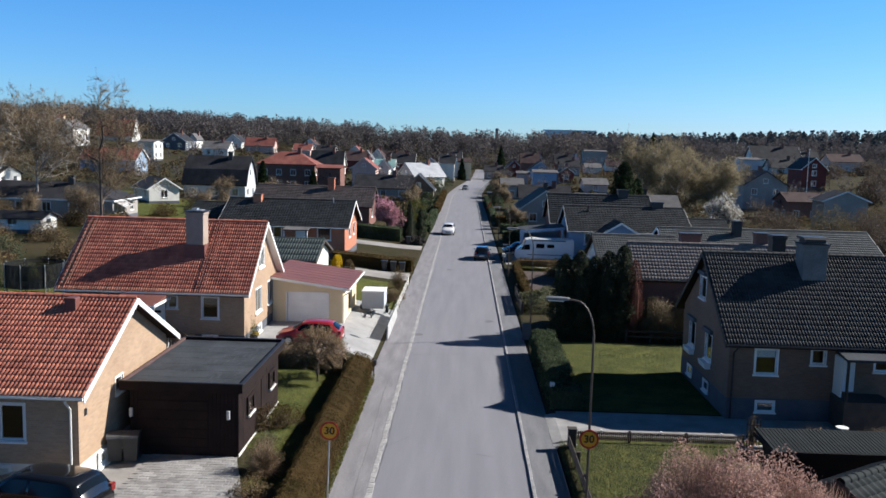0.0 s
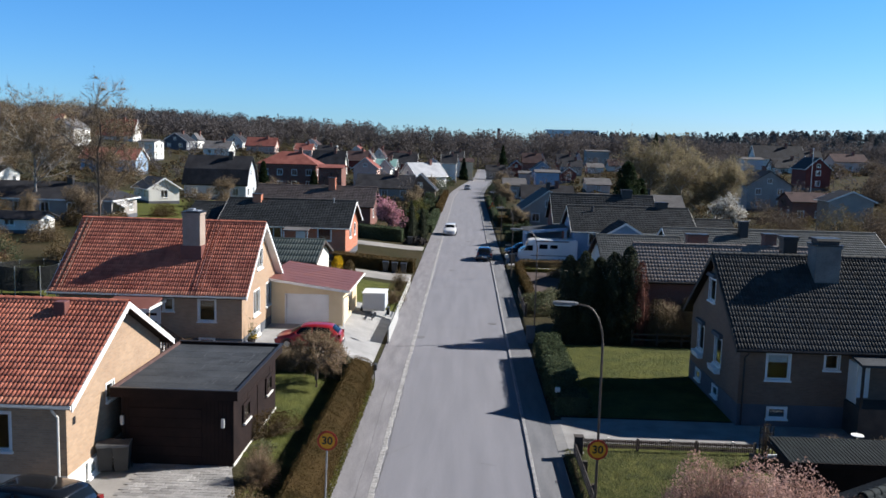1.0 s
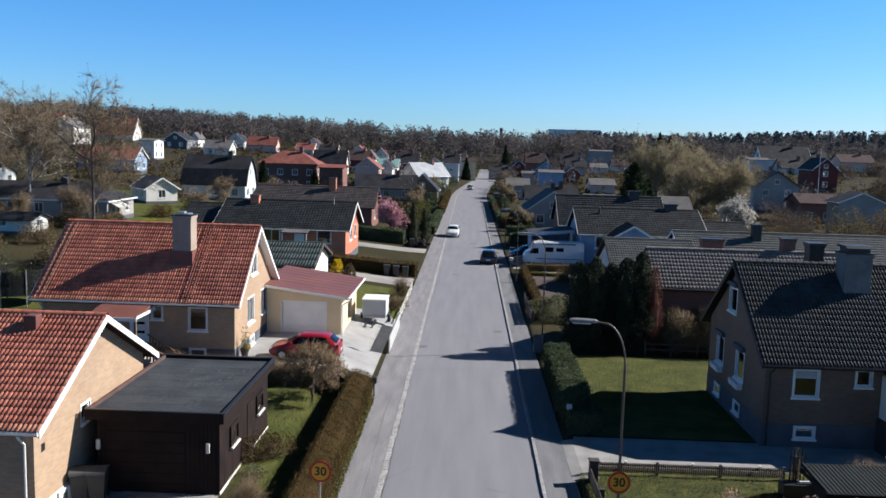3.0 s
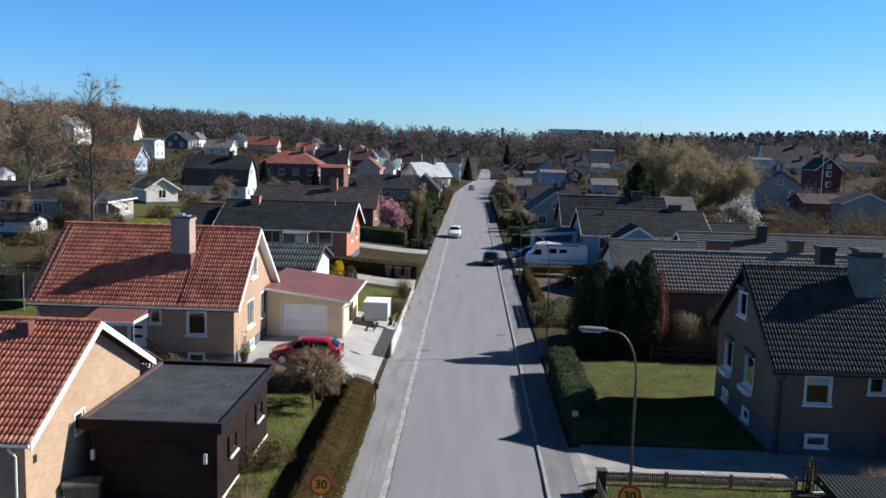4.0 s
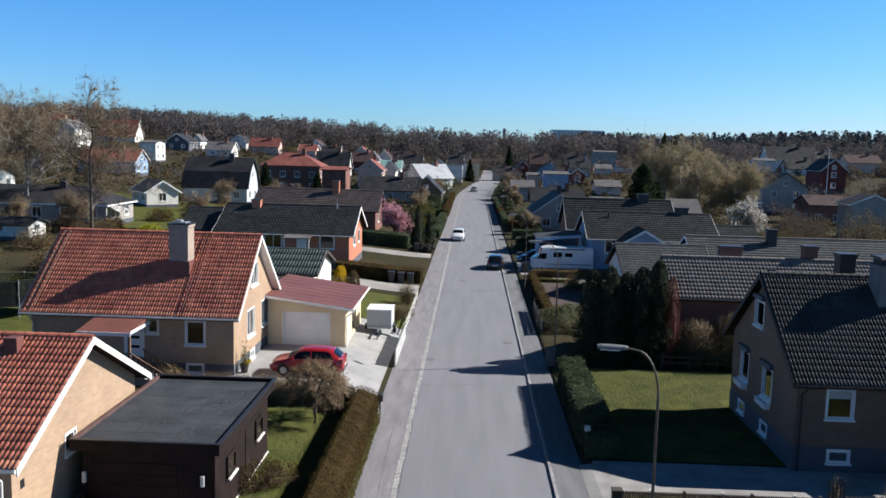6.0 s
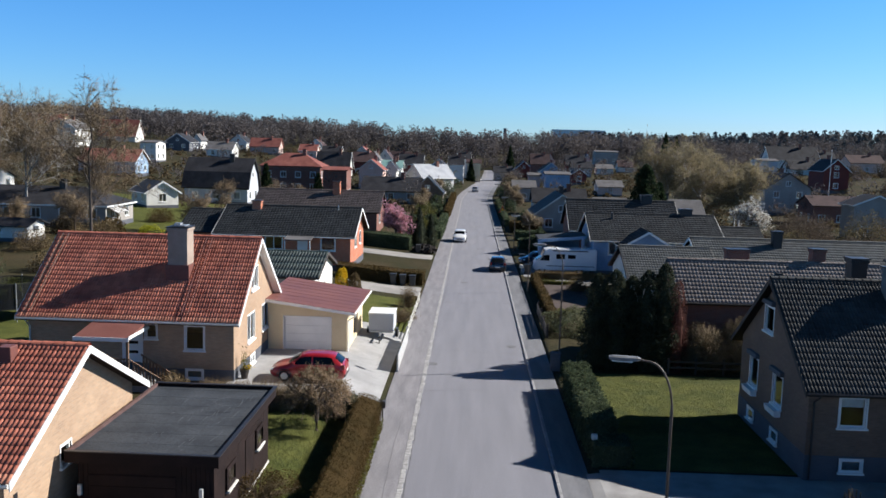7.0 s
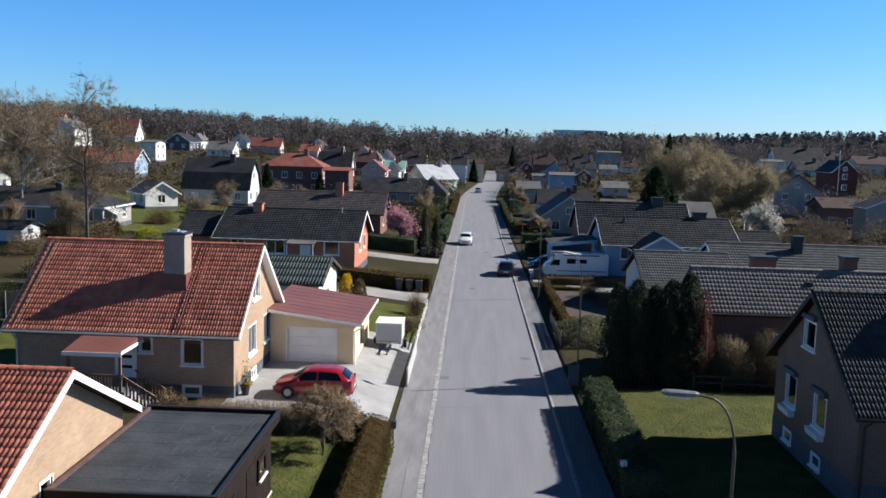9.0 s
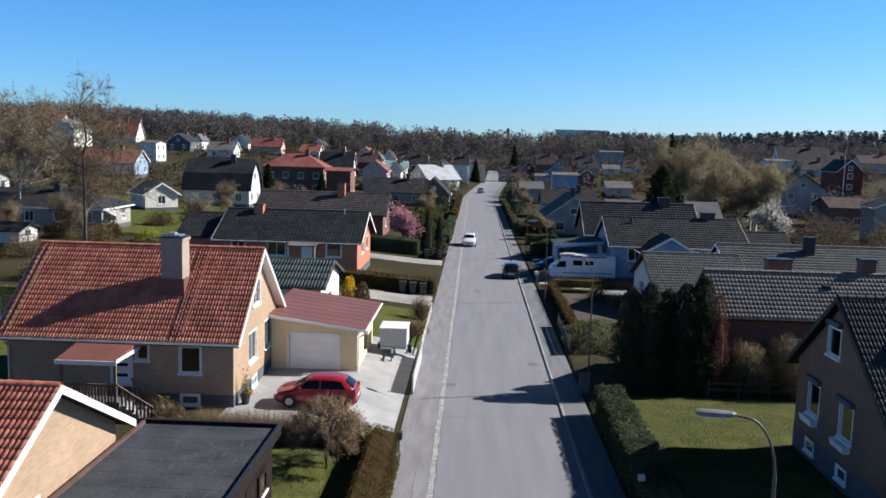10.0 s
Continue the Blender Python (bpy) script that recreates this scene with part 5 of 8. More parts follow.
for i, (x0, x1, y0, y1, hh, lf) in enumerate(((6.2, 11, 118, 119.5, 1.3, HEDGE_GREEN), (6.2, 10.5, 128, 129.5, 1.4, HEDGE_GREEN), (6.0, 11, 140, 142, 1.6, HEDGE_LEAF), (-5.2, -4.1, 128, 160, 1.3, HEDGE_GREEN), (-5.0, -4.0, 165, 225, 1.5, HEDGE_LEAF), (5.5, 6.4, 150, 205, 1.2, HEDGE_GREEN), (-20, -8, 144, 146, 1.6, HEDGE_GREEN))):
    hedge("hedge", "clipped garden hedge further up the street", x0, x1, y0, y1, hh, lf, 45, 0.2, 40 + i)

def umbrella_tree(loc, rx, rz, crown, seed):
    """A pruned garden tree: a short trunk, limbs that fork towards a dome, and fine twigs over it."""
    r = np.random.default_rng(seed)
    t = thing("garden_tree", "small umbrella-shaped tree with dense brown twigs", "tree", loc)
    part("trunk", tube(bmesh.new(), [(0.02, 0, -0.15), (0, 0.02, 0.5), (0.03, 0, crown), (0.0, 0.03, crown + 0.3)], [0.12, 0.09, 0.085, 0.06], 8), BARK, t)
    base, segs, S, E = np.array([0.01, 0.01, crown]), [], [], []
    for i in range(11):
        az, el = i * 2.4 + r.uniform(-0.2, 0.2), r.uniform(0.25, 1.25)
        d = np.array([math.cos(az) * math.cos(el), math.sin(az) * math.cos(el), math.sin(el)])
        m = base + d * np.array([rx, rx, rz]) * 0.5 + np.array([0, 0, 0.12])
        segs.append((*base, *m, 0.045, 0.026))
        for _ in range(14):
            e = d + r.normal(0, 0.5, 3)
            e[2] = max(e[2], -0.05)
            e /= np.linalg.norm(e)
            tip = base + e * np.array([rx, rx, rz]) * r.uniform(0.82, 1.0)
            mid = (m + tip) / 2 + r.normal(0, 0.05, 3) + np.array([0, 0, 0.06])
            segs += [(*m, *mid, 0.022, 0.015), (*mid, *tip, 0.015, 0.006)]
            for _ in range(26):
                p = mid + (tip - mid) * r.uniform(0, 1)
                q = e * 0.5 + r.normal(0, 0.5, 3) + np.array([0, 0, 0.35])
                S.append(p), E.append(p + q / np.linalg.norm(q) * r.uniform(0.15, 0.42))
    part("limb", np_mesh("limb", *sticks(segs, 5), BARK), None, t, "", "stuff")
    S, E = np.array(S), np.array(E)
    part("brush", np_mesh("brush", *needles(np.concatenate([S, E, np.full((len(S), 1), 0.008)], 1)), TWIG_PALE), None, t, "", "stuff")
    i = r.integers(0, len(S), 12000)
    part("foliage", np_mesh("foliage", *flakes(S[i] + (E[i] - S[i]) * r.uniform(0.3, 1.05, (12000, 1)), 0.045, r), CATKIN), None, t, "rusty buds", "stuff")


umbrella_tree((-6.5, 43.6, gz(-6.5, 43.6)), 1.65, 1.75, 1.15, 21)
dome("bush", "brown leafless shrub beside the garage wall", at(-7.1, 35.6), 0.45, 1.7, 1.05, HEDGE_LEAF, 6000, 0.05, 22, 160, hollow=0.55, lump=0.08)
dome("bush", "grey leafless twiggy shrub on the lawn", at(-6.3, 31.0), 0.85, 0.8, 1.6, CATKIN, 2600, 0.035, 23, 900, hollow=0.15, stem_r=0.009, stem_mat=TWIG_PALE)
dome("bush", "low brown shrub at the edge of the paving", at(-6.1, 28.6), 1.2, 0.9, 0.8, CATKIN, 2600, 0.06, 24, 150, hollow=0.2)
dome("bush", "dark evergreen shrub at the hedge end", at(-5.0, 26.9), 0.9, 0.9, 1.0, HEDGE_GREEN, 2600, 0.07, 25, 60, hollow=0.4)
dome("bush", "low pale-flowering plants beside the garage", at(-6.9, 34.0), 0.5, 0.7, 0.35, RHODO, 700, 0.06, 26, 40)
dome("bush", "low red-brown shrub below the brick house porch", at(-17.2, 47.0), 1.6, 0.9, 1.0, CATKIN, 2600, 0.07, 27, 200, hollow=0.2)
dome("bush", "low grey shrub in front of the plinth", at(-14.4, 48.2), 1.6, 0.8, 0.9, CATKIN, 1800, 0.07, 28, 240, hollow=0.2)
dome("bush", "round golden shrub beside the garage lawn", at(-11.0, 80.6), 0.62, 0.62, 1.75, YELLOW_LEAF, 2600, 0.11, 29, 40, hollow=0.75, lump=0.06)
dome("bush", "round brown clipped shrub beside the golden one", at(-9.9, 80.7), 0.6, 0.6, 1.4, CATKIN, 2400, 0.1, 30, 60, hollow=0.7, lump=0.05)
dome("bush", "grey leafless shrubs at the lawn edge", at(-5.1, 69.5), 0.8, 2.2, 1.3, CATKIN, 2200, 0.07, 31, 260, hollow=0.2)
dome("bush", "olive shrub at the lawn corner", at(-4.9, 76.0), 0.7, 1.0, 1.9, CATKIN, 1500, 0.08, 32, 200, hollow=0.2)
for i, (x, y, h, r0) in enumerate(((-6.6, 117.5, 5.2, 0.95), (-5.2, 119.0, 4.3, 0.8), (-7.6, 118.2, 4.4, 0.8))):
    column("cypress", "dark columnar cypress in a front garden", at(x, y), r0, h, THUJA, 3500, 0.16, 50 + i, "front garden cypresses")
bare_tree("magnolia", "magnolia in full pink blossom", at(-9.6, 117), 5.9, 1.1, 0.14, 60, levels=3, kids=3, twigs=6, bud=MAGNOLIA, bud_n=7000, bud_s=0.2, up=0.25, twig_len=0.7)
for i, (x, y, rx, h) in enumerate(((-6.0, 126, 1.4, 1.8), (-7.5, 135, 1.6, 2.2), (-6.5, 145, 1.5, 2.0), (-8, 155, 2.2, 3), (-6.8, 170, 1.6, 2.2), (-12, 140, 2, 2.4))):
    dome("bush", "olive-green garden shrub beside the pavement", at(x, y), rx, rx, h, HEDGE_MOSS if i % 2 else HEDGE_GREEN, 2200, 0.2, 70 + i, 40, hollow=0.6)
dome("rock_heap", "heap of dark stones beside the drive", at(-5.6, 112.5), 1.2, 2.0, 0.8, FENCE_DARK, 900, 0.4, 69, 3, "stones", hollow=0.8)

# across the street
for i, (x, y, h, r0) in enumerate(((7.7, 58.2, 5.6, 0.85), (8.7, 58.0, 5.9, 0.95), (9.75, 58.5, 5.5, 0.9), (10.6, 58.1, 5.9, 1.0), (11.6, 58.2, 6.3, 0.95), (9.3, 60.0, 5.2, 1.0))):
    column("thuja", "tall dark green columnar thuja", at(x, y), r0 * 1.1, h, THUJA, 9500, 0.15, 80 + i, "row of thujas", power=0.42, lump=0.17)
column("climber", "reddish climbing plant on a dark thuja", at(12.35, 57.8), 0.6, 5.4, RED_LEAF, 5000, 0.09, 88, power=0.35, cat="climbing plant")
for i, (x, y, rx, h) in enumerate(((14.0, 58.3, 1.6, 2.7), (16.1, 58.4, 1.9, 3.1), (18.2, 58.3, 1.5, 2.5))):
    sb = dome("shrub", "tall rounded olive-brown shrub behind the lawn", at(x, y), rx, 1.3, h, OLIVE, 9000, 0.075, 90 + i, 500, "bush", "shrubs behind the lawn", hollow=0.45, lump=0.1, stem_r=0.01)
    brush(sb, rx, 1.3, h, 3000, 0.6, TWIG, 720 + i, 0.009)
dome("bush", "wide pale-leaved evergreen shrub", at(8.0, 68.6), 2.3, 2.8, 1.3, RHODO, 9000, 0.12, 95, 60, hollow=0.7, lump=0.25)
for i, (x, y) in enumerate(((11.2, 83.0), (13.0, 84.0), (14.6, 82.5), (10.0, 86.0))):
    dome("bush", "red-brown leafless shrub in the soil bed", at(x, y), 1.3, 1.2, 1.3, CATKIN, 1700, 0.09, 100 + i, 220, group="shrubs in the soil bed", hollow=0.25)
for i, (text, x, y, rx, ry, rz, n, k) in enumerate((("spreading ornamental cherry bush with pale pink blossom", 8.0, 23.8, 2.7, 2.4, 4.2, 42000, 9000), ("second ornamental cherry with pale pink blossom", 10.9, 23.6, 1.8, 1.6, 3.5, 20000, 4500), ("low ornamental cherry with pale pink blossom between two others", 9.7, 24.5, 2.0, 1.7, 3.75, 20000, 4500))):
    cb = dome("cherry_bush", text, at(x, y), rx, ry, rz, BLOSSOM, n, 0.066, 110 + i * 4, 1500, hollow=0.6, lump=0.15, stem_mat=TWIG_PINK, stem_r=0.009)
    brush(cb, rx, ry, rz, k, 0.55, TWIG_PINK, 700 + i)
bare_tree("blossom_tree", "rounded tree covered in white blossom", at(40.2, 132), 7.6, 1.0, 0.16, 112, levels=3, kids=3, twigs=8, bud=WHITE_BLOSSOM, bud_n=8000, bud_s=0.2, up=0.3, twig_len=0.9)
column("spruce", "broad dark conifer behind the roofs", at(24.6, 131), 2.3, 11.0, PINE, 9000, 0.4, 113, power=0.45, lump=0.2)
column("spruce", "smaller dark conifer beside a taller one", at(27.0, 133), 1.6, 8.5, PINE, 5000, 0.4, 114, power=0.5, lump=0.2)
for i, (x, y, h) in enumerate(((35, 166, 18.5), (38.5, 160, 17.5), (42, 168, 18.5), (45.5, 158, 14), (43.5, 149, 12.5), (37.5, 150, 13), (48.5, 164, 14))):
    bare_tree("birch", "tall spring birch with thin olive-brown crown", at(x, y), h, 1.15, 0.2, 120 + i, levels=4, kids=2, twigs=6, bud=BUDS, bud_n=11000, bud_s=0.18, bark=BIRCH, up=0.4, twig_len=1.4, twig_r=0.02, droop=0.45, group="birches behind the roofs")
for i, (x, y, h) in enumerate(((-41.5, 100, 20), (-58, 118, 18.5), (-66, 122, 20), (-74, 150, 20), (-86, 160, 19))):
    bare_tree("birch", "tall leafless birch with fine brown twigs", at(x, y), h, 1.5, 0.22, 140 + i, levels=4, kids=2, twigs=8, bud=CATKIN, bud_n=4200, bud_s=0.15 if i == 0 else 0.17, bark=BARK if i == 0 else BIRCH, up=0.28, twig_len=1.3, twig_r=0.018, group="birches on the slope")
for i, (x, y, rx, h) in enumerate(((-37, 92, 2.2, 2.6), (-46, 96, 2.6, 2.4), (-31, 88, 2.5, 2.0), (-30, 70, 2.0, 2.2), (-36, 62, 2.5, 2.6), (-33, 108, 2.5, 3.0), (-44, 128, 2.2, 2), (-38, 138, 2.6, 2.2))):
    dome("bush", "brown leafless garden shrub on the slope", at(x, y), rx, rx, h, CATKIN if i % 2 else HEDGE_LEAF, 2600, 0.14, 160 + i, 160, hollow=0.35)
dome("bush", "bright yellow-green shrub on the slope", at(-39.5, 112), 2.0, 1.6, 1.3, leaf_mat("lime_leaves", (0.25, 0.26, 0.02), (0.34, 0.33, 0.04)), 2400, 0.15, 170, 20, hollow=0.7)
for i, (x, y, rx, h) in enumerate(((45.5, 130, 4.0, 5.4), (50.5, 136, 3.6, 4.6), (53, 124, 4.2, 5.8), (58.5, 128, 4.2, 5.2), (64, 134, 4.5, 5.0), (40.5, 118, 3.0, 3.4), (47, 112, 3.5, 3.6), (56, 112, 4.0, 4.0), (72, 150, 4.5, 5.0), (36, 110, 2.6, 2.6))):
    dome("bush", "large brown thicket behind the gardens", at(x, y), rx, rx, h, (THICKET, OLIVE)[i % 3 == 2], 6500, 0.2, 180 + i, 260, hollow=0.3, lump=0.22)
for i, (x, y, rx, h) in enumerate(((-35.5, 68, 2.2, 1.8), (-39, 72, 2.5, 2.2), (-33, 76, 1.8, 1.6), (-43, 80, 2.5, 2.6), (-38, 84, 2.2, 2.0), (-48, 88, 2.8, 2.6), (-28, 84, 1.8, 1.6), (-52, 94, 2.6, 3.0), (-44, 108, 2.4, 2.4), (-34, 100, 2.0, 2.2))):
    dome("bush", "dark tangled garden shrub on the slope", at(x, y), rx, rx, h, HEDGE_GREEN if i % 3 == 0 else CATKIN, 2200, 0.16, 320 + i, 160, hollow=0.35)
for i, (x, y, rx, h) in enumerate(((-70, 113, 3.0, 3.0), (-65, 111, 2.6, 2.6), (-60.5, 113, 2.4, 2.8), (-55.5, 110.5, 2.6, 2.2), (-49.5, 111, 2.2, 2.4), (-45, 114, 1.8, 2.0))):
    dome("bush", "dark brown garden shrub before the long low house", at(x, y), rx, rx * 0.8, h, (CATKIN, HEDGE_LEAF)[i % 2], 2600, 0.17, 620 + i, 160, hollow=0.35)
for i, (x, y, rx, h) in enumerate(((79, 196, 3.5, 4.5), (88, 205, 3.5, 3.6), (98, 210, 4.0, 4.2), (105, 225, 4.0, 5.0), (112, 236, 4.5, 5.0), (120, 248, 4.5, 5.5), (72, 192, 3.0, 3.6), (108, 258, 4.0, 4.0), (124, 270, 4.5, 5.0))):
    dome("bush", "brown leafless thicket between houses", at(x, y), rx, rx, h, THICKET, 1700, 0.42, 640 + i, 120, hollow=0.3, lump=0.2)
dome("bush", "small shrub with a bright red flower head", at(-40.0, 76.0), 0.5, 0.5, 1.6, RED_LEAF, 700, 0.12, 340, 10, hollow=0.7)
for i, (x, y, h) in enumerate(((8.8, 136, 4), (9.2, 190, 4.5), (9.5, 206, 5), (8.8, 224, 5), (10, 245, 6), (9, 268, 6), (-9.6, 164, 4.5), (-9.2, 182, 4.5), (-8.6, 212, 5), (-9.4, 236, 5), (-9, 262, 6))):
    bare_tree("garden_tree", "small leafless tree beside the street", at(x, y), h, 1.3, 0.1, 350 + i, levels=3, kids=3, twigs=5, bud=CATKIN if i % 2 else BUDS, bud_n=700, bud_s=0.16, up=0.3, twig_len=0.8, twig_r=0.018, group="street garden trees")
for i, (x, y, rx, h) in enumerate(((8.2, 121, 1.2, 1.4), (9.5, 129, 1.4, 1.6), (9.4, 150, 1.5, 1.8), (9.5, 160, 1.5, 1.6), (7.8, 184, 1.4, 2.2), (8.4, 198, 1.6, 2.4), (8.2, 216, 2, 3.2), (8, 236, 2.2, 3.4), (8.5, 258, 2.5, 3.5), (-7.4, 190, 1.8, 2.6), (-8, 204, 2, 3), (-7.6, 226, 2.2, 3.2), (-8, 248, 2.4, 3.4), (-8, 275, 2.6, 3.6), (9, 282, 2.6, 3.6))):
    dome("bush", "dark garden shrub beside the street", at(x, y), rx, rx, h, (HEDGE_GREEN, HEDGE_GREEN, THUJA)[i % 3], 1300, 0.25, 370 + i, 30, hollow=0.6)
for i, (x, y, h) in enumerate(((-48, 110, 6), (-55, 108, 5), (-63, 111, 7), (-36, 118, 6), (-40, 146, 6), (-34, 152, 6), (-31, 160, 5))):
    bare_tree("garden_tree", "leafless garden tree in front of a house on the slope", at(x, y), h, 1.4, 0.1, 400 + i, levels=3, kids=3, twigs=6, bud=CATKIN, bud_n=900, bud_s=0.12, up=0.3, twig_len=0.8, twig_r=0.014, group="garden trees on the slope")
bare_tree("willow", "olive-yellow spring willow on the slope", at(-75, 135), 14, 1.3, 0.2, 420, levels=4, kids=2, twigs=6, bud=BUDS, bud_n=9000, bud_s=0.22, up=0.35, twig_len=1.4, twig_r=0.016, droop=0.5)

# ---- vehicles ----
def loft(bm, sections, closed=True):
    rings = [[bm.verts.new(p) for p in s] for s in sections]
    n = len(rings[0])
    for a, b in zip(rings, rings[1:]):
        for k in range(n if closed else n - 1):
            bm.faces.new((a[k], a[(k + 1) % n], b[(k + 1) % n], b[k]))
    bm.faces.new(rings[0]), bm.faces.new(rings[-1])
    return bm


def wheel(parent, x, y, r, w, side):
    bm = bmesh.new()
    prof = [(r * 0.62, -w / 2), (r * 0.93, -w / 2), (r, -w / 3), (r, w / 3), (r * 0.93, w / 2), (r * 0.62, w / 2)]
    loft(bm, [[(x + a * math.cos(t), y + b, r + a * math.sin(t)) for a, b in prof] for t in np.linspace(0, 2 * math.pi, 21)])
    tyre = part("wheel", bm, RUBBER, parent)
    bm = bmesh.new()
    yo = y + side * w * 0.38
    cyl(bm, (x, yo - side * 0.06, r), (x, yo, r), r * 0.6, r * 0.56, 16)
    for k in range(5):
        a = k * 2 * math.pi / 5
        cyl(bm, (x, yo + side * 0.012, r), (x + r * 0.55 * math.cos(a), yo + side * 0.012, r + r * 0.55 * math.sin(a)), 0.035, 0.05, 6)
    part("rim", bm, CHROME, tyre)


def car(name, label, loc, yaw, paint, length=4.1, width=1.72, height=1.48, kind="hatch"):
    """A car along its own x, nose at +x: one rounded shell, glass set into it, lamps, trim and wheels."""
    c = thing(name, label, "car", loc, yaw)
    hw, k = width / 2, height / 1.48
    rear = {"hatch": 0.15, "suv": 0.1, "wagon": 0.09}[kind]
    # share of length from the tail, width, beltline, top, width of the top
    st = np.array([(0.0, 0.82, 0.6, 0.66, 0.72), (0.012, 0.91, 0.78, 0.86, 0.8), (0.03, 0.95, 0.9, 0.99, 0.82), (rear, 0.99, 0.95, 1.39, 0.72), (rear + 0.09, 1.0, 0.95, 1.455, 0.74), (0.42, 1.0, 0.93, 1.48, 0.75), (0.53, 1.0, 0.92, 1.455, 0.745), (0.6, 1.0, 0.92, 1.38, 0.73), (0.76, 1.0, 0.92, 0.985, 0.83), (0.86, 0.99, 0.84, 0.9, 0.8), (0.94, 0.95, 0.73, 0.79, 0.76), (0.985, 0.86, 0.6, 0.66, 0.68), (1.0, 0.74, 0.5, 0.54, 0.6)])

    def half(f):
        w, belt, top, rw = (float(np.interp(f, st[:, 0], st[:, i])) for i in (1, 2, 3, 4))
        w, rw, belt, top = w * hw, rw * hw, belt * k, top * k
        x = length * (f - 0.5)
        low = 0.2 + 0.16 * max(0, f - 0.93) / 0.07 + 0.2 * max(0, 0.03 - f) / 0.03
        return [Vector(q) for q in ((x, w * 0.86, low), (x, w * 0.985, low + 0.14), (x, w, 0.56 * k), (x, w * 0.965, belt), (x, rw + 0.02, top - 0.07), (x, rw * 0.86, top - 0.012), (x, rw * 0.45, top + 0.012), (x, 0, top + 0.018))]

    fs = sorted(set(st[:, 0]) | {0.006, 0.02, 0.08, 0.3, 0.48, 0.57, 0.65, 0.7, 0.81, 0.9, 0.97, 0.993})
    rings = []
    for f in fs:
        q = half(f)
        rings.append([Vector((v.x, -v.y, v.z)) for v in q] + list(reversed(q[:-1])))
    bm = loft(bmesh.new(), rings)
    for f in bm.faces:
        f.smooth = True
    body = part("body", bm, paint, c)

    def pane(label, corner, nu, nv):
        m = bmesh.new()
        g = [[m.verts.new(corner(i / nu, j / nv)) for j in range(nv + 1)] for i in range(nu + 1)]
        for i in range(nu):
            for j in range(nv):
                m.faces.new((g[i][j], g[i + 1][j], g[i + 1][j + 1], g[i][j + 1]))
        for f in m.faces:
            f.smooth = True
        part("pane", m, CAR_GLASS, body, label)

    for s in (-1, 1):
        for a0, a1, b0, b1 in ((0.445, 0.445, 0.715, 0.605), (rear - 0.02, rear + 0.035, 0.425, 0.425)):
            def side(u, v, a0=a0, a1=a1, b0=b0, b1=b1, s=s):
                t = 0.07 + 0.84 * v
                q = half((a0 + (a1 - a0) * v) * (1 - u) + (b0 + (b1 - b0) * v) * u)
                e = q[3].lerp(q[4], t)
                return Vector((e.x, s * (e.y + 0.007), e.z + 0.004))
            pane("dark side window", side, 6, 3)

    def across(f0, f1, dx):
        def at_(u, v):
            q = half(f0 + (f1 - f0) * v)
            rw = q[4].y * 0.92
            y = -rw + 2 * rw * u
            z = q[7].z - 0.07 * abs(y / q[4].y) ** 3
            return Vector((q[7].x + dx, y, z + 0.009))
        return at_
    pane("dark windscreen", across(0.745, 0.61, 0.006), 8, 3)
    pane("dark rear window", across(0.045, rear - 0.012, -0.006), 8, 3)
    for f in (0.19, 0.8):
        for s in (-1, 1):
            wheel(c, length * (f - 0.5), s * (hw - 0.08), 0.31 if kind != "suv" else 0.34, 0.2, s)
            x = length * (f - 0.5)
            arch = [(x + 0.37 * math.cos(t), s * (hw + 0.004), 0.3 + 0.37 * math.sin(t)) for t in np.linspace(0.05, math.pi - 0.05, 11)]
            part("wheel_arch", tube(bmesh.new(), arch, 0.028, 6), BLACK, body)
    red = plain("tail_lamp", (0.16, 0.006, 0.006), 0.15, 0, 0.5)
    lamp = plain("head_lamp", (0.75, 0.76, 0.78), 0.1, 0, 0.6)
    x = lambda f: length * (f - 0.5)
    for s in (-1, 1):
        part("tail_lamp", boxes((x(0.0) + 0.03, x(0.05), *sorted((s * hw * 0.7, s * hw * 0.955)), 0.72 * k, 0.98 * k), bevel=0.035), red, c)
        part("head_lamp", boxes((x(0.915), x(0.975), *sorted((s * hw * 0.56, s * hw * 0.9)), 0.58 * k, 0.7 * k), bevel=0.035), lamp, c)
        part("mirror", boxes((x(0.655), x(0.69), *sorted((s * hw * 0.99, s * hw * 1.15)), 0.94 * k, 1.07 * k), bevel=0.035), paint, c)
        part("door_seam", boxes((x(0.435), x(0.437), *sorted((s * hw * 0.985, s * (hw * 1.0 + 0.003))), 0.36, 0.86 * k)), BLACK, body)
        part("door_handle", boxes((x(0.4), x(0.43), *sorted((s * hw * 0.985, s * hw * 1.015)), 0.78 * k, 0.81 * k), bevel=0.008), BLACK, body)
    part("number_plate", boxes((x(0) - 0.012, x(0.02), -0.26, 0.26, 0.5, 0.61)), OFFWHITE, c)
    part("number_plate", boxes((x(1) - 0.03, x(1) + 0.014, -0.26, 0.26, 0.36, 0.46)), OFFWHITE, c)
    part("bumper", boxes((x(0) - 0.02, x(0.04), -hw * 0.84, hw * 0.84, 0.3, 0.45), bevel=0.04), BLACK, c)
    part("grille", boxes((x(0.975), x(1) + 0.008, -hw * 0.45, hw * 0.45, 0.47, 0.55), bevel=0.02), BLACK, c)
    return c


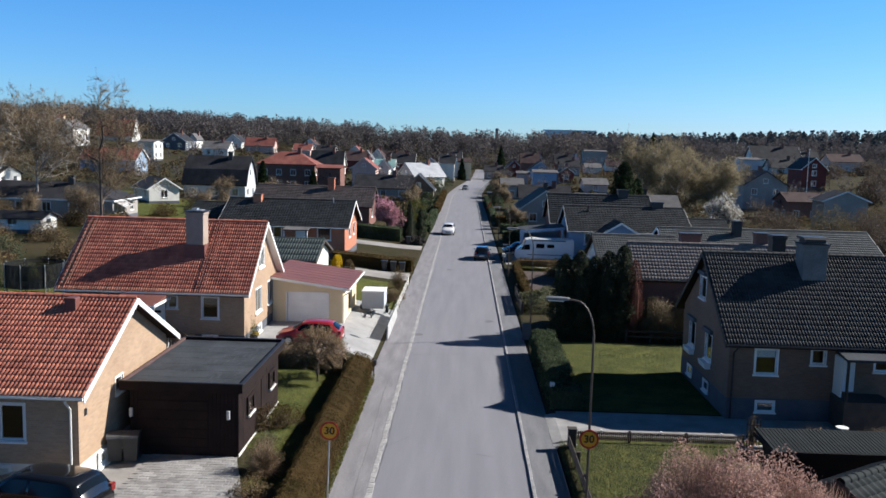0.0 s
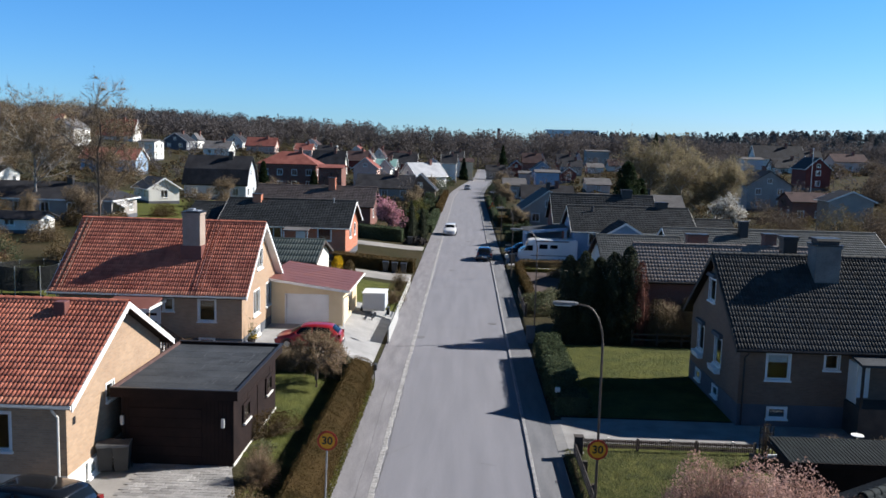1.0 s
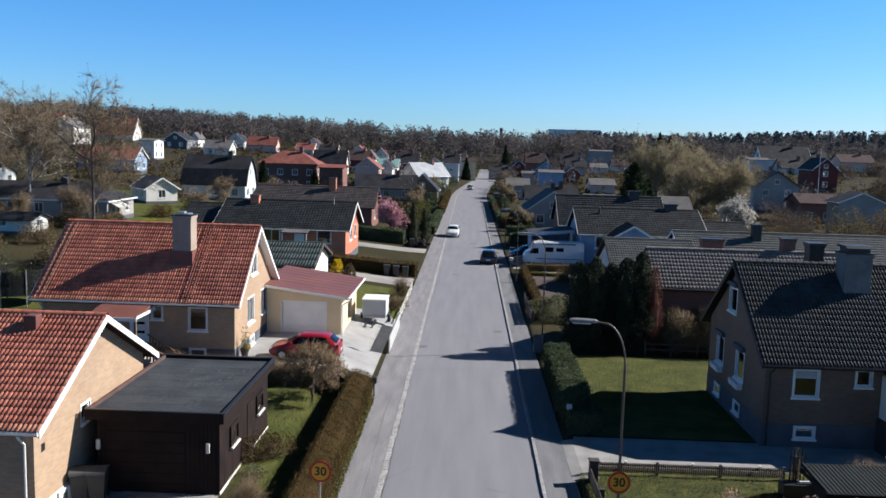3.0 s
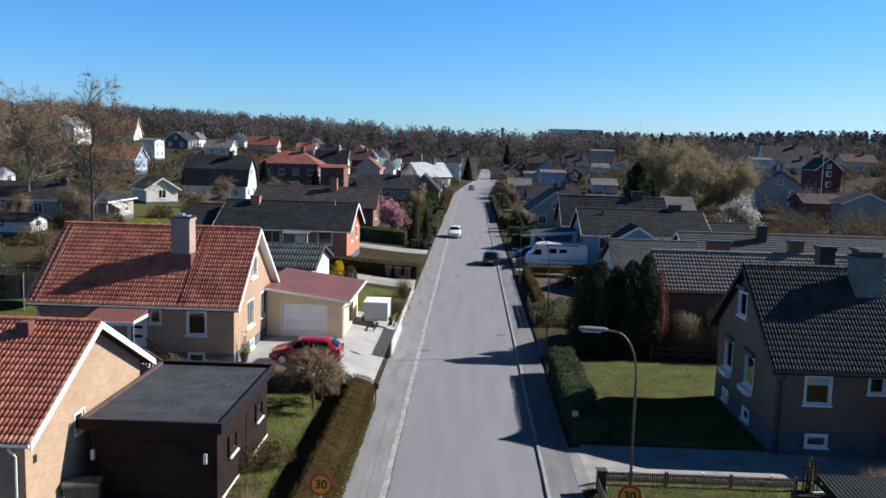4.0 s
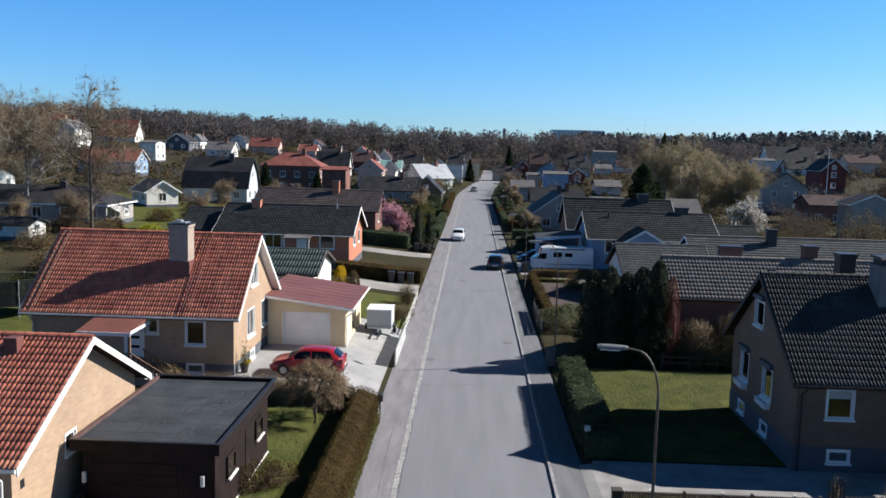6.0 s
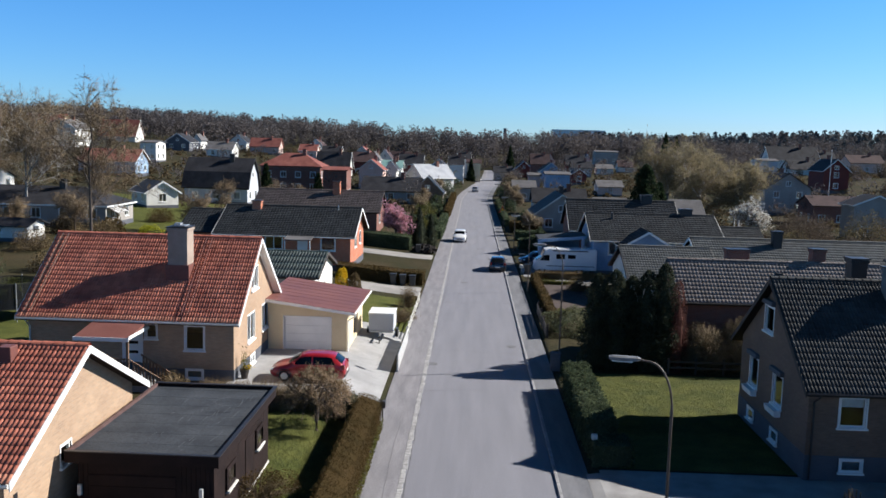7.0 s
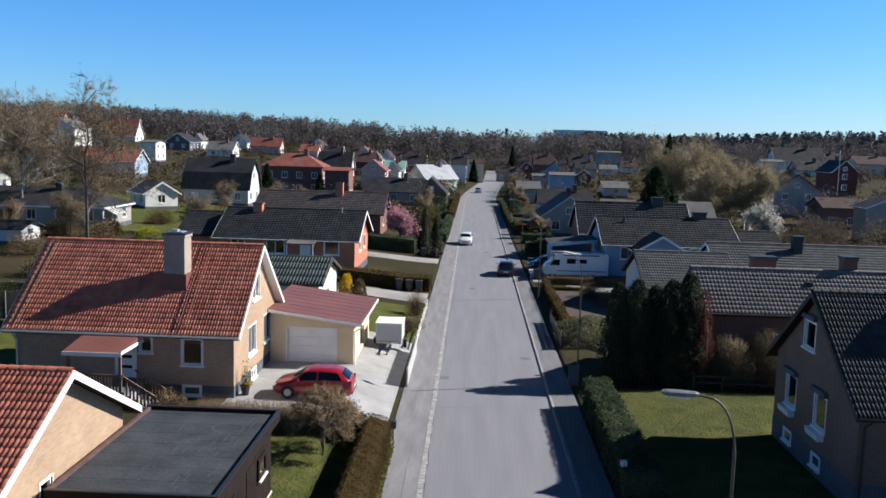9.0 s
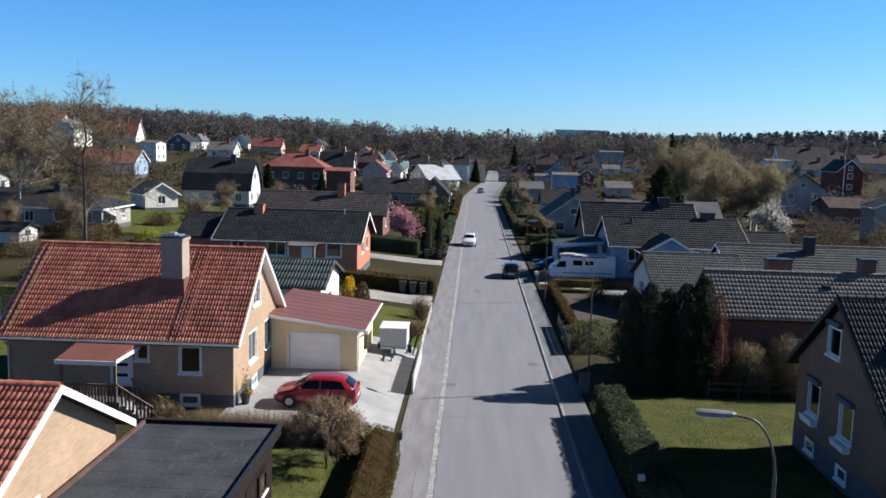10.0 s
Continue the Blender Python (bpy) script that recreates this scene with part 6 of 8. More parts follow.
RED_PAINT = plain("red_car_paint", (0.32, 0.012, 0.018), 0.28, 0.1, 0.9)
DARK_PAINT = plain("dark_blue_car_paint", (0.015, 0.018, 0.03), 0.25, 0.2, 0.9)
BLACK_PAINT = plain("black_car_paint", (0.008, 0.009, 0.011), 0.2, 0.1, 1.0)
WHITE_PAINT = plain("white_car_paint", (0.72, 0.72, 0.72), 0.3, 0, 0.8)
car("car", "red hatchback parked on the pale drive", (-8.25, 51.35, YZ + 0.035), 180, RED_PAINT, 3.95, 1.7, 1.45)
car("car", "dark blue car parked at the kerb", (3.0, 99.6, 0), 88, DARK_PAINT, 4.3, 1.75, 1.5)
car("car", "white car parked beside the gutter", (-1.45, 126.6, 0), -92, WHITE_PAINT, 4.4, 1.8, 1.6, "suv")
car("car", "black estate car on the paved drive", (-12.6, 26.6, YZ + 0.05), 168, BLACK_PAINT, 4.6, 1.82, 1.5, "wagon")
car("car", "dark car in front of the carport", (7.6, 103.6, gz(7.6, 103.6) + 0.03), 200, DARK_PAINT, 4.2, 1.75, 1.48)
car("car", "silver car far up the street", (0.9, 258, float(road_z(258))), -90, plain("silver_car_paint", (0.3, 0.31, 0.32), 0.3, 0.6, 0.6), 4.3, 1.75, 1.5)

# the camper van, nose towards the street
cv = thing("camper_van", "white camper van parked on a pale drive", "camper van", (10.0, 97.6, gz(10, 97.6) + 0.03), 180)
WP = shade("camper_white", (0.66, 0.68, 0.7), (0.74, 0.75, 0.76), 0.8, 0.35, 0.02, 10, speck=0.1)
side = [(-3.15, 0.45), (-3.15, 2.5), (-3.0, 2.62), (1.6, 2.62), (2.2, 2.5), (2.45, 1.75), (3.1, 1.35), (3.3, 1.05), (3.32, 0.5), (3.1, 0.4)]
bm = extrude(bmesh.new(), side, "y", -1.1, 1.1)
bmesh.ops.bevel(bm, geom=[e for e in bm.edges if abs(e.verts[0].co.y - e.verts[1].co.y) < 0.01], offset=0.09, segments=2, affect="EDGES")
body = part("body", bm, WP, cv)
for s in (-1, 1):
    for xa, xb, za, zb in ((0.15, 1.05, 1.6, 2.1), (-0.95, -0.15, 1.65, 2.05)):
        part("side_window", boxes((xa, xb, *sorted((s * 1.08, s * 1.115)), za, zb), bevel=0.012), CAR_GLASS, body)
    part("cab_window", extrude(bmesh.new(), [(1.75, 1.4), (2.75, 1.4), (2.4, 1.95), (1.75, 2.0)], "y", *sorted((s * 1.09, s * 1.118))), CAR_GLASS, body)
    part("stripe", boxes((-2.9, 2.0, *sorted((s * 1.095, s * 1.11)), 0.82, 0.9)), PLINTH, body)
    for xx in (2.45, -1.4):
        wheel(cv, xx, s * 0.98, 0.34, 0.22, s)
    part("mirror", boxes((2.3, 2.42, *sorted((s * 1.15, s * 1.32)), 1.45, 1.8), bevel=0.03), BLACK, body)
part("windscreen", extrude(bmesh.new(), [(2.25, 2.42), (2.5, 1.75), (3.08, 1.4), (3.1, 1.42), (2.53, 1.78), (2.28, 2.44)], "y", -0.9, 0.9), CAR_GLASS, body)
for xx in (-2.2, -0.6, 0.9):
    part("roof_hatch", boxes((xx, xx + 0.6, -0.3, 0.3, 2.6, 2.7), bevel=0.03), OFFWHITE, body)
part("awning", boxes((-2.2, 1.4, 1.1, 1.22, 2.4, 2.52), bevel=0.02), PLINTH, cv)

# the covered trailer, its coupling towards the near end of the drive
tr = thing("trailer", "white covered box trailer on the pale drive", "trailer", (-5.68, 63.6, gz(-5.68, 63.6) + 0.035), -90)
part("box", boxes((-1.0, 1.0, -0.82, 0.82, 0.62, 1.72), bevel=0.05), SHADE_WHITE, tr)
part("lid", boxes((-1.04, 1.04, -0.86, 0.86, 1.72, 1.79), bevel=0.02), WHITE, tr)
part("frame", boxes((-1.05, 1.05, -0.78, 0.78, 0.5, 0.62)), STEEL, tr)
part("drawbar", boxes((1.0, 2.4, -0.05, 0.05, 0.45, 0.53)), STEEL, tr)
part("coupling", boxes((2.2, 2.5, -0.1, 0.1, 0.4, 0.56), bevel=0.03), BLACK, tr)
part("jockey_wheel", cyl(bmesh.new(), (2.0, -0.03, 0.12), (2.0, 0.03, 0.12), 0.12), RUBBER, tr)
part("jockey_post", cyl(bmesh.new(), (2.0, 0, 0.2), (2.0, 0, 0.75), 0.03), STEEL, tr)
for s in (-1, 1):
    wheel(tr, -0.1, s * 0.95, 0.28, 0.18, s)
    part("mudguard", boxes((-0.42, 0.22, *sorted((s * 0.85, s * 1.05)), 0.57, 0.6)), BLACK, tr)

# ---- street furniture ----
LAMP_GREY = shade("lamp_housing", (0.12, 0.12, 0.12), (0.19, 0.19, 0.19), 4, 0.5, 0.1, 30)


def street_lamp(x, y, h, arm, label, z=0.1, yaw=0):
    t = thing("street_lamp", label, "street lamp", (x, y, z), yaw, "street lamps")
    pts = [(0, 0, 0)] + [(0, 0, h - 1.4)] + [(-arm * (1 - math.cos(a)), 0, h - 1.4 + 1.25 * math.sin(a)) for a in np.linspace(0.15, math.pi / 2, 8)] + [(-arm - 0.25, 0, h - 0.12)]
    part("pole", tube(bmesh.new(), pts, [0.055, 0.042] + [0.028] * 9, 10), BRONZE, t)
    part("base", cyl(bmesh.new(), (0, 0, 0), (0, 0, 1.0), 0.075, 0.07, 10), BRONZE, t)
    xh = -arm - 0.2
    sec = []
    for f, w, z0, z1 in ((0, 0.04, -0.03, 0.03), (0.08, 0.09, -0.05, 0.05), (0.4, 0.12, -0.06, 0.055), (0.7, 0.12, -0.06, 0.05), (0.8, 0.1, -0.04, 0.03)):
        sec.append([(xh - f, -w, z0 + h - 0.1), (xh - f, -w, (z1) * 0.5 + h - 0.1), (xh - f, -w * 0.5, z1 + h - 0.1), (xh - f, w * 0.5, z1 + h - 0.1), (xh - f, w, z1 * 0.5 + h - 0.1), (xh - f, w, z0 + h - 0.1)])
    head = part("lamp_head", loft(bmesh.new(), sec), LAMP_GREY, t, "grey lamp housing")
    part("lens", boxes((xh - 0.72, xh - 0.2, -0.1, 0.1, h - 0.19, h - 0.16), bevel=0.03), OFFWHITE, head)
    return t


street_lamp(5.23, 28.65, 7.9, 0.63, "brown steel street lamp with a curved arm and grey head", 0.1, -9.5)
street_lamp(5.5, 58.0, 7.5, 0.8, "slender steel street lamp with a curved arm")
street_lamp(5.35, 85.5, 7.0, 0.7, "slender steel street lamp with a curved arm")
street_lamp(5.4, 114.0, 7.0, 0.7, "slender steel street lamp with a curved arm")
street_lamp(5.4, 150.0, 7.0, 0.7, "slender steel street lamp with a curved arm", 0.15)

SIGN_YELLOW = plain("sign_yellow", (0.85, 0.36, 0.012), 0.5)
SIGN_RED = plain("sign_red", (0.5, 0.03, 0.015), 0.5)
SIGN_BLACK = plain("sign_black", (0.012, 0.012, 0.012), 0.5)


def speed_sign(x, y, z, zc, lean, pole=True):
    t = thing("speed_sign", "round orange speed sign reading 30 on a " + ("steel pole" if pole else "lamp post"), "road sign", (x, y, z), 0, "speed signs")
    t.matrix_world = pose(x, y, z, 0, lean, 0)
    c = zc - z
    if pole:
        part("pole", cyl(bmesh.new(), (0, 0.06, 0), (0, 0.06, c + 0.25), 0.03, seg=10), STEEL, t)
    part("plate", cyl(bmesh.new(), (0, 0.02, c), (0, 0.03, c), 0.33, seg=40), SIGN_RED, t, "red rim")
    part("face", cyl(bmesh.new(), (0, 0.008, c), (0, 0.018, c), 0.262, seg=40), SIGN_YELLOW, t)
    for zz in (c + 0.13, c - 0.13):
        part("bracket", boxes((-0.12, 0.12, 0.03, 0.1, zz - 0.02, zz + 0.02)), STEEL, t)
    cu = bpy.data.curves.new("numeral", "FONT")
    cu.body, cu.size, cu.extrude, cu.offset, cu.align_x, cu.align_y = "30", 0.36, 0.002, 0.009, "CENTER", "CENTER"
    tmp = new("numeral", cu)
    me = bpy.data.meshes.new_from_object(tmp)
    bpy.data.objects.remove(tmp)
    me.transform(pose(0, 0.004, c, 90, 0, 0))
    part("numeral", me, SIGN_BLACK, t, "black numerals 30")


speed_sign(-3.62, 28.6, 0.01, 3.15, 1.5)
speed_sign(5.22, 28.55, 0.1, 3.18, 0.0, False)
ws = thing("warning_sign", "orange triangular warning sign on a steel pole", "road sign", (5.75, 167.5, gz(5.75, 167.5)))
part("pole", cyl(bmesh.new(), (0, 0.05, 0), (0, 0.05, 2.0), 0.03), STEEL, ws)
part("plate", extrude(bmesh.new(), [(-0.75, 0.9), (0.75, 0.9), (0.06, 2.15), (-0.06, 2.15)], "y", 0, 0.03), SIGN_RED, ws)
part("face", extrude(bmesh.new(), [(-0.5, 1.05), (0.5, 1.05), (0, 1.85)], "y", -0.012, -0.002), SIGN_YELLOW, ws)
eb = thing("cable_cabinet", "grey steel cable cabinet behind the pavement", "cabinet", (5.2, 57.2, 0.12))
part("body", boxes((-0.28, 0.28, -0.17, 0.17, 0, 1.05), bevel=0.02), PLINTH, eb)
part("lid", boxes((-0.31, 0.31, -0.2, 0.2, 1.05, 1.11), bevel=0.02), PLINTH, eb)
mb = thing("letter_box", "black letter box on a post at the hedge end", "letter box", (-3.98, 47.4, 0.02))
part("post", boxes((-0.03, 0.03, -0.03, 0.03, 0, 0.8)), BLACK, mb)
part("box", boxes((-0.14, 0.14, -0.18, 0.18, 0.55, 0.88), bevel=0.03), BLACK, mb)
mb3 = thing("letter_box", "white letter box in front of the shaded hedge", "letter box", (5.45, 42.5, 0.1))
part("post", boxes((-0.03, 0.03, -0.03, 0.03, 0, 0.95)), FENCE_DARK, mb3)
part("box", boxes((-0.12, 0.12, -0.1, 0.1, 0.95, 1.18), bevel=0.02), OFFWHITE, mb3)
mb2 = thing("letter_box", "white letter box on a post beside the kerb", "letter box", (5.3, 95.3, 0.1))
part("post", boxes((-0.03, 0.03, -0.03, 0.03, 0, 0.8)), STEEL, mb2)
part("box", boxes((-0.18, 0.18, -0.2, 0.2, 0.75, 1.1), bevel=0.03), OFFWHITE, mb2)


def wheelie_bin(loc, yaw, label, material, lid=None, k=1.0):
    t = thing("wheelie_bin", label, "bin", loc, yaw)
    bm = loft(bmesh.new(), [[(-w, -d, z), (w, -d, z), (w, d, z), (-w, d, z)] for w, d, z in ((0.22, 0.26, 0.06), (0.28, 0.34, 0.9), (0.29, 0.36, 0.98))])
    part("body", bm, material, t)
    bm = extrude(bmesh.new(), [(-0.42, 0.98), (0.38, 1.0), (0.36, 1.05), (0.1, 1.1), (-0.4, 1.06)], "x", -0.31, 0.31)
    part("lid", bm, lid or material, t)
    part("handle", tube(bmesh.new(), [(-0.25, 0.42, 0.98), (0.25, 0.42, 0.98)], 0.02, 6), material, t)
    for s in (-1, 1):
        part("wheel", cyl(bmesh.new(), (s * 0.24, 0.28, 0.1), (s * 0.3, 0.28, 0.1), 0.1, seg=12), RUBBER, t)
    for q in t.children:
        q.data.transform(Matrix.Scale(k, 4))
    return t


BIN = shade("bin_plastic", (0.022, 0.024, 0.024), (0.04, 0.042, 0.042), 3, 0.5, 0.05)
BIN_LID = shade("bin_lid", (0.06, 0.062, 0.065), (0.085, 0.088, 0.09), 3, 0.5, 0.05)
wheelie_bin((-11.42, 31.4, YZ + 0.05), 12, "black wheelie bin with a grey lid beside the brick wall", BIN, BIN_LID, 1.0)
wheelie_bin((-12.0, 31.3, YZ + 0.05), 22, "second black wheelie bin close to the brick wall", BIN, BIN_LID, 1.0)
wheelie_bin((5.9, 104.5, gz(5.9, 104.5)), 0, "dark wheelie bin beside the carport", BIN)
wheelie_bin((6.0, 96.0, gz(6, 96)), 90, "dark wheelie bin beside the drive", BIN)
for xx in (-7.1, -6.2, -5.3):
    wheelie_bin((xx, 86.7, gz(xx, 86.7)), 0, "dark bin in front of the brown hedge", BIN)
wheelie_bin((-6.3, 111.2, gz(-6.3, 111.2)), 0, "dark bin beside a drive", BIN)

# fences
fl = thing("board_fence", "pale grey board fence with close posts along the drive", "fence", (-3.98, 56.1, 0.02))
FENCE_PALE = shade("weathered_pale_wood", (0.36, 0.36, 0.35), (0.5, 0.5, 0.49), 2, 0.8, 0.2, 20)
for i in range(9):
    part("post", boxes((-0.09, -0.022, i * 0.96 - 0.04, i * 0.96 + 0.04, -0.1, 1.12)), FENCE_PALE, fl)
for i in range(10):
    part("board", boxes((-0.02, 0.002, -0.05, 7.75, 0.06 + i * 0.098, 0.13 + i * 0.098)), FENCE_PALE, fl)
fl2 = thing("rail_fence", "low pale wooden rail fence along the pavement", "fence", (-4.15, 64.6, 0.02))
for i in range(8):
    part("post", boxes((-0.05, 0.05, i * 2 - 0.05, i * 2 + 0.05, 0, 0.85)), OFFWHITE, fl2)
for zz in (0.4, 0.75):
    part("rail", boxes((0.05, 0.08, 0, 14, zz, zz + 0.09)), OFFWHITE, fl2)
pf = thing("picket_fence", "low dark picket fence beside the paved drive", "fence", (5.85, 37.05, 0.2))
picket = np_mesh("picket", np.array([(-0.03, 0, 0.06), (0.03, 0, 0.06), (0.03, 0.022, 0.06), (-0.03, 0.022, 0.06), (-0.03, 0, 0.46), (0.03, 0, 0.46), (0.03, 0.022, 0.46), (-0.03, 0.022, 0.46)]), np.array([(0, 1, 2, 3), (4, 5, 6, 7), (0, 1, 5, 4), (1, 2, 6, 5), (2, 3, 7, 6), (3, 0, 4, 7)]), DARK_WOOD)
for i in range(86):
    o = new("picket", picket)
    o.parent, o.location = pf, (0.05 + i * 0.085, -0.03, 0)
for zz in (0.1, 0.32):
    part("rail", boxes((0, 7.4, 0, 0.04, zz, zz + 0.07)), FENCE_DARK, pf)
for i in range(4):
    part("post", boxes((i * 2.46 - 0.05, i * 2.46 + 0.05, 0.04, 0.14, -0.2, 0.48)), FENCE_DARK, pf)
for i in range(26):
    if i % 9 == 4:
        part("post_cap", boxes((i * 0.29, i * 0.29 + 0.09, -0.04, 0.1, 0.46, 0.52), bevel=0.015), OFFWHITE, pf)
sf = thing("board_fence", "dark wooden board fence along the pavement", "fence", (5.65, 24.6, 0.1))
for i in range(5):
    part("post", boxes((-0.08, 0.08, i * 2.32 - 0.08, i * 2.32 + 0.08, -0.05, 0.74), bevel=0.01), FENCE_DARK, sf)
for zz in (0.18, 0.345, 0.51):
    part("rail", boxes((-0.12, -0.08, 0, 11.5, zz, zz + 0.135)), FENCE_DARK, sf)
gp = thing("gate_post", "stout dark wooden gate post at the drive", "gate post", (5.7, 36.3, 0.1))
part("post", boxes((-0.17, 0.17, -0.17, 0.17, -0.05, 0.86), bevel=0.02), FENCE_DARK, gp)
part("cap", boxes((-0.2, 0.2, -0.2, 0.2, 0.86, 0.92), bevel=0.02), FENCE_DARK, gp)
sf2 = thing("board_fence", "low dark board fence along the pavement further up", "fence", (5.5, 66.0, 0.1))
for i in range(4):
    part("post", boxes((-0.06, 0.06, i * 2.9 - 0.06, i * 2.9 + 0.06, 0, 1.0), bevel=0.01), FENCE_DARK, sf2)
for zz in (0.1, 0.36, 0.62):
    part("rail", boxes((-0.1, -0.06, 0, 8.7, zz, zz + 0.22)), FENCE_DARK, sf2)
rf = thing("rail_fence", "low dark wooden rail fence behind the lawn", "fence", (11.8, 57.0, 0.2))
for i in range(5):
    part("post", boxes((i * 1.6 - 0.05, i * 1.6 + 0.05, 0, 0.1, 0, 0.95)), FENCE_DARK, rf)
for zz in (0.35, 0.7):
    part("rail", boxes((0, 6.4, -0.03, 0, zz, zz + 0.1)), FENCE_DARK, rf)

# by the drive of the brown house: shed, tiled garden house, trellis
SHED_ROOF = shade("dark_shed_roof", (0.01, 0.014, 0.0155), (0.02, 0.027, 0.0285), 1.2, 0.85, 0.3, 14, spec=0.2)
sh = thing("shed", "dark wooden shed with flat felt roof", "shed", (14.35, 32.05, 0.0))
part("wall", boxes((-1.75, 3.5, -0.9, 0.95, 0.0, 2.05)), DARK_WOOD, sh)
part("roof", extrude(bmesh.new(), [(-1.12, 2.05), (1.12, 2.2), (1.12, 2.3), (-1.12, 2.15)], "x", -2.05, 4.0), SHED_ROOF, sh, "dark green sheet roof with low ribs")
part("fascia", boxes((-2.08, 4.0, -1.165, -1.125, 1.95, 2.15), (-2.09, -2.052, -1.125, 1.12, 2.0, 2.15)), DARK_WOOD, sh)
for i in range(44):
    x = -2.04 + i * 0.137
    part("roof_ridge", extrude(bmesh.new(), [(-1.14, 2.148), (1.12, 2.298), (1.12, 2.318), (-1.14, 2.168)], "x", x, x + 0.05), SHED_ROOF, sh)
house("garden_house", "small dark wooden building with charcoal tile roof", (14.2, 26.3, 0.2), 5.0, 3.4, 2.1, 3.3, DARK_WOOD, TILES_DARK, yaw=35, oh=0.35, ex=0.3, trim=FENCE_DARK, tiles=(SHED_ROOF, SHED_ROOF), tile=(0.3, 0.36, 0.6, 0.01), cat="garden house")
tl = thing("trellis", "dark trellis with a bare climbing plant and white pipe", "trellis", (13.15, 35.6, 0.2))
for i in range(5):
    part("bar", boxes((-0.3 + i * 0.13, -0.26 + i * 0.13, -0.02, 0.02, 0, 1.7 + 0.1 * (i % 2))), FENCE_DARK, tl)
for zz in (0.4, 0.9, 1.4):
    part("bar", boxes((-0.32, 0.3, 0.021, 0.045, zz, zz + 0.05)), FENCE_DARK, tl)
part("trough", boxes((-0.6, 0.8, -0.35, 0.25, -0.02, 0.5), bevel=0.03), BLACK, tl)
part("pipe", tube(bmesh.new(), [(0.0, -0.2, 0.56), (0.55, -0.2, 0.58), (0.72, -0.2, 0.68), (0.75, -0.2, 0.8)], 0.06, 8), WHITE, tl)
dome("bush", "reddish bare climbing plant on a trellis", (13.15, 35.75, 0.3), 0.3, 0.25, 1.6, CATKIN, 500, 0.06, 301, 60, hollow=0.2)
for i, (x, y, q) in enumerate(((16.5, 37.3, 1.0), (19.1, 37.3, 1.1))):
    dry = thing("bush", "dry brown twiggy shrub behind the shed", "bush", at(x, y))
    brush(dry, q, 0.8, 0.75, 420, 0.4, TWIG, 302 + i, 0.009)
gt = thing("garden_table", "white round garden table behind the shed", "table", (17.9, 38.1, gz(17.9, 38.1)))
part("tabletop", cyl(bmesh.new(), (0, 0, 0.7), (0, 0, 0.74), 0.27, seg=24), WHITE, gt)
part("leg", cyl(bmesh.new(), (0, 0, 0), (0, 0, 0.7), 0.03), WHITE, gt)

# behind the near house: trampoline, pots
tp = thing("trampoline", "round trampoline with a black safety net", "trampoline", (-31.4, 64.0, gz(-31.4, 64)))
bm = bmesh.new()
loft(bm, [[(2.05 * math.cos(a) + q * math.cos(a), 2.05 * math.sin(a) + q * math.sin(a), 0.85 + w) for q, w in ((0, 0), (0.12, 0), (0.12, 0.05), (0, 0.05))] for a in np.linspace(0, 2 * math.pi, 33)])
part("rim", bm, BLACK, tp)
part("mat", cyl(bmesh.new(), (0, 0, 0.86), (0, 0, 0.88), 2.0, seg=32), BLACK, tp)
NET = plain("black_net", (0.012, 0.014, 0.014), 0.9)
for k in range(8):
    a = k * math.pi / 4
    part("pole", cyl(bmesh.new(), (2.15 * math.cos(a), 2.15 * math.sin(a), 0), (2.15 * math.cos(a), 2.15 * math.sin(a), 2.65), 0.035, seg=8), STEEL, tp)
net = []
for a in np.linspace(0, 2 * math.pi, 161)[:-1]:
    net.append((2.08 * math.cos(a), 2.08 * math.sin(a), 0.9, 2.08 * math.cos(a), 2.08 * math.sin(a), 2.55, 0.028, 0.028))
for z in np.linspace(0.95, 2.55, 20):
    for k in range(32):
        a, b = k * math.pi / 16, (k + 1) * math.pi / 16
        net.append((2.08 * math.cos(a), 2.08 * math.sin(a), z, 2.08 * math.cos(b), 2.08 * math.sin(b), z, 0.028, 0.028))
part("net", np_mesh("net", *sticks(net, 3), NET), None, tp, "black safety net", "stuff")
fp = thing("flower_pot", "dark pot with a small bush and yellow flowers", "flower pot", (-11.6, 50.9, YZ + 0.04))
part("pot", loft(bmesh.new(), [[(r * math.cos(a), r * math.sin(a), z) for a in np.linspace(0, 2 * math.pi, 13)[:-1]] for r, z in ((0.16, 0), (0.24, 0.42), (0.26, 0.45))]), FENCE_DARK, fp)
r5 = np.random.default_rng(5)
part("plant", np_mesh("plant", *flakes(np.stack([r5.normal(0, 0.13, 500), r5.normal(0, 0.13, 500), 0.45 + np.abs(r5.normal(0, 0.5, 500))], 1), 0.07, r5), HEDGE_MOSS), None, fp, "", "stuff")
part("flowers", np_mesh("flowers", *flakes(np.stack([0.22 + r5.normal(0, 0.1, 160), r5.normal(0, 0.1, 160), 0.5 + r5.uniform(0, 0.22, 160)], 1), 0.06, r5), YELLOW_LEAF), None, fp, "yellow flowers", "stuff")

# road surface: covers and cracks
for x, y in ((-2.1, 58.3), (2.9, 63.5), (-0.5, 90.0), (1.2, 118)):
    t = thing("manhole_cover", "dark round iron cover set in the asphalt", "manhole cover", (x, y, 0.0), 0, "manhole covers")
    part("frame", cyl(bmesh.new(), (0, 0, -0.05), (0, 0, 0.004), 0.33, seg=24), CRACK, t)
    part("lid", cyl(bmesh.new(), (0, 0, -0.05), (0, 0, 0.009), 0.28, seg=24), PATCH, t)


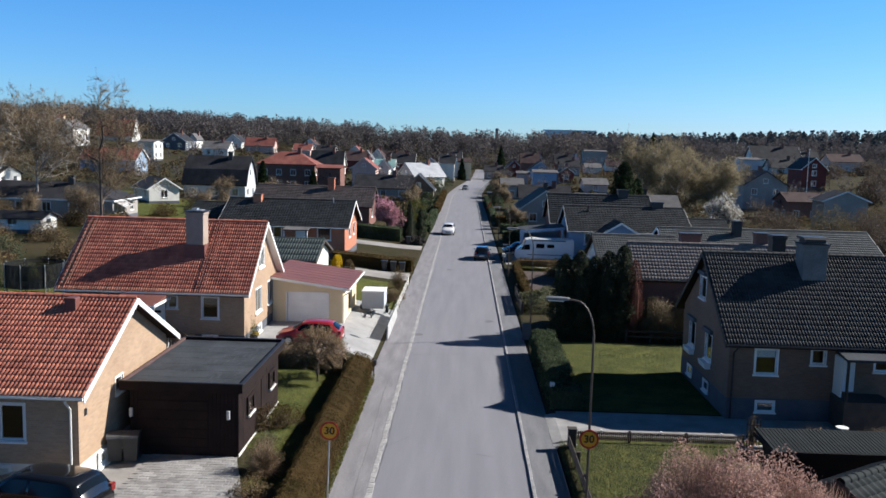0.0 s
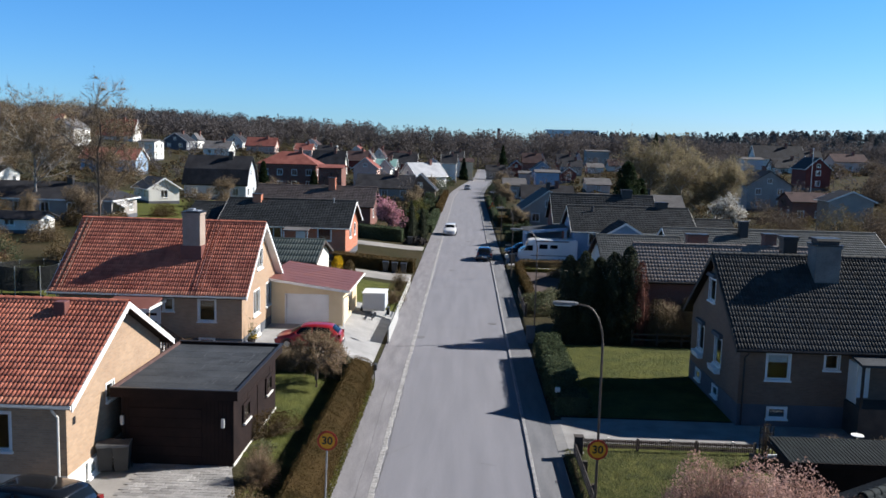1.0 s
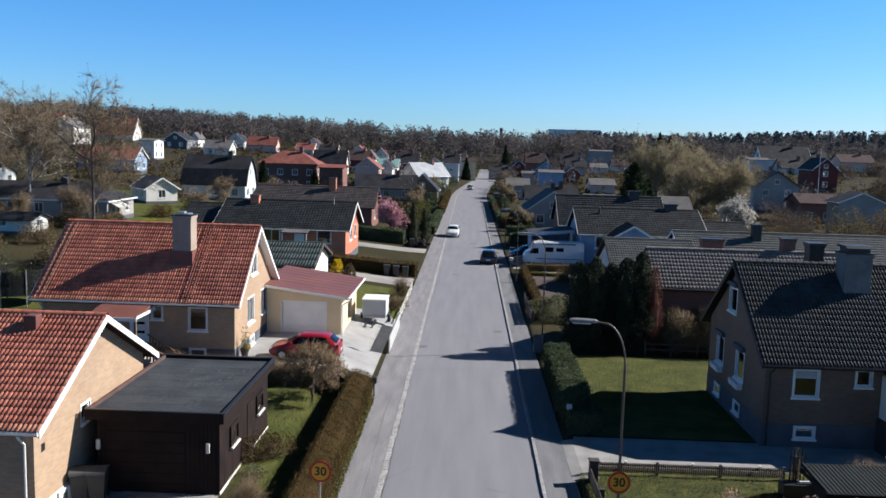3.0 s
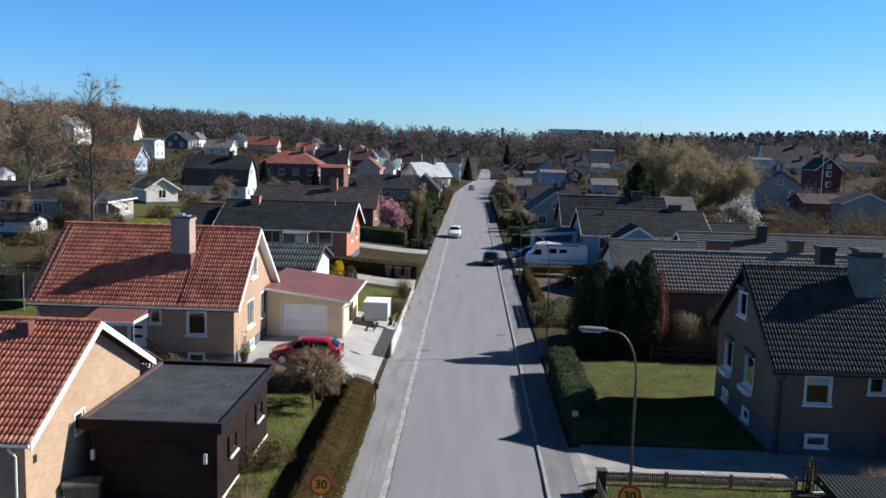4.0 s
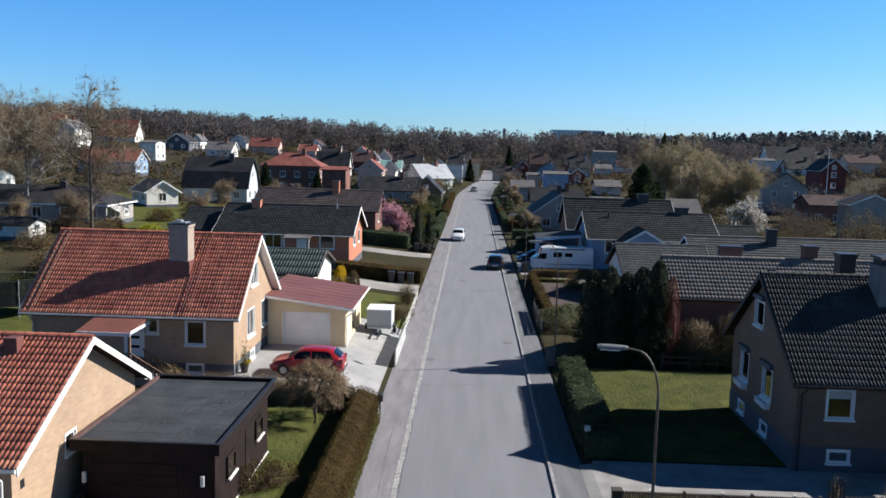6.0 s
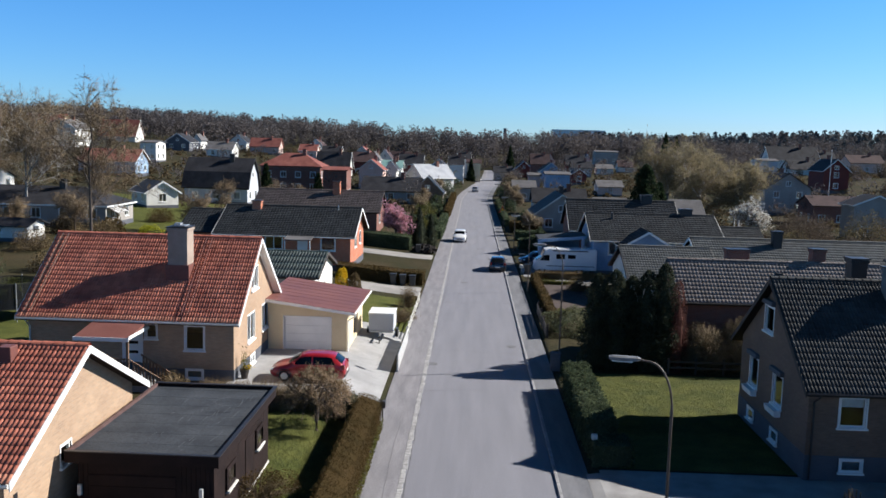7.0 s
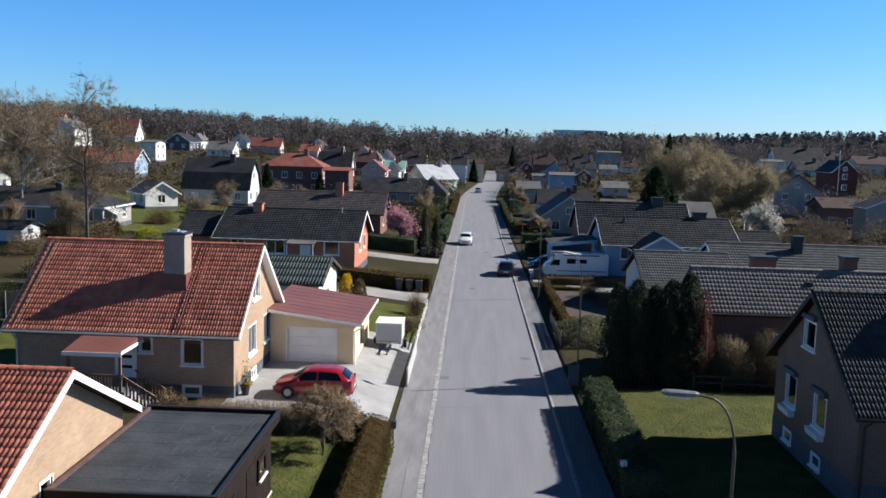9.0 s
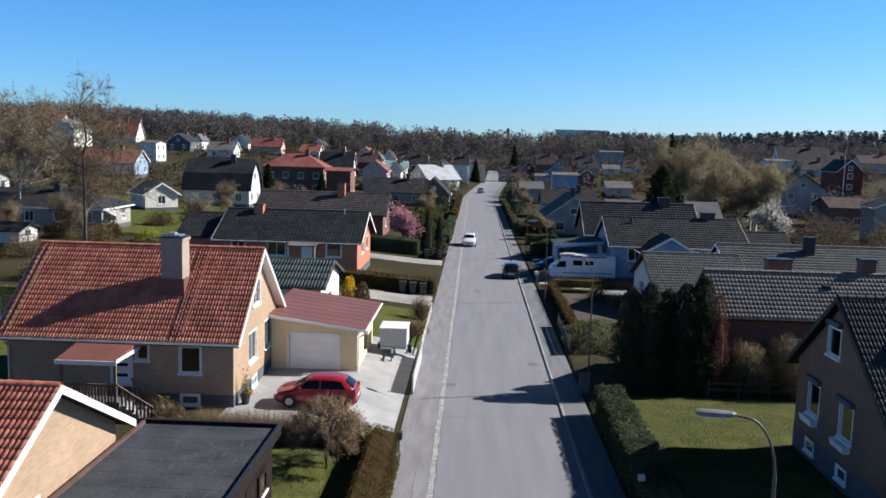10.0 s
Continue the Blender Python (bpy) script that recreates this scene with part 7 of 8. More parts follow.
def crack(x0, y0, x1, y1, w, seed, material=CRACK, z=0.004):
    r = np.random.default_rng(seed)
    n = max(4, int(math.hypot(x1 - x0, y1 - y0) / 0.35))
    t = np.linspace(0, 1, n)
    P = np.stack([x0 + (x1 - x0) * t, y0 + (y1 - y0) * t], 1)
    nrm = np.array([-(y1 - y0), x1 - x0]) / math.hypot(x1 - x0, y1 - y0)
    P += nrm * np.cumsum(r.normal(0, 0.014, n))[:, None]
    ww = w * r.uniform(0.4, 1.3, n)
    A, B = P + nrm * ww[:, None] / 2, P - nrm * ww[:, None] / 2
    v = [(*a, z) for a in A] + [(*b, z) for b in B]
    f = [(i, i + 1, n + i + 1, n + i) for i in range(n - 1)]
    return np.array(v), np.array(f)


jobs = [(-2.24, 24, -2.26, 44, 0.05, 12), (-2.26, 44, -2.24, 62, 0.04, 13), (-2.95, 24, -3.05, 47, 0.022, 14), (-4.15, 52.3, 1.2, 53.0, 0.03, 15), (1.6, 35.5, 2.3, 35.2, 0.03, 18), (-2.4, 62.1, 3.6, 61.4, 0.035, 2), (-2.3, 36, -1.2, 37.5, 0.016, 4), (-2.4, 79, 3.6, 79.4, 0.05, 6), (-2.4, 105, 3.6, 104.6, 0.05, 7), (-2.25, 62, -2.15, 95, 0.02, 9)]
V, F, off = [], [], 0
for j in jobs:
    v, f = crack(*j, z=0.016 if j[0] < -2.43 and j[2] < -2.43 else 0.004)
    V.append(v), F.append(f + off)
    off += len(v)
part("cracks", np_mesh("cracks", np.concatenate(V), np.concatenate(F), CRACK), None, road, "thin dark cracks and sealed joints", "stuff")

# ---- the rest of the quarter ----
def far_house(px, y, w, d, wall_h, rise, wall, roof, yaw=0, label="", storeys=1, chim=True, hip=False, gambrel=False, trim=None, z=None, cols=None):
    """A house further off, with rows of windows on each storey and gable."""
    zz = gz(px, y) if z is None else z
    wins = []
    for s in range(storeys):
        zs = 0.9 + s * 2.7
        if zs + 1.3 > wall_h - 0.1 and s:
            continue
        for side, ln in (("f", w), ("b", w), ("l", d), ("r", d)):
            n = max(1, int(ln / 3.2)) if cols is None else cols
            if side == "b":
                continue
            for i in range(n):
                wins.append((side, ln * (i + 0.5) / n - 0.6, zs, 1.2, min(1.3, wall_h - zs - 0.35), 2))
    if rise > 2.4 and not hip:
        for side in "lr":
            wins.append((side, d / 2 - 0.5, wall_h + 0.3, 1.0, min(1.1, rise * 0.32), 2))
    h, rf, k, ridge = house("house", label, (px, y, zz), w, d, wall_h - 0.25, wall_h + rise, wall, roof, yaw=yaw, oh=0.45, ex=0.4, trim=trim, wins=[q for q in wins if q[4] > 0.5], hip=hip, gambrel=gambrel, plinth=0.35)
    if chim:
        chimney(h, w * 0.15, w * 0.15 + 0.8, -0.9, -0.2, wall_h + rise * 0.5, wall_h + rise + 0.9, DARK_BRICK if chim is True else chim)
    return h


FAR = [
    (-142.2, 354.5, 14.8, 9.0, 2.6, 6.6, OFFWHITE, ROOF_RED, 0, "white house with red roof on the hill", 2, dict(trim=WHITE, z=11.0)),
    (-84.5, 209.0, 13.3, 8.0, 3.4, 2.6, BLUE, ROOF_RED, 0, "grey-blue house with red roof on the slope", 1, dict(trim=WHITE, z=4.4)),
    (-94.9, 262.0, 4.7, 8.0, 5.8, 0.4, OFFWHITE, ROOF_GREY, 0, "white three-storey block with flat roof", 3, dict(cols=2, z=6.3)),
    (-107.5, 325.5, 11.0, 8.7, 3.1, 3.0, PLINTH, ROOF_DARK, 90, "dark blue gabled house on the slope", 2, dict(trim=WHITE, z=9.0)),
    (-105.2, 339.0, 8.0, 3.0, 3.8, 2.3, OFFWHITE, ROOF_GREY, 90, "small white gabled house on the slope", 1, dict(z=9.1)),
    (-86.3, 304.0, 8.9, 8.0, 3.0, 2.4, OFFWHITE, ROOF_GREY, 0, "white house with pale roof on the slope", 2, dict(trim=WHITE, z=7.1)),
    (-41.7, 268.0, 9.7, 8.0, 2.8, 4.8, OFFWHITE, ROOF_DARK, 0, "white gabled house with dark roof and white trim", 2, dict(trim=WHITE, z=2.9)),
    (-62.7, 339.0, 6.6, 8.0, 3.4, 2.3, PINK, ROOF_RED, 0, "pale house with red roof", 2, dict(trim=WHITE, z=6.6)),
    (-54.7, 344.0, 7.1, 8.0, 3.1, 2.6, OFFWHITE, ROOF_DARK, 0, "white house with dark roof", 2, dict(trim=WHITE, z=6.2)),
    (-36.0, 294.0, 6.6, 8.0, 4.7, 3.0, FALU, ROOF_BROWN, 0, "dark red house with brown roof", 1, dict(z=2.7)),
    (-33.3, 303.5, 7.0, 3.0, 5.5, 2.6, OFFWHITE, ROOF_GREY, 90, "narrow white gabled house", 1, dict(trim=WHITE, z=2.5)),
    (-30.8, 314.5, 9.0, 4.3, 6.0, 3.1, OFFWHITE, ROOF_BROWN, 90, "white gabled house with brown roof", 2, dict(trim=WHITE, z=2.2)),
    (-26.8, 239.5, 9.0, 6.3, 5.4, 2.7, PINK, ROOF_RED, 90, "pink gabled house with red roof and pale trim", 1, dict(trim=OFFWHITE, z=1.0)),
    (-22.8, 252.0, 8.0, 3.2, 5.2, 2.3, OFFWHITE, ROOF_DARK, 90, "white gabled house with dark roof", 1, dict(trim=WHITE, z=1.0)),
    (-23.8, 265.8, 5.7, 7.5, 5.3, 2.0, OFFWHITE, ROOF_TEAL, 0, "white house with pale green copper roof", 1, dict(trim=WHITE, z=1.1)),
    (-21.2, 309.0, 8.0, 8.0, 5.0, 3.4, FALU, ROOF_DARK, 0, "dark boarded house with dark roof", 2, dict(trim=WHITE, z=1.5)),
    (-5.6, 304.0, 5.0, 8.0, 6.6, 2.9, OFFWHITE, ROOF_DARK, 0, "white gabled house with dark roof", 2, dict(trim=WHITE, z=0.4)),
    (-3.5, 349.0, 5.0, 8.0, 7.9, 2.6, OFFWHITE, ROOF_DARK, 0, "white house with dark roof", 2, dict(trim=WHITE, z=0.4)),
    (0.4, 333.0, 5.0, 6.0, 7.3, 1.0, CREAM, ROOF_BROWN, 0, "low pale house with brown roof", 1, dict(z=0.0)),
    (26.2, 349.0, 7.1, 8.0, 6.5, 3.7, DARK_BRICK, ROOF_BROWN, 0, "dark brick house with brown roof", 1, dict(z=0.7)),
    (30.6, 355.0, 6.0, 3.0, 4.3, 3.3, OFFWHITE, ROOF_DARK, 90, "narrow white gabled house", 1, dict(trim=WHITE, z=3.1)),
    (39.8, 349.0, 7.1, 8.0, 3.8, 3.7, FALU, ROOF_DARK, 0, "dark red house with dark roof", 1, dict(z=3.3)),
    (45.1, 355.0, 6.0, 3.6, 4.0, 4.0, OFFWHITE, ROOF_DARK, 90, "narrow white gabled house", 1, dict(trim=WHITE, z=3.3)),
    (28.1, 323.0, 10.0, 7.6, 3.7, 3.0, BLUE, ROOF_DARK, 90, "blue gabled house with white trim", 2, dict(trim=OFFWHITE, z=1.4)),
    (22.1, 235.5, 6.1, 7.0, 6.0, 0.4, BLUE, ROOF_GREY, 0, "pale blue flat-roofed house", 1, dict(z=0.8)),
    (31.2, 266.0, 8.0, 4.4, 2.8, 1.7, FALU, ROOF_DARK, 90, "small red boarded gable house", 1, dict(trim=WHITE, z=3.0)),
    (38.2, 316.0, 6.7, 8.0, 3.5, 2.3, GREY_RENDER, ROOF_DARK, 0, "grey house with dark roof", 1, dict(z=3.3)),
    (63.7, 429.5, 10.8, 9.0, 8.4, 0.4, GREY_RENDER, ROOF_GREY, 0, "grey flat-roofed apartment block", 2, dict(z=4.0)),
    (51.3, 349.0, 6.2, 8.0, 2.8, 1.4, OFFWHITE, ROOF_GREY, 0, "low white house with grey roof", 1, dict(z=3.3)),
    (62.8, 369.0, 6.1, 8.0, 2.6, 2.5, OFFWHITE, ROOF_BROWN, 0, "low white house with brown roof", 1, dict(z=3.9)),
    (12.5, 218.5, 5.2, 7.0, 3.8, 1.4, GREY_RENDER, ROOF_GREY, 0, "low grey house with pale roof", 1, dict(z=0.1)),
    (16.5, 240.0, 3.0, 4.0, 6.0, 0.4, PINK, ROOF_GREY, 0, "small pink garden shed", 1, dict(cols=1, z=0.2)),
    (11.8, 349.0, 6.9, 8.0, 3.7, 2.1, GREY_RENDER, ROOF_DARK, 0, "grey house with dark roof", 1, dict(z=0.0)),
    (34.6, 229.0, 6.0, 8.0, 2.6, 1.3, PINK, ROOF_GREY, 0, "low pink house with grey roof", 1, dict(z=1.6)),
    (67.7, 199.5, 9.0, 9.6, 5.8, 3.1, GREY_RENDER, ROOF_DARK, 90, "grey rendered gable house with small windows", 2, dict(z=0.3)),
    (92.1, 235.0, 10.0, 6.3, 5.4, 2.9, FALU, ROOF_DARK, 90, "dark red boarded house with white trim and gable window", 2, dict(trim=WHITE, z=4.0)),
    (111.3, 316.5, 17.0, 9.0, 4.1, 4.5, OFFWHITE, ROOF_DARK, 0, "long white house with big dark roof", 2, dict(trim=WHITE, z=7.3)),
    (93.1, 288.5, 6.3, 7.0, 4.5, 0.4, SHADE_WHITE, ROOF_GREY, 0, "pale blue flat-roofed house", 1, dict(z=6.8)),
    (100.1, 276.0, 8.6, 8.0, 2.6, 2.6, OFFWHITE, ROOF_DARK, 0, "white house with dark roof", 1, dict(z=6.4)),
    (130.9, 304.5, 11.1, 9.0, 3.9, 2.4, PINK, ROOF_BROWN, 0, "pink rendered house with brown roof", 2, dict(z=7.3)),
    (71.1, 180.0, 10.4, 8.0, 4.3, 1.5, DARK_BRICK, ROOF_BROWN, 0, "low house with red-brown roof", 1, dict(z=-0.5)),
    (66.3, 153.0, 5.0, 7.5, 5.9, 1.5, GREY_RENDER, ROOF_DARK, 90, "grey gabled house with white trim", 1, dict(trim=WHITE, z=-0.5)),
    (-40.7, 204.5, 13.3, 9.0, 6.4, 2.6, DARK_BRICK, ROOF_RED, 0, "dark brick two-storey house with hipped red roof", 2, dict(hip=True, z=1.6)),
    (-29.5, 195.5, 5.1, 7.0, 6.7, 0.4, DARK_BRICK, ROOF_RED, 0, "low annexe with flat red roof", 1, dict(z=0.9)),
]
for x, y, w, d, wall_h, rise, wall, roof, yaw, text, storeys, rest in FAR:
    far_house(x, y, w, d, wall_h, rise, wall, roof, yaw, text, storeys, rise > 1.5, **rest)
more = [(-24, 352, PINK, ROOF_RED, 90), (-14, 372, OFFWHITE, ROOF_DARK, 90), (-46, 372, OFFWHITE, ROOF_RED, 90), (-32, 385, CREAM, ROOF_BROWN, 0), (-66, 375, OFFWHITE, ROOF_BROWN, 90), (-82, 350, PINK, ROOF_RED, 0), (-98, 372, OFFWHITE, ROOF_DARK, 90), (32, 400, GREY_RENDER, ROOF_BROWN, 90), (22, 385, FALU, ROOF_DARK, 90), (78, 352, OFFWHITE, ROOF_BROWN, 0), (118, 352, FALU, ROOF_BROWN, 90), (140, 365, OFFWHITE, ROOF_DARK, 0)]
for x, y, wall, roof, yaw in more:
    far_house(x, y, 9.5 + (x * 7 % 3), 7.0, 3.2 + (y * 3 % 2) * 0.8, 3.2, wall, roof, yaw, {90: "gabled house", 0: "house"}[yaw] + " among gardens with " + {ROOF_RED: "red", ROOF_BROWN: "brown", ROOF_DARK: "dark"}[roof] + " roof", 1 + (y * 3 % 2), True, trim=WHITE if yaw else None)
far_house(-46, 165, 11.5, 8, 4.3, 3.7, SHADE_WHITE, ROOF_DARK, 0, "white two-storey house with dark gambrel roof", 2, BLACK, gambrel=True, trim=WHITE)
far_house(-17, 192, 12, 8, 2.9, 2.6, GREY_RENDER, ROOF_DARK, 0, "low grey house with dark roof", 1)
far_house(-9.5, 195, 7, 6.5, 2.9, 3.4, WOOD, ROOF_DARK, 90, "brown boarded gable house", 1, False, trim=OFFWHITE)
far_house(-12, 252, 11, 8, 3.6, 3.6, OFFWHITE, ROOF_WHITE, 40, "white house with pale roof", 2, trim=WHITE)
far_house(-137, 298, 13, 10, 7.6, 3.0, OFFWHITE, ROOF_GREY, 90, "large pale villa on the hill", 3, trim=WHITE, z=8.2)
far_house(-160, 330, 14, 9, 5.4, 3.6, CREAM, ROOF_RED, 0, "cream villa on the hill", 2)
ll = far_house(-58, 121, 22, 9, 2.9, 1.9, GREY_RENDER, ROOF_DARK, 0, "long low house with dark hipped roof and pale eaves", 1, BLACK, hip=True)
part("fascia", boxes((-11.45, 11.45, -5.0, -4.96, 2.46, 2.66), (11.41, 11.45, -4.96, 4.95, 2.46, 2.66)), WHITE, ll, "white fascia boards")
for i in range(9):
    part("awning_strip", extrude(bmesh.new(), [(11.02, 2.4), (12.3, 1.75), (12.3, 1.78), (11.02, 2.43)], "y", -4.0 + i * 0.45, -3.56 + i * 0.45), (PLINTH, OFFWHITE)[i % 2], ll)
far_house(-53, 103.5, 7, 4, 2.0, 0.5, OFFWHITE, ROOF_DARK, 0, "small white shed with dark flat roof", 1, False, cols=1)
far_house(-53, 150, 8, 5.2, 2.6, 1.7, OFFWHITE, ROOF_GREY, -52, "small white garden pavilion with glazed gable", 1, False, trim=WHITE)
far_house(-86, 150, 14, 8, 2.8, 1.4, OFFWHITE, ROOF_DARK, 0, "low white house on the slope", 1, False)
# across the street
far_house(14, 147, 12, 8, 3.0, 3.0, GREY_RENDER, ROOF_DARK, 90, "grey house with dark gabled roof and pale trim", 1, BLACK, trim=OFFWHITE)
far_house(27, 142, 16, 9, 3.2, 2.6, DARK_BRICK, ROOF_GREY, 0, "brown house with wide grey roof", 1, BLACK)
far_house(17, 178, 10, 7, 2.9, 2.4, OFFWHITE, ROOF_DARK, 0, "low white house with dark roof", 1)
far_house(140, 232, 14, 9, 5.0, 3.6, RED_BRICK, ROOF_DARK, 0, "brick house with dark roof", 2)
# pale blue of distance set in the base colour, as no haze is drawn
PALE_BLUE = shade("haze_blue_concrete", (0.56, 0.66, 0.7), (0.66, 0.75, 0.78), 0.1, 0.9, 0, 1)
hb = thing("apartment_tower", "long pale concrete slab block on the horizon", "apartment block", (119.5, 1010, gz(119.5, 1010)))
part("wall", boxes((-28, 28, -6, 6, 0, 18.4), bevel=0.2), PALE_BLUE, hb)
part("roof", boxes((-30, 30, -6.5, 6.5, 18.4, 20)), PALE_BLUE, hb)
for i in range(3):
    for j in range(9):
        part("window", boxes((-26 + j * 6, -22 + j * 6, -6.2, -6.02, 2.4 + i * 5.4, 5 + i * 5.4)), OFFWHITE, hb)
fc = thing("chimney_stack", "tall dark chimney behind the woods", "chimney", (32, 900, gz(32, 900)))
part("shaft", cyl(bmesh.new(), (0, 0, 0), (0, 0, 19), 2.0, 1.6, 12), PLINTH, fc)

# woods, joined as nobody could count them
def wood_tree(r, h, n=200):
    """A leafless tree seen from far off: trunk, limbs, and a rounded crown of thin twig sprays."""
    limbs, ends = skeleton_of(r, h, 0.75, h * 0.014, 0.35, 1, 1, 0.6)
    L = np.array(limbs)
    L[:, :6] *= h * 0.7 / L[:, 5].max()
    v1, f1 = sticks(L, 3)
    # several rounded masses of twigs make up the crown
    m = 8
    c = unit(r, m) * np.array([h * 0.18, h * 0.18, h * 0.3]) + np.array([0, 0, h * 0.5])
    i = r.integers(0, m, n)
    P = c[i] + unit(r, n) * (r.uniform(0.1, 1, (n, 1)) ** 0.4) * np.array([h * 0.17, h * 0.17, h * 0.19])
    q, g = flakes(P, h * 0.094, r, 0, 0.36)
    f2 = np.concatenate([g[:, [0, 1, 2]], g[:, [0, 2, 3]]])
    return np.concatenate([v1, q]), np.concatenate([f1, f2 + len(v1)])


def wood(name, label, spots, kinds, r, material):
    by = r.integers(0, len(kinds), len(spots))
    V, F, off = [], [], 0
    for k, (v, f) in enumerate(kinds):
        sel = spots[by == k]
        if not len(sel):
            continue
        a, s = r.uniform(0, 6.28, len(sel)), r.uniform(0.72, 1.12, len(sel)) * (0.84 + 0.32 * np.exp(-((sel[:, 0] - 40) / 90) ** 2))
        m = np.zeros((len(sel), 4, 4))
        m[:, 0, 0], m[:, 0, 1], m[:, 1, 0], m[:, 1, 1], m[:, 2, 2], m[:, 3, 3] = np.cos(a) * s, -np.sin(a) * s, np.sin(a) * s, np.cos(a) * s, s, 1
        m[:, 0, 3], m[:, 1, 3], m[:, 2, 3] = sel[:, 0], sel[:, 1], land(sel[:, 0], sel[:, 1]) - 0.3
        vv, ff = repeat(v, f, m)
        V.append(vv), F.append(ff + off)
        off += len(vv)
    tagged(new(name, np_mesh(name, np.concatenate(V), np.concatenate(F), material)), label, "woods", kind="stuff")


rw = np.random.default_rng(77)
kinds = [wood_tree(rw, 17.0) for _ in range(7)]
n = 1000
fx, fy = rw.uniform(-1, 1, n), rw.uniform(0, 1, n) ** 1.3
near = np.stack([fx * 330 - 20, 462 + fy * 220 + np.abs(fx) * 20], 1)
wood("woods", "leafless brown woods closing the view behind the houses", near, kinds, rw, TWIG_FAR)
low_kinds = [wood_tree(rw, 8.0, 150) for _ in range(4)]
fx = rw.uniform(-1, 1, 420)
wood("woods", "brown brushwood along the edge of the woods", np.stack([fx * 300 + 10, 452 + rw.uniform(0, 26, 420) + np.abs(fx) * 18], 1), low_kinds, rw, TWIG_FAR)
pine = []
for k in range(3):
    nb = 90
    z = rw.uniform(0.25, 1, nb)
    a = rw.uniform(0, 6.28, nb)
    rad = (1 - z) ** 0.5 * 3.4 * rw.uniform(0.6, 1.1, nb) + 0.2
    P = np.stack([rad * np.cos(a), rad * np.sin(a), z * 15], 1)
    v, f = flakes(P, 2.0, rw, 0.5)
    pine.append((v, f))
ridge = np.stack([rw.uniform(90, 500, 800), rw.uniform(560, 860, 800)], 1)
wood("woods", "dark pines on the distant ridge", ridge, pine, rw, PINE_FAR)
n = 260
far = np.stack([rw.uniform(60, 500, n), rw.uniform(560, 900, n)], 1)
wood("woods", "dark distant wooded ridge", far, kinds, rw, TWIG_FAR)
n = 240
fx = rw.uniform(-1, 1, n)
hill = np.stack([-95 - rw.uniform(0, 190, n), rw.uniform(375, 470, n)], 1)
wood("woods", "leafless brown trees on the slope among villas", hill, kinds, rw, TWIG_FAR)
small = [wood_tree(rw, 7.0, 110) for _ in range(4)]
pts = np.stack([rw.uniform(-120, 160, 330), rw.uniform(175, 440, 330)], 1)
pts = pts[(np.abs(pts[:, 0] - road_x(pts[:, 1])) > 9) & (np.abs(pts[:, 0]) < pts[:, 1] * 0.5 + 20)]
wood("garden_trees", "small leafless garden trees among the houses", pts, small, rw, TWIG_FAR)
pts = np.stack([rw.uniform(-120, 150, 1700), rw.uniform(140, 450, 1700)], 1)
pts = pts[np.abs(pts[:, 0] - road_x(pts[:, 1])) > 8]
pts = np.concatenate([pts, np.stack([rw.uniform(32, 85, 200), rw.uniform(94, 142, 200)], 1)])
P = []
for x, y in pts:
    m = 55
    u = unit(rw, m)
    u[:, 2] = np.abs(u[:, 2])
    P.append(u * rw.uniform(0.6, 1.0, (m, 1)) * rw.uniform(0.8, 1.9) + np.array([x, y, gz(x, y)]))
tagged(new("shrubs", np_mesh("shrubs", *flakes(np.concatenate(P), 0.62, rw), leaf_mat("far_shrub_leaves", (0.06, 0.05, 0.025), (0.12, 0.085, 0.05)))), "brown and olive garden shrubs among the houses", "shrubs", kind="stuff")
for x, y, h in ((18.5, 440, 13), (86, 400, 15), (92, 405, 13), (-40.5, 176, 7), (-30, 175, 6), (-6.5, 330, 8), (-6.5, 345, 7)):
    column("spruce", "dark spruce among the houses", at(x, y), h * 0.2, h, PINE, 2200, 0.9, int(x) + 500, power=0.9)

# ---- pieces of the street and the drives ----
def stone(w, l, h, c):
    bm = boxes((0, w, 0.004, l - 0.004, -0.3, h))
    bmesh.ops.bevel(bm, geom=[e for e in bm.edges if all(v.co.z > h - 0.01 for v in e.verts)], offset=c, segments=1, affect="EDGES")
    bmesh.ops.recalc_face_normals(bm, faces=bm.faces)
    me = bpy.data.meshes.new("stone")
    bm.to_mesh(me)
    bm.free()
    return me


ks = stone(0.15, 1.0, 0.085, 0.018)
ks.materials.append(KERB)
for i in range(175):
    o = new("kerb_stone", ks)
    o.parent, o.location = kerb, (3.655 + random.uniform(-0.006, 0.006), -20 + i * 1.0, random.uniform(-0.006, 0.006))
strip("kerb_far", 3.66, 3.8, 155, 455, 0.08, KERB, "granite kerb further up the street", "kerb")
gs = [stone(w, 0.5, 0.02, 0.009) for w in (0.2, 0.22, 0.245)]
for m in gs:
    m.materials.append(GUTTER)
for i in range(240):
    o = new("gutter_stone", gs[random.choice((0, 0, 1, 1, 2))])
    o.parent, o.location, o.rotation_euler = gutter, (-2.53 + random.uniform(-0.02, 0.015), 18 + i * 0.5, random.uniform(-0.003, 0.004)), (random.uniform(-0.01, 0.01), 0, random.uniform(-0.02, 0.02))
strip("gutter_far", -2.53, -2.33, 138, 455, 0.016, GUTTER, "pale gutter line further up the street", "gutter")
drive = tagged(new("paved_drive"), "grey concrete block paving in front of the garage", "driveway", kind="structure")
part("bed", prism(bmesh.new(), [(-14.5, 18), (-4.2, 18), (-4.2, 20), (-6.6, 28.9), (-7.6, 32.0), (-7.6, 32.45), (-14.5, 32.45)], 0.3, YZ + 0.006), GRAVEL, drive)
pv = bpy.data.meshes.new("paver")
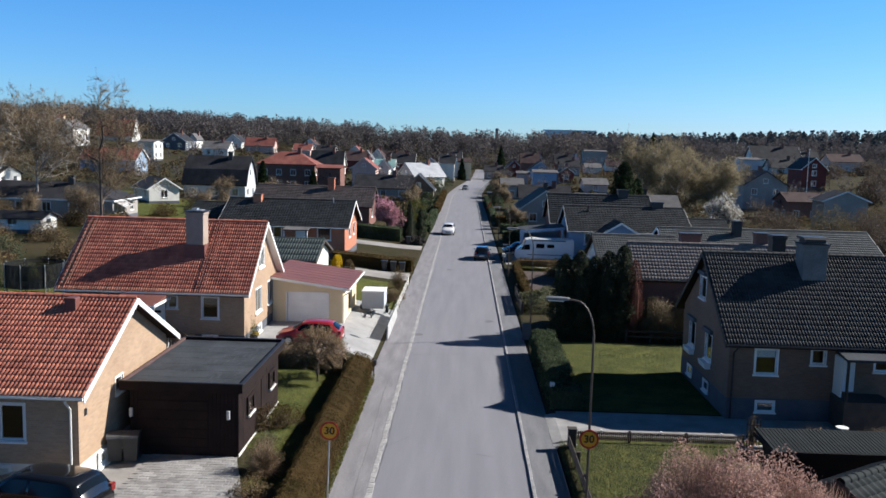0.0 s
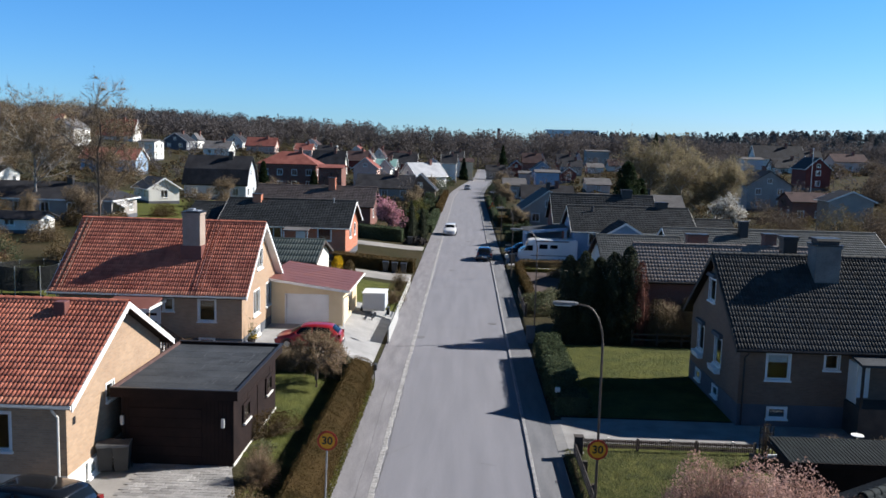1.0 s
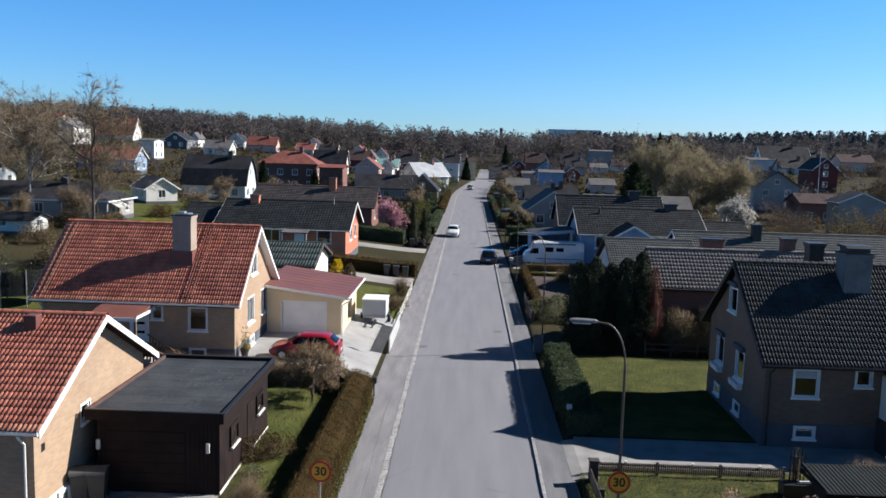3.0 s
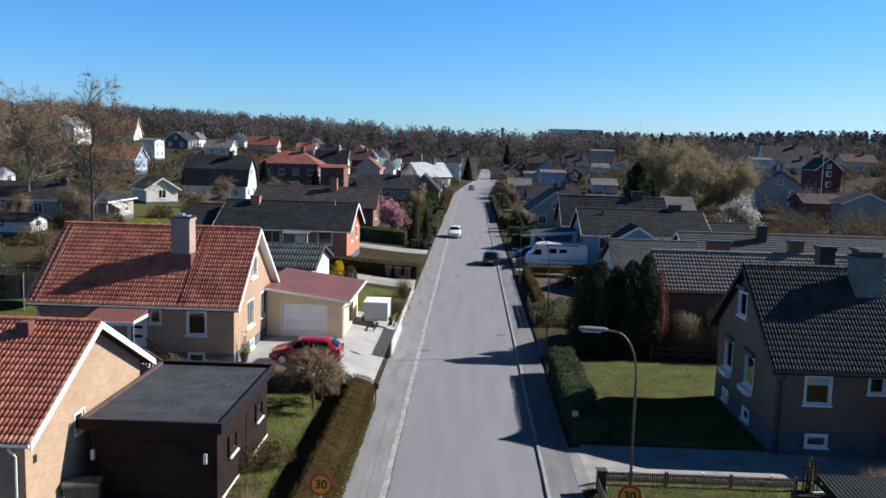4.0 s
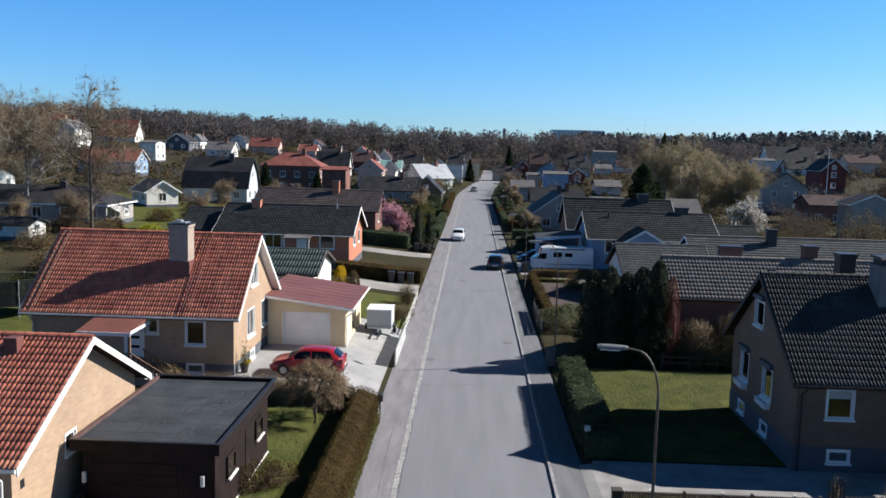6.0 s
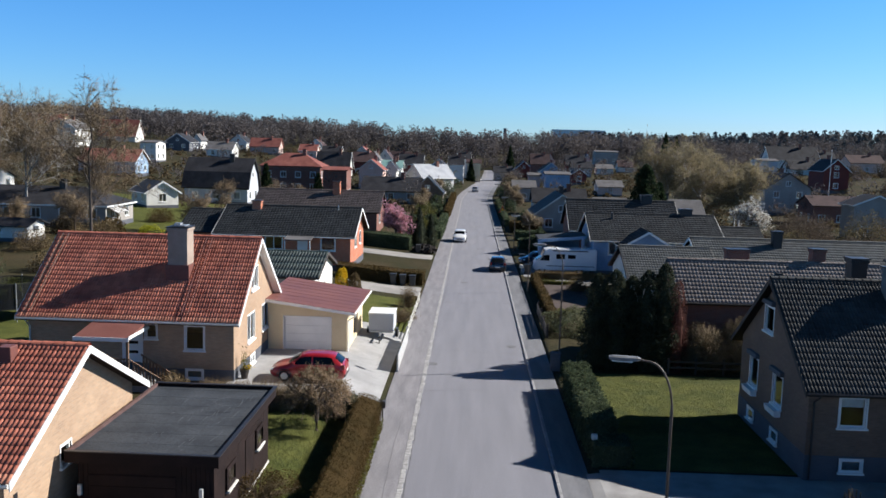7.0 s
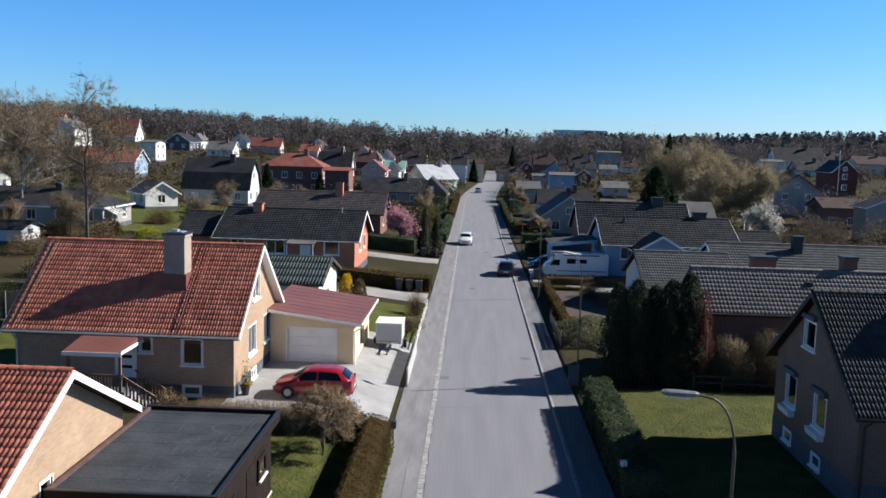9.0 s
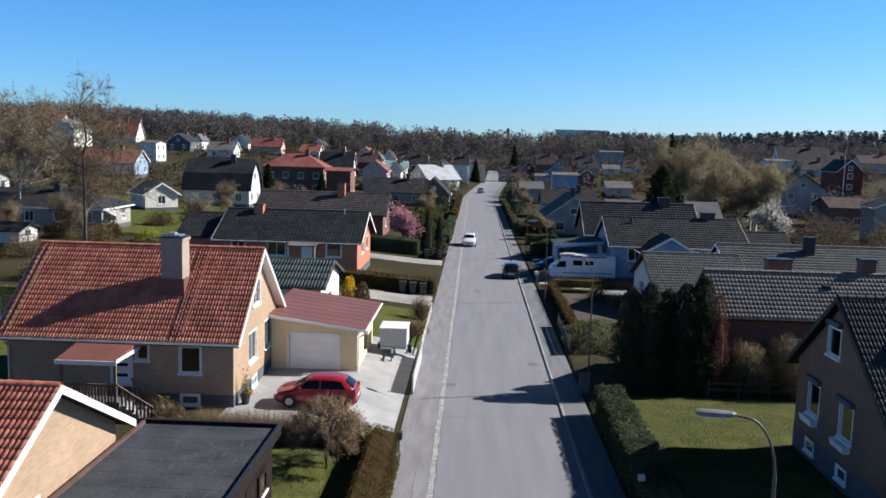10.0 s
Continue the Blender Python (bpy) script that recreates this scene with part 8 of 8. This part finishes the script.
bm = boxes((0.004, 0.346, 0.004, 0.226, -0.05, 0.03))
bmesh.ops.bevel(bm, geom=[e for e in bm.edges if all(v.co.z > 0.02 for v in e.verts)], offset=0.008, segments=1, affect="EDGES")
bmesh.ops.recalc_face_normals(bm, faces=bm.faces)
bm.to_mesh(pv)
bm.free()
pv.materials.append(PAVER)
rest, made = [], 0
for r in range(62):
    for c in range(30):
        x, y = -14.4 + c * 0.35 + (0.175 if r % 2 else 0), 18.2 + r * 0.23
        lim = -4.4 if y < 20 else -4.4 - (y - 20) * 0.25 if y < 28.9 else -6.65 - (y - 28.9) * 0.31
        if x + 0.35 > lim or x < -11.0 and y > 27.4:
            continue
        z = YZ + 0.0 + random.uniform(-0.006, 0.006)
        if y > 27.2 and made < 300:
            o = new("paver", pv)
            o.parent, o.location, o.rotation_euler = drive, (x, y, z), (0, 0, random.uniform(-0.015, 0.015))
            made += 1
        else:
            rest.append((x, y, z))
v = np.array([q.co[:] for q in pv.vertices])
polys = [p.vertices[:] for p in pv.polygons if len(p.vertices) == 4]
if rest:
    part("pavers", np_mesh("pavers", *repeat(v, np.array(polys), [np.array(pose(*q)) for q in rest]), PAVERS), None, drive, "", "stuff")
# grass tufts on the lawns
rg = np.random.default_rng(9)


def tufts(areas, tall):
    G = []
    for x0, x1, y0, y1, n in areas:
        x, y = rg.uniform(x0, x1, n), rg.uniform(y0, y1, n)
        z = land(x, y) + 0.02
        e = np.stack([x + rg.normal(0, 0.03, n), y + rg.normal(0, 0.03, n), z + rg.uniform(0.04, tall, n)], 1)
        G.append(np.concatenate([np.stack([x, y, z], 1), e, np.full((n, 1), 0.009)], 1))
    return needles(np.concatenate(G))


LAWNS = ((-8.6, -5.4, 33.4, 45.4, 9000), (-6.5, -5.4, 28.5, 33.2, 4000), (6.8, 13.5, 46.0, 51, 10000), (6.8, 17.5, 51, 56.7, 14000))
tagged(new("grass", np_mesh("grass", *tufts(LAWNS, 0.11), GRASS)), "short spring grass on the lawns", "grass", kind="stuff")
tagged(new("grass", np_mesh("grass", *tufts(((5.15, 12.6, 26, 36.9, 26000),), 0.2), GRASS_ROUGH)), "rough tufted grass behind the picket fence", "grass", kind="stuff")

fp2 = thing("flagpole", "slender white flagpole in a garden", "flagpole", (88.5, 225, gz(88.5, 225)))
part("pole", cyl(bmesh.new(), (0, 0, 0), (0, 0, 11.5), 0.09, 0.06, 8), WHITE, fp2)
part("knob", cyl(bmesh.new(), (0, 0, 11.5), (0, 0, 11.75), 0.14, 0.1, 8), WHITE, fp2)
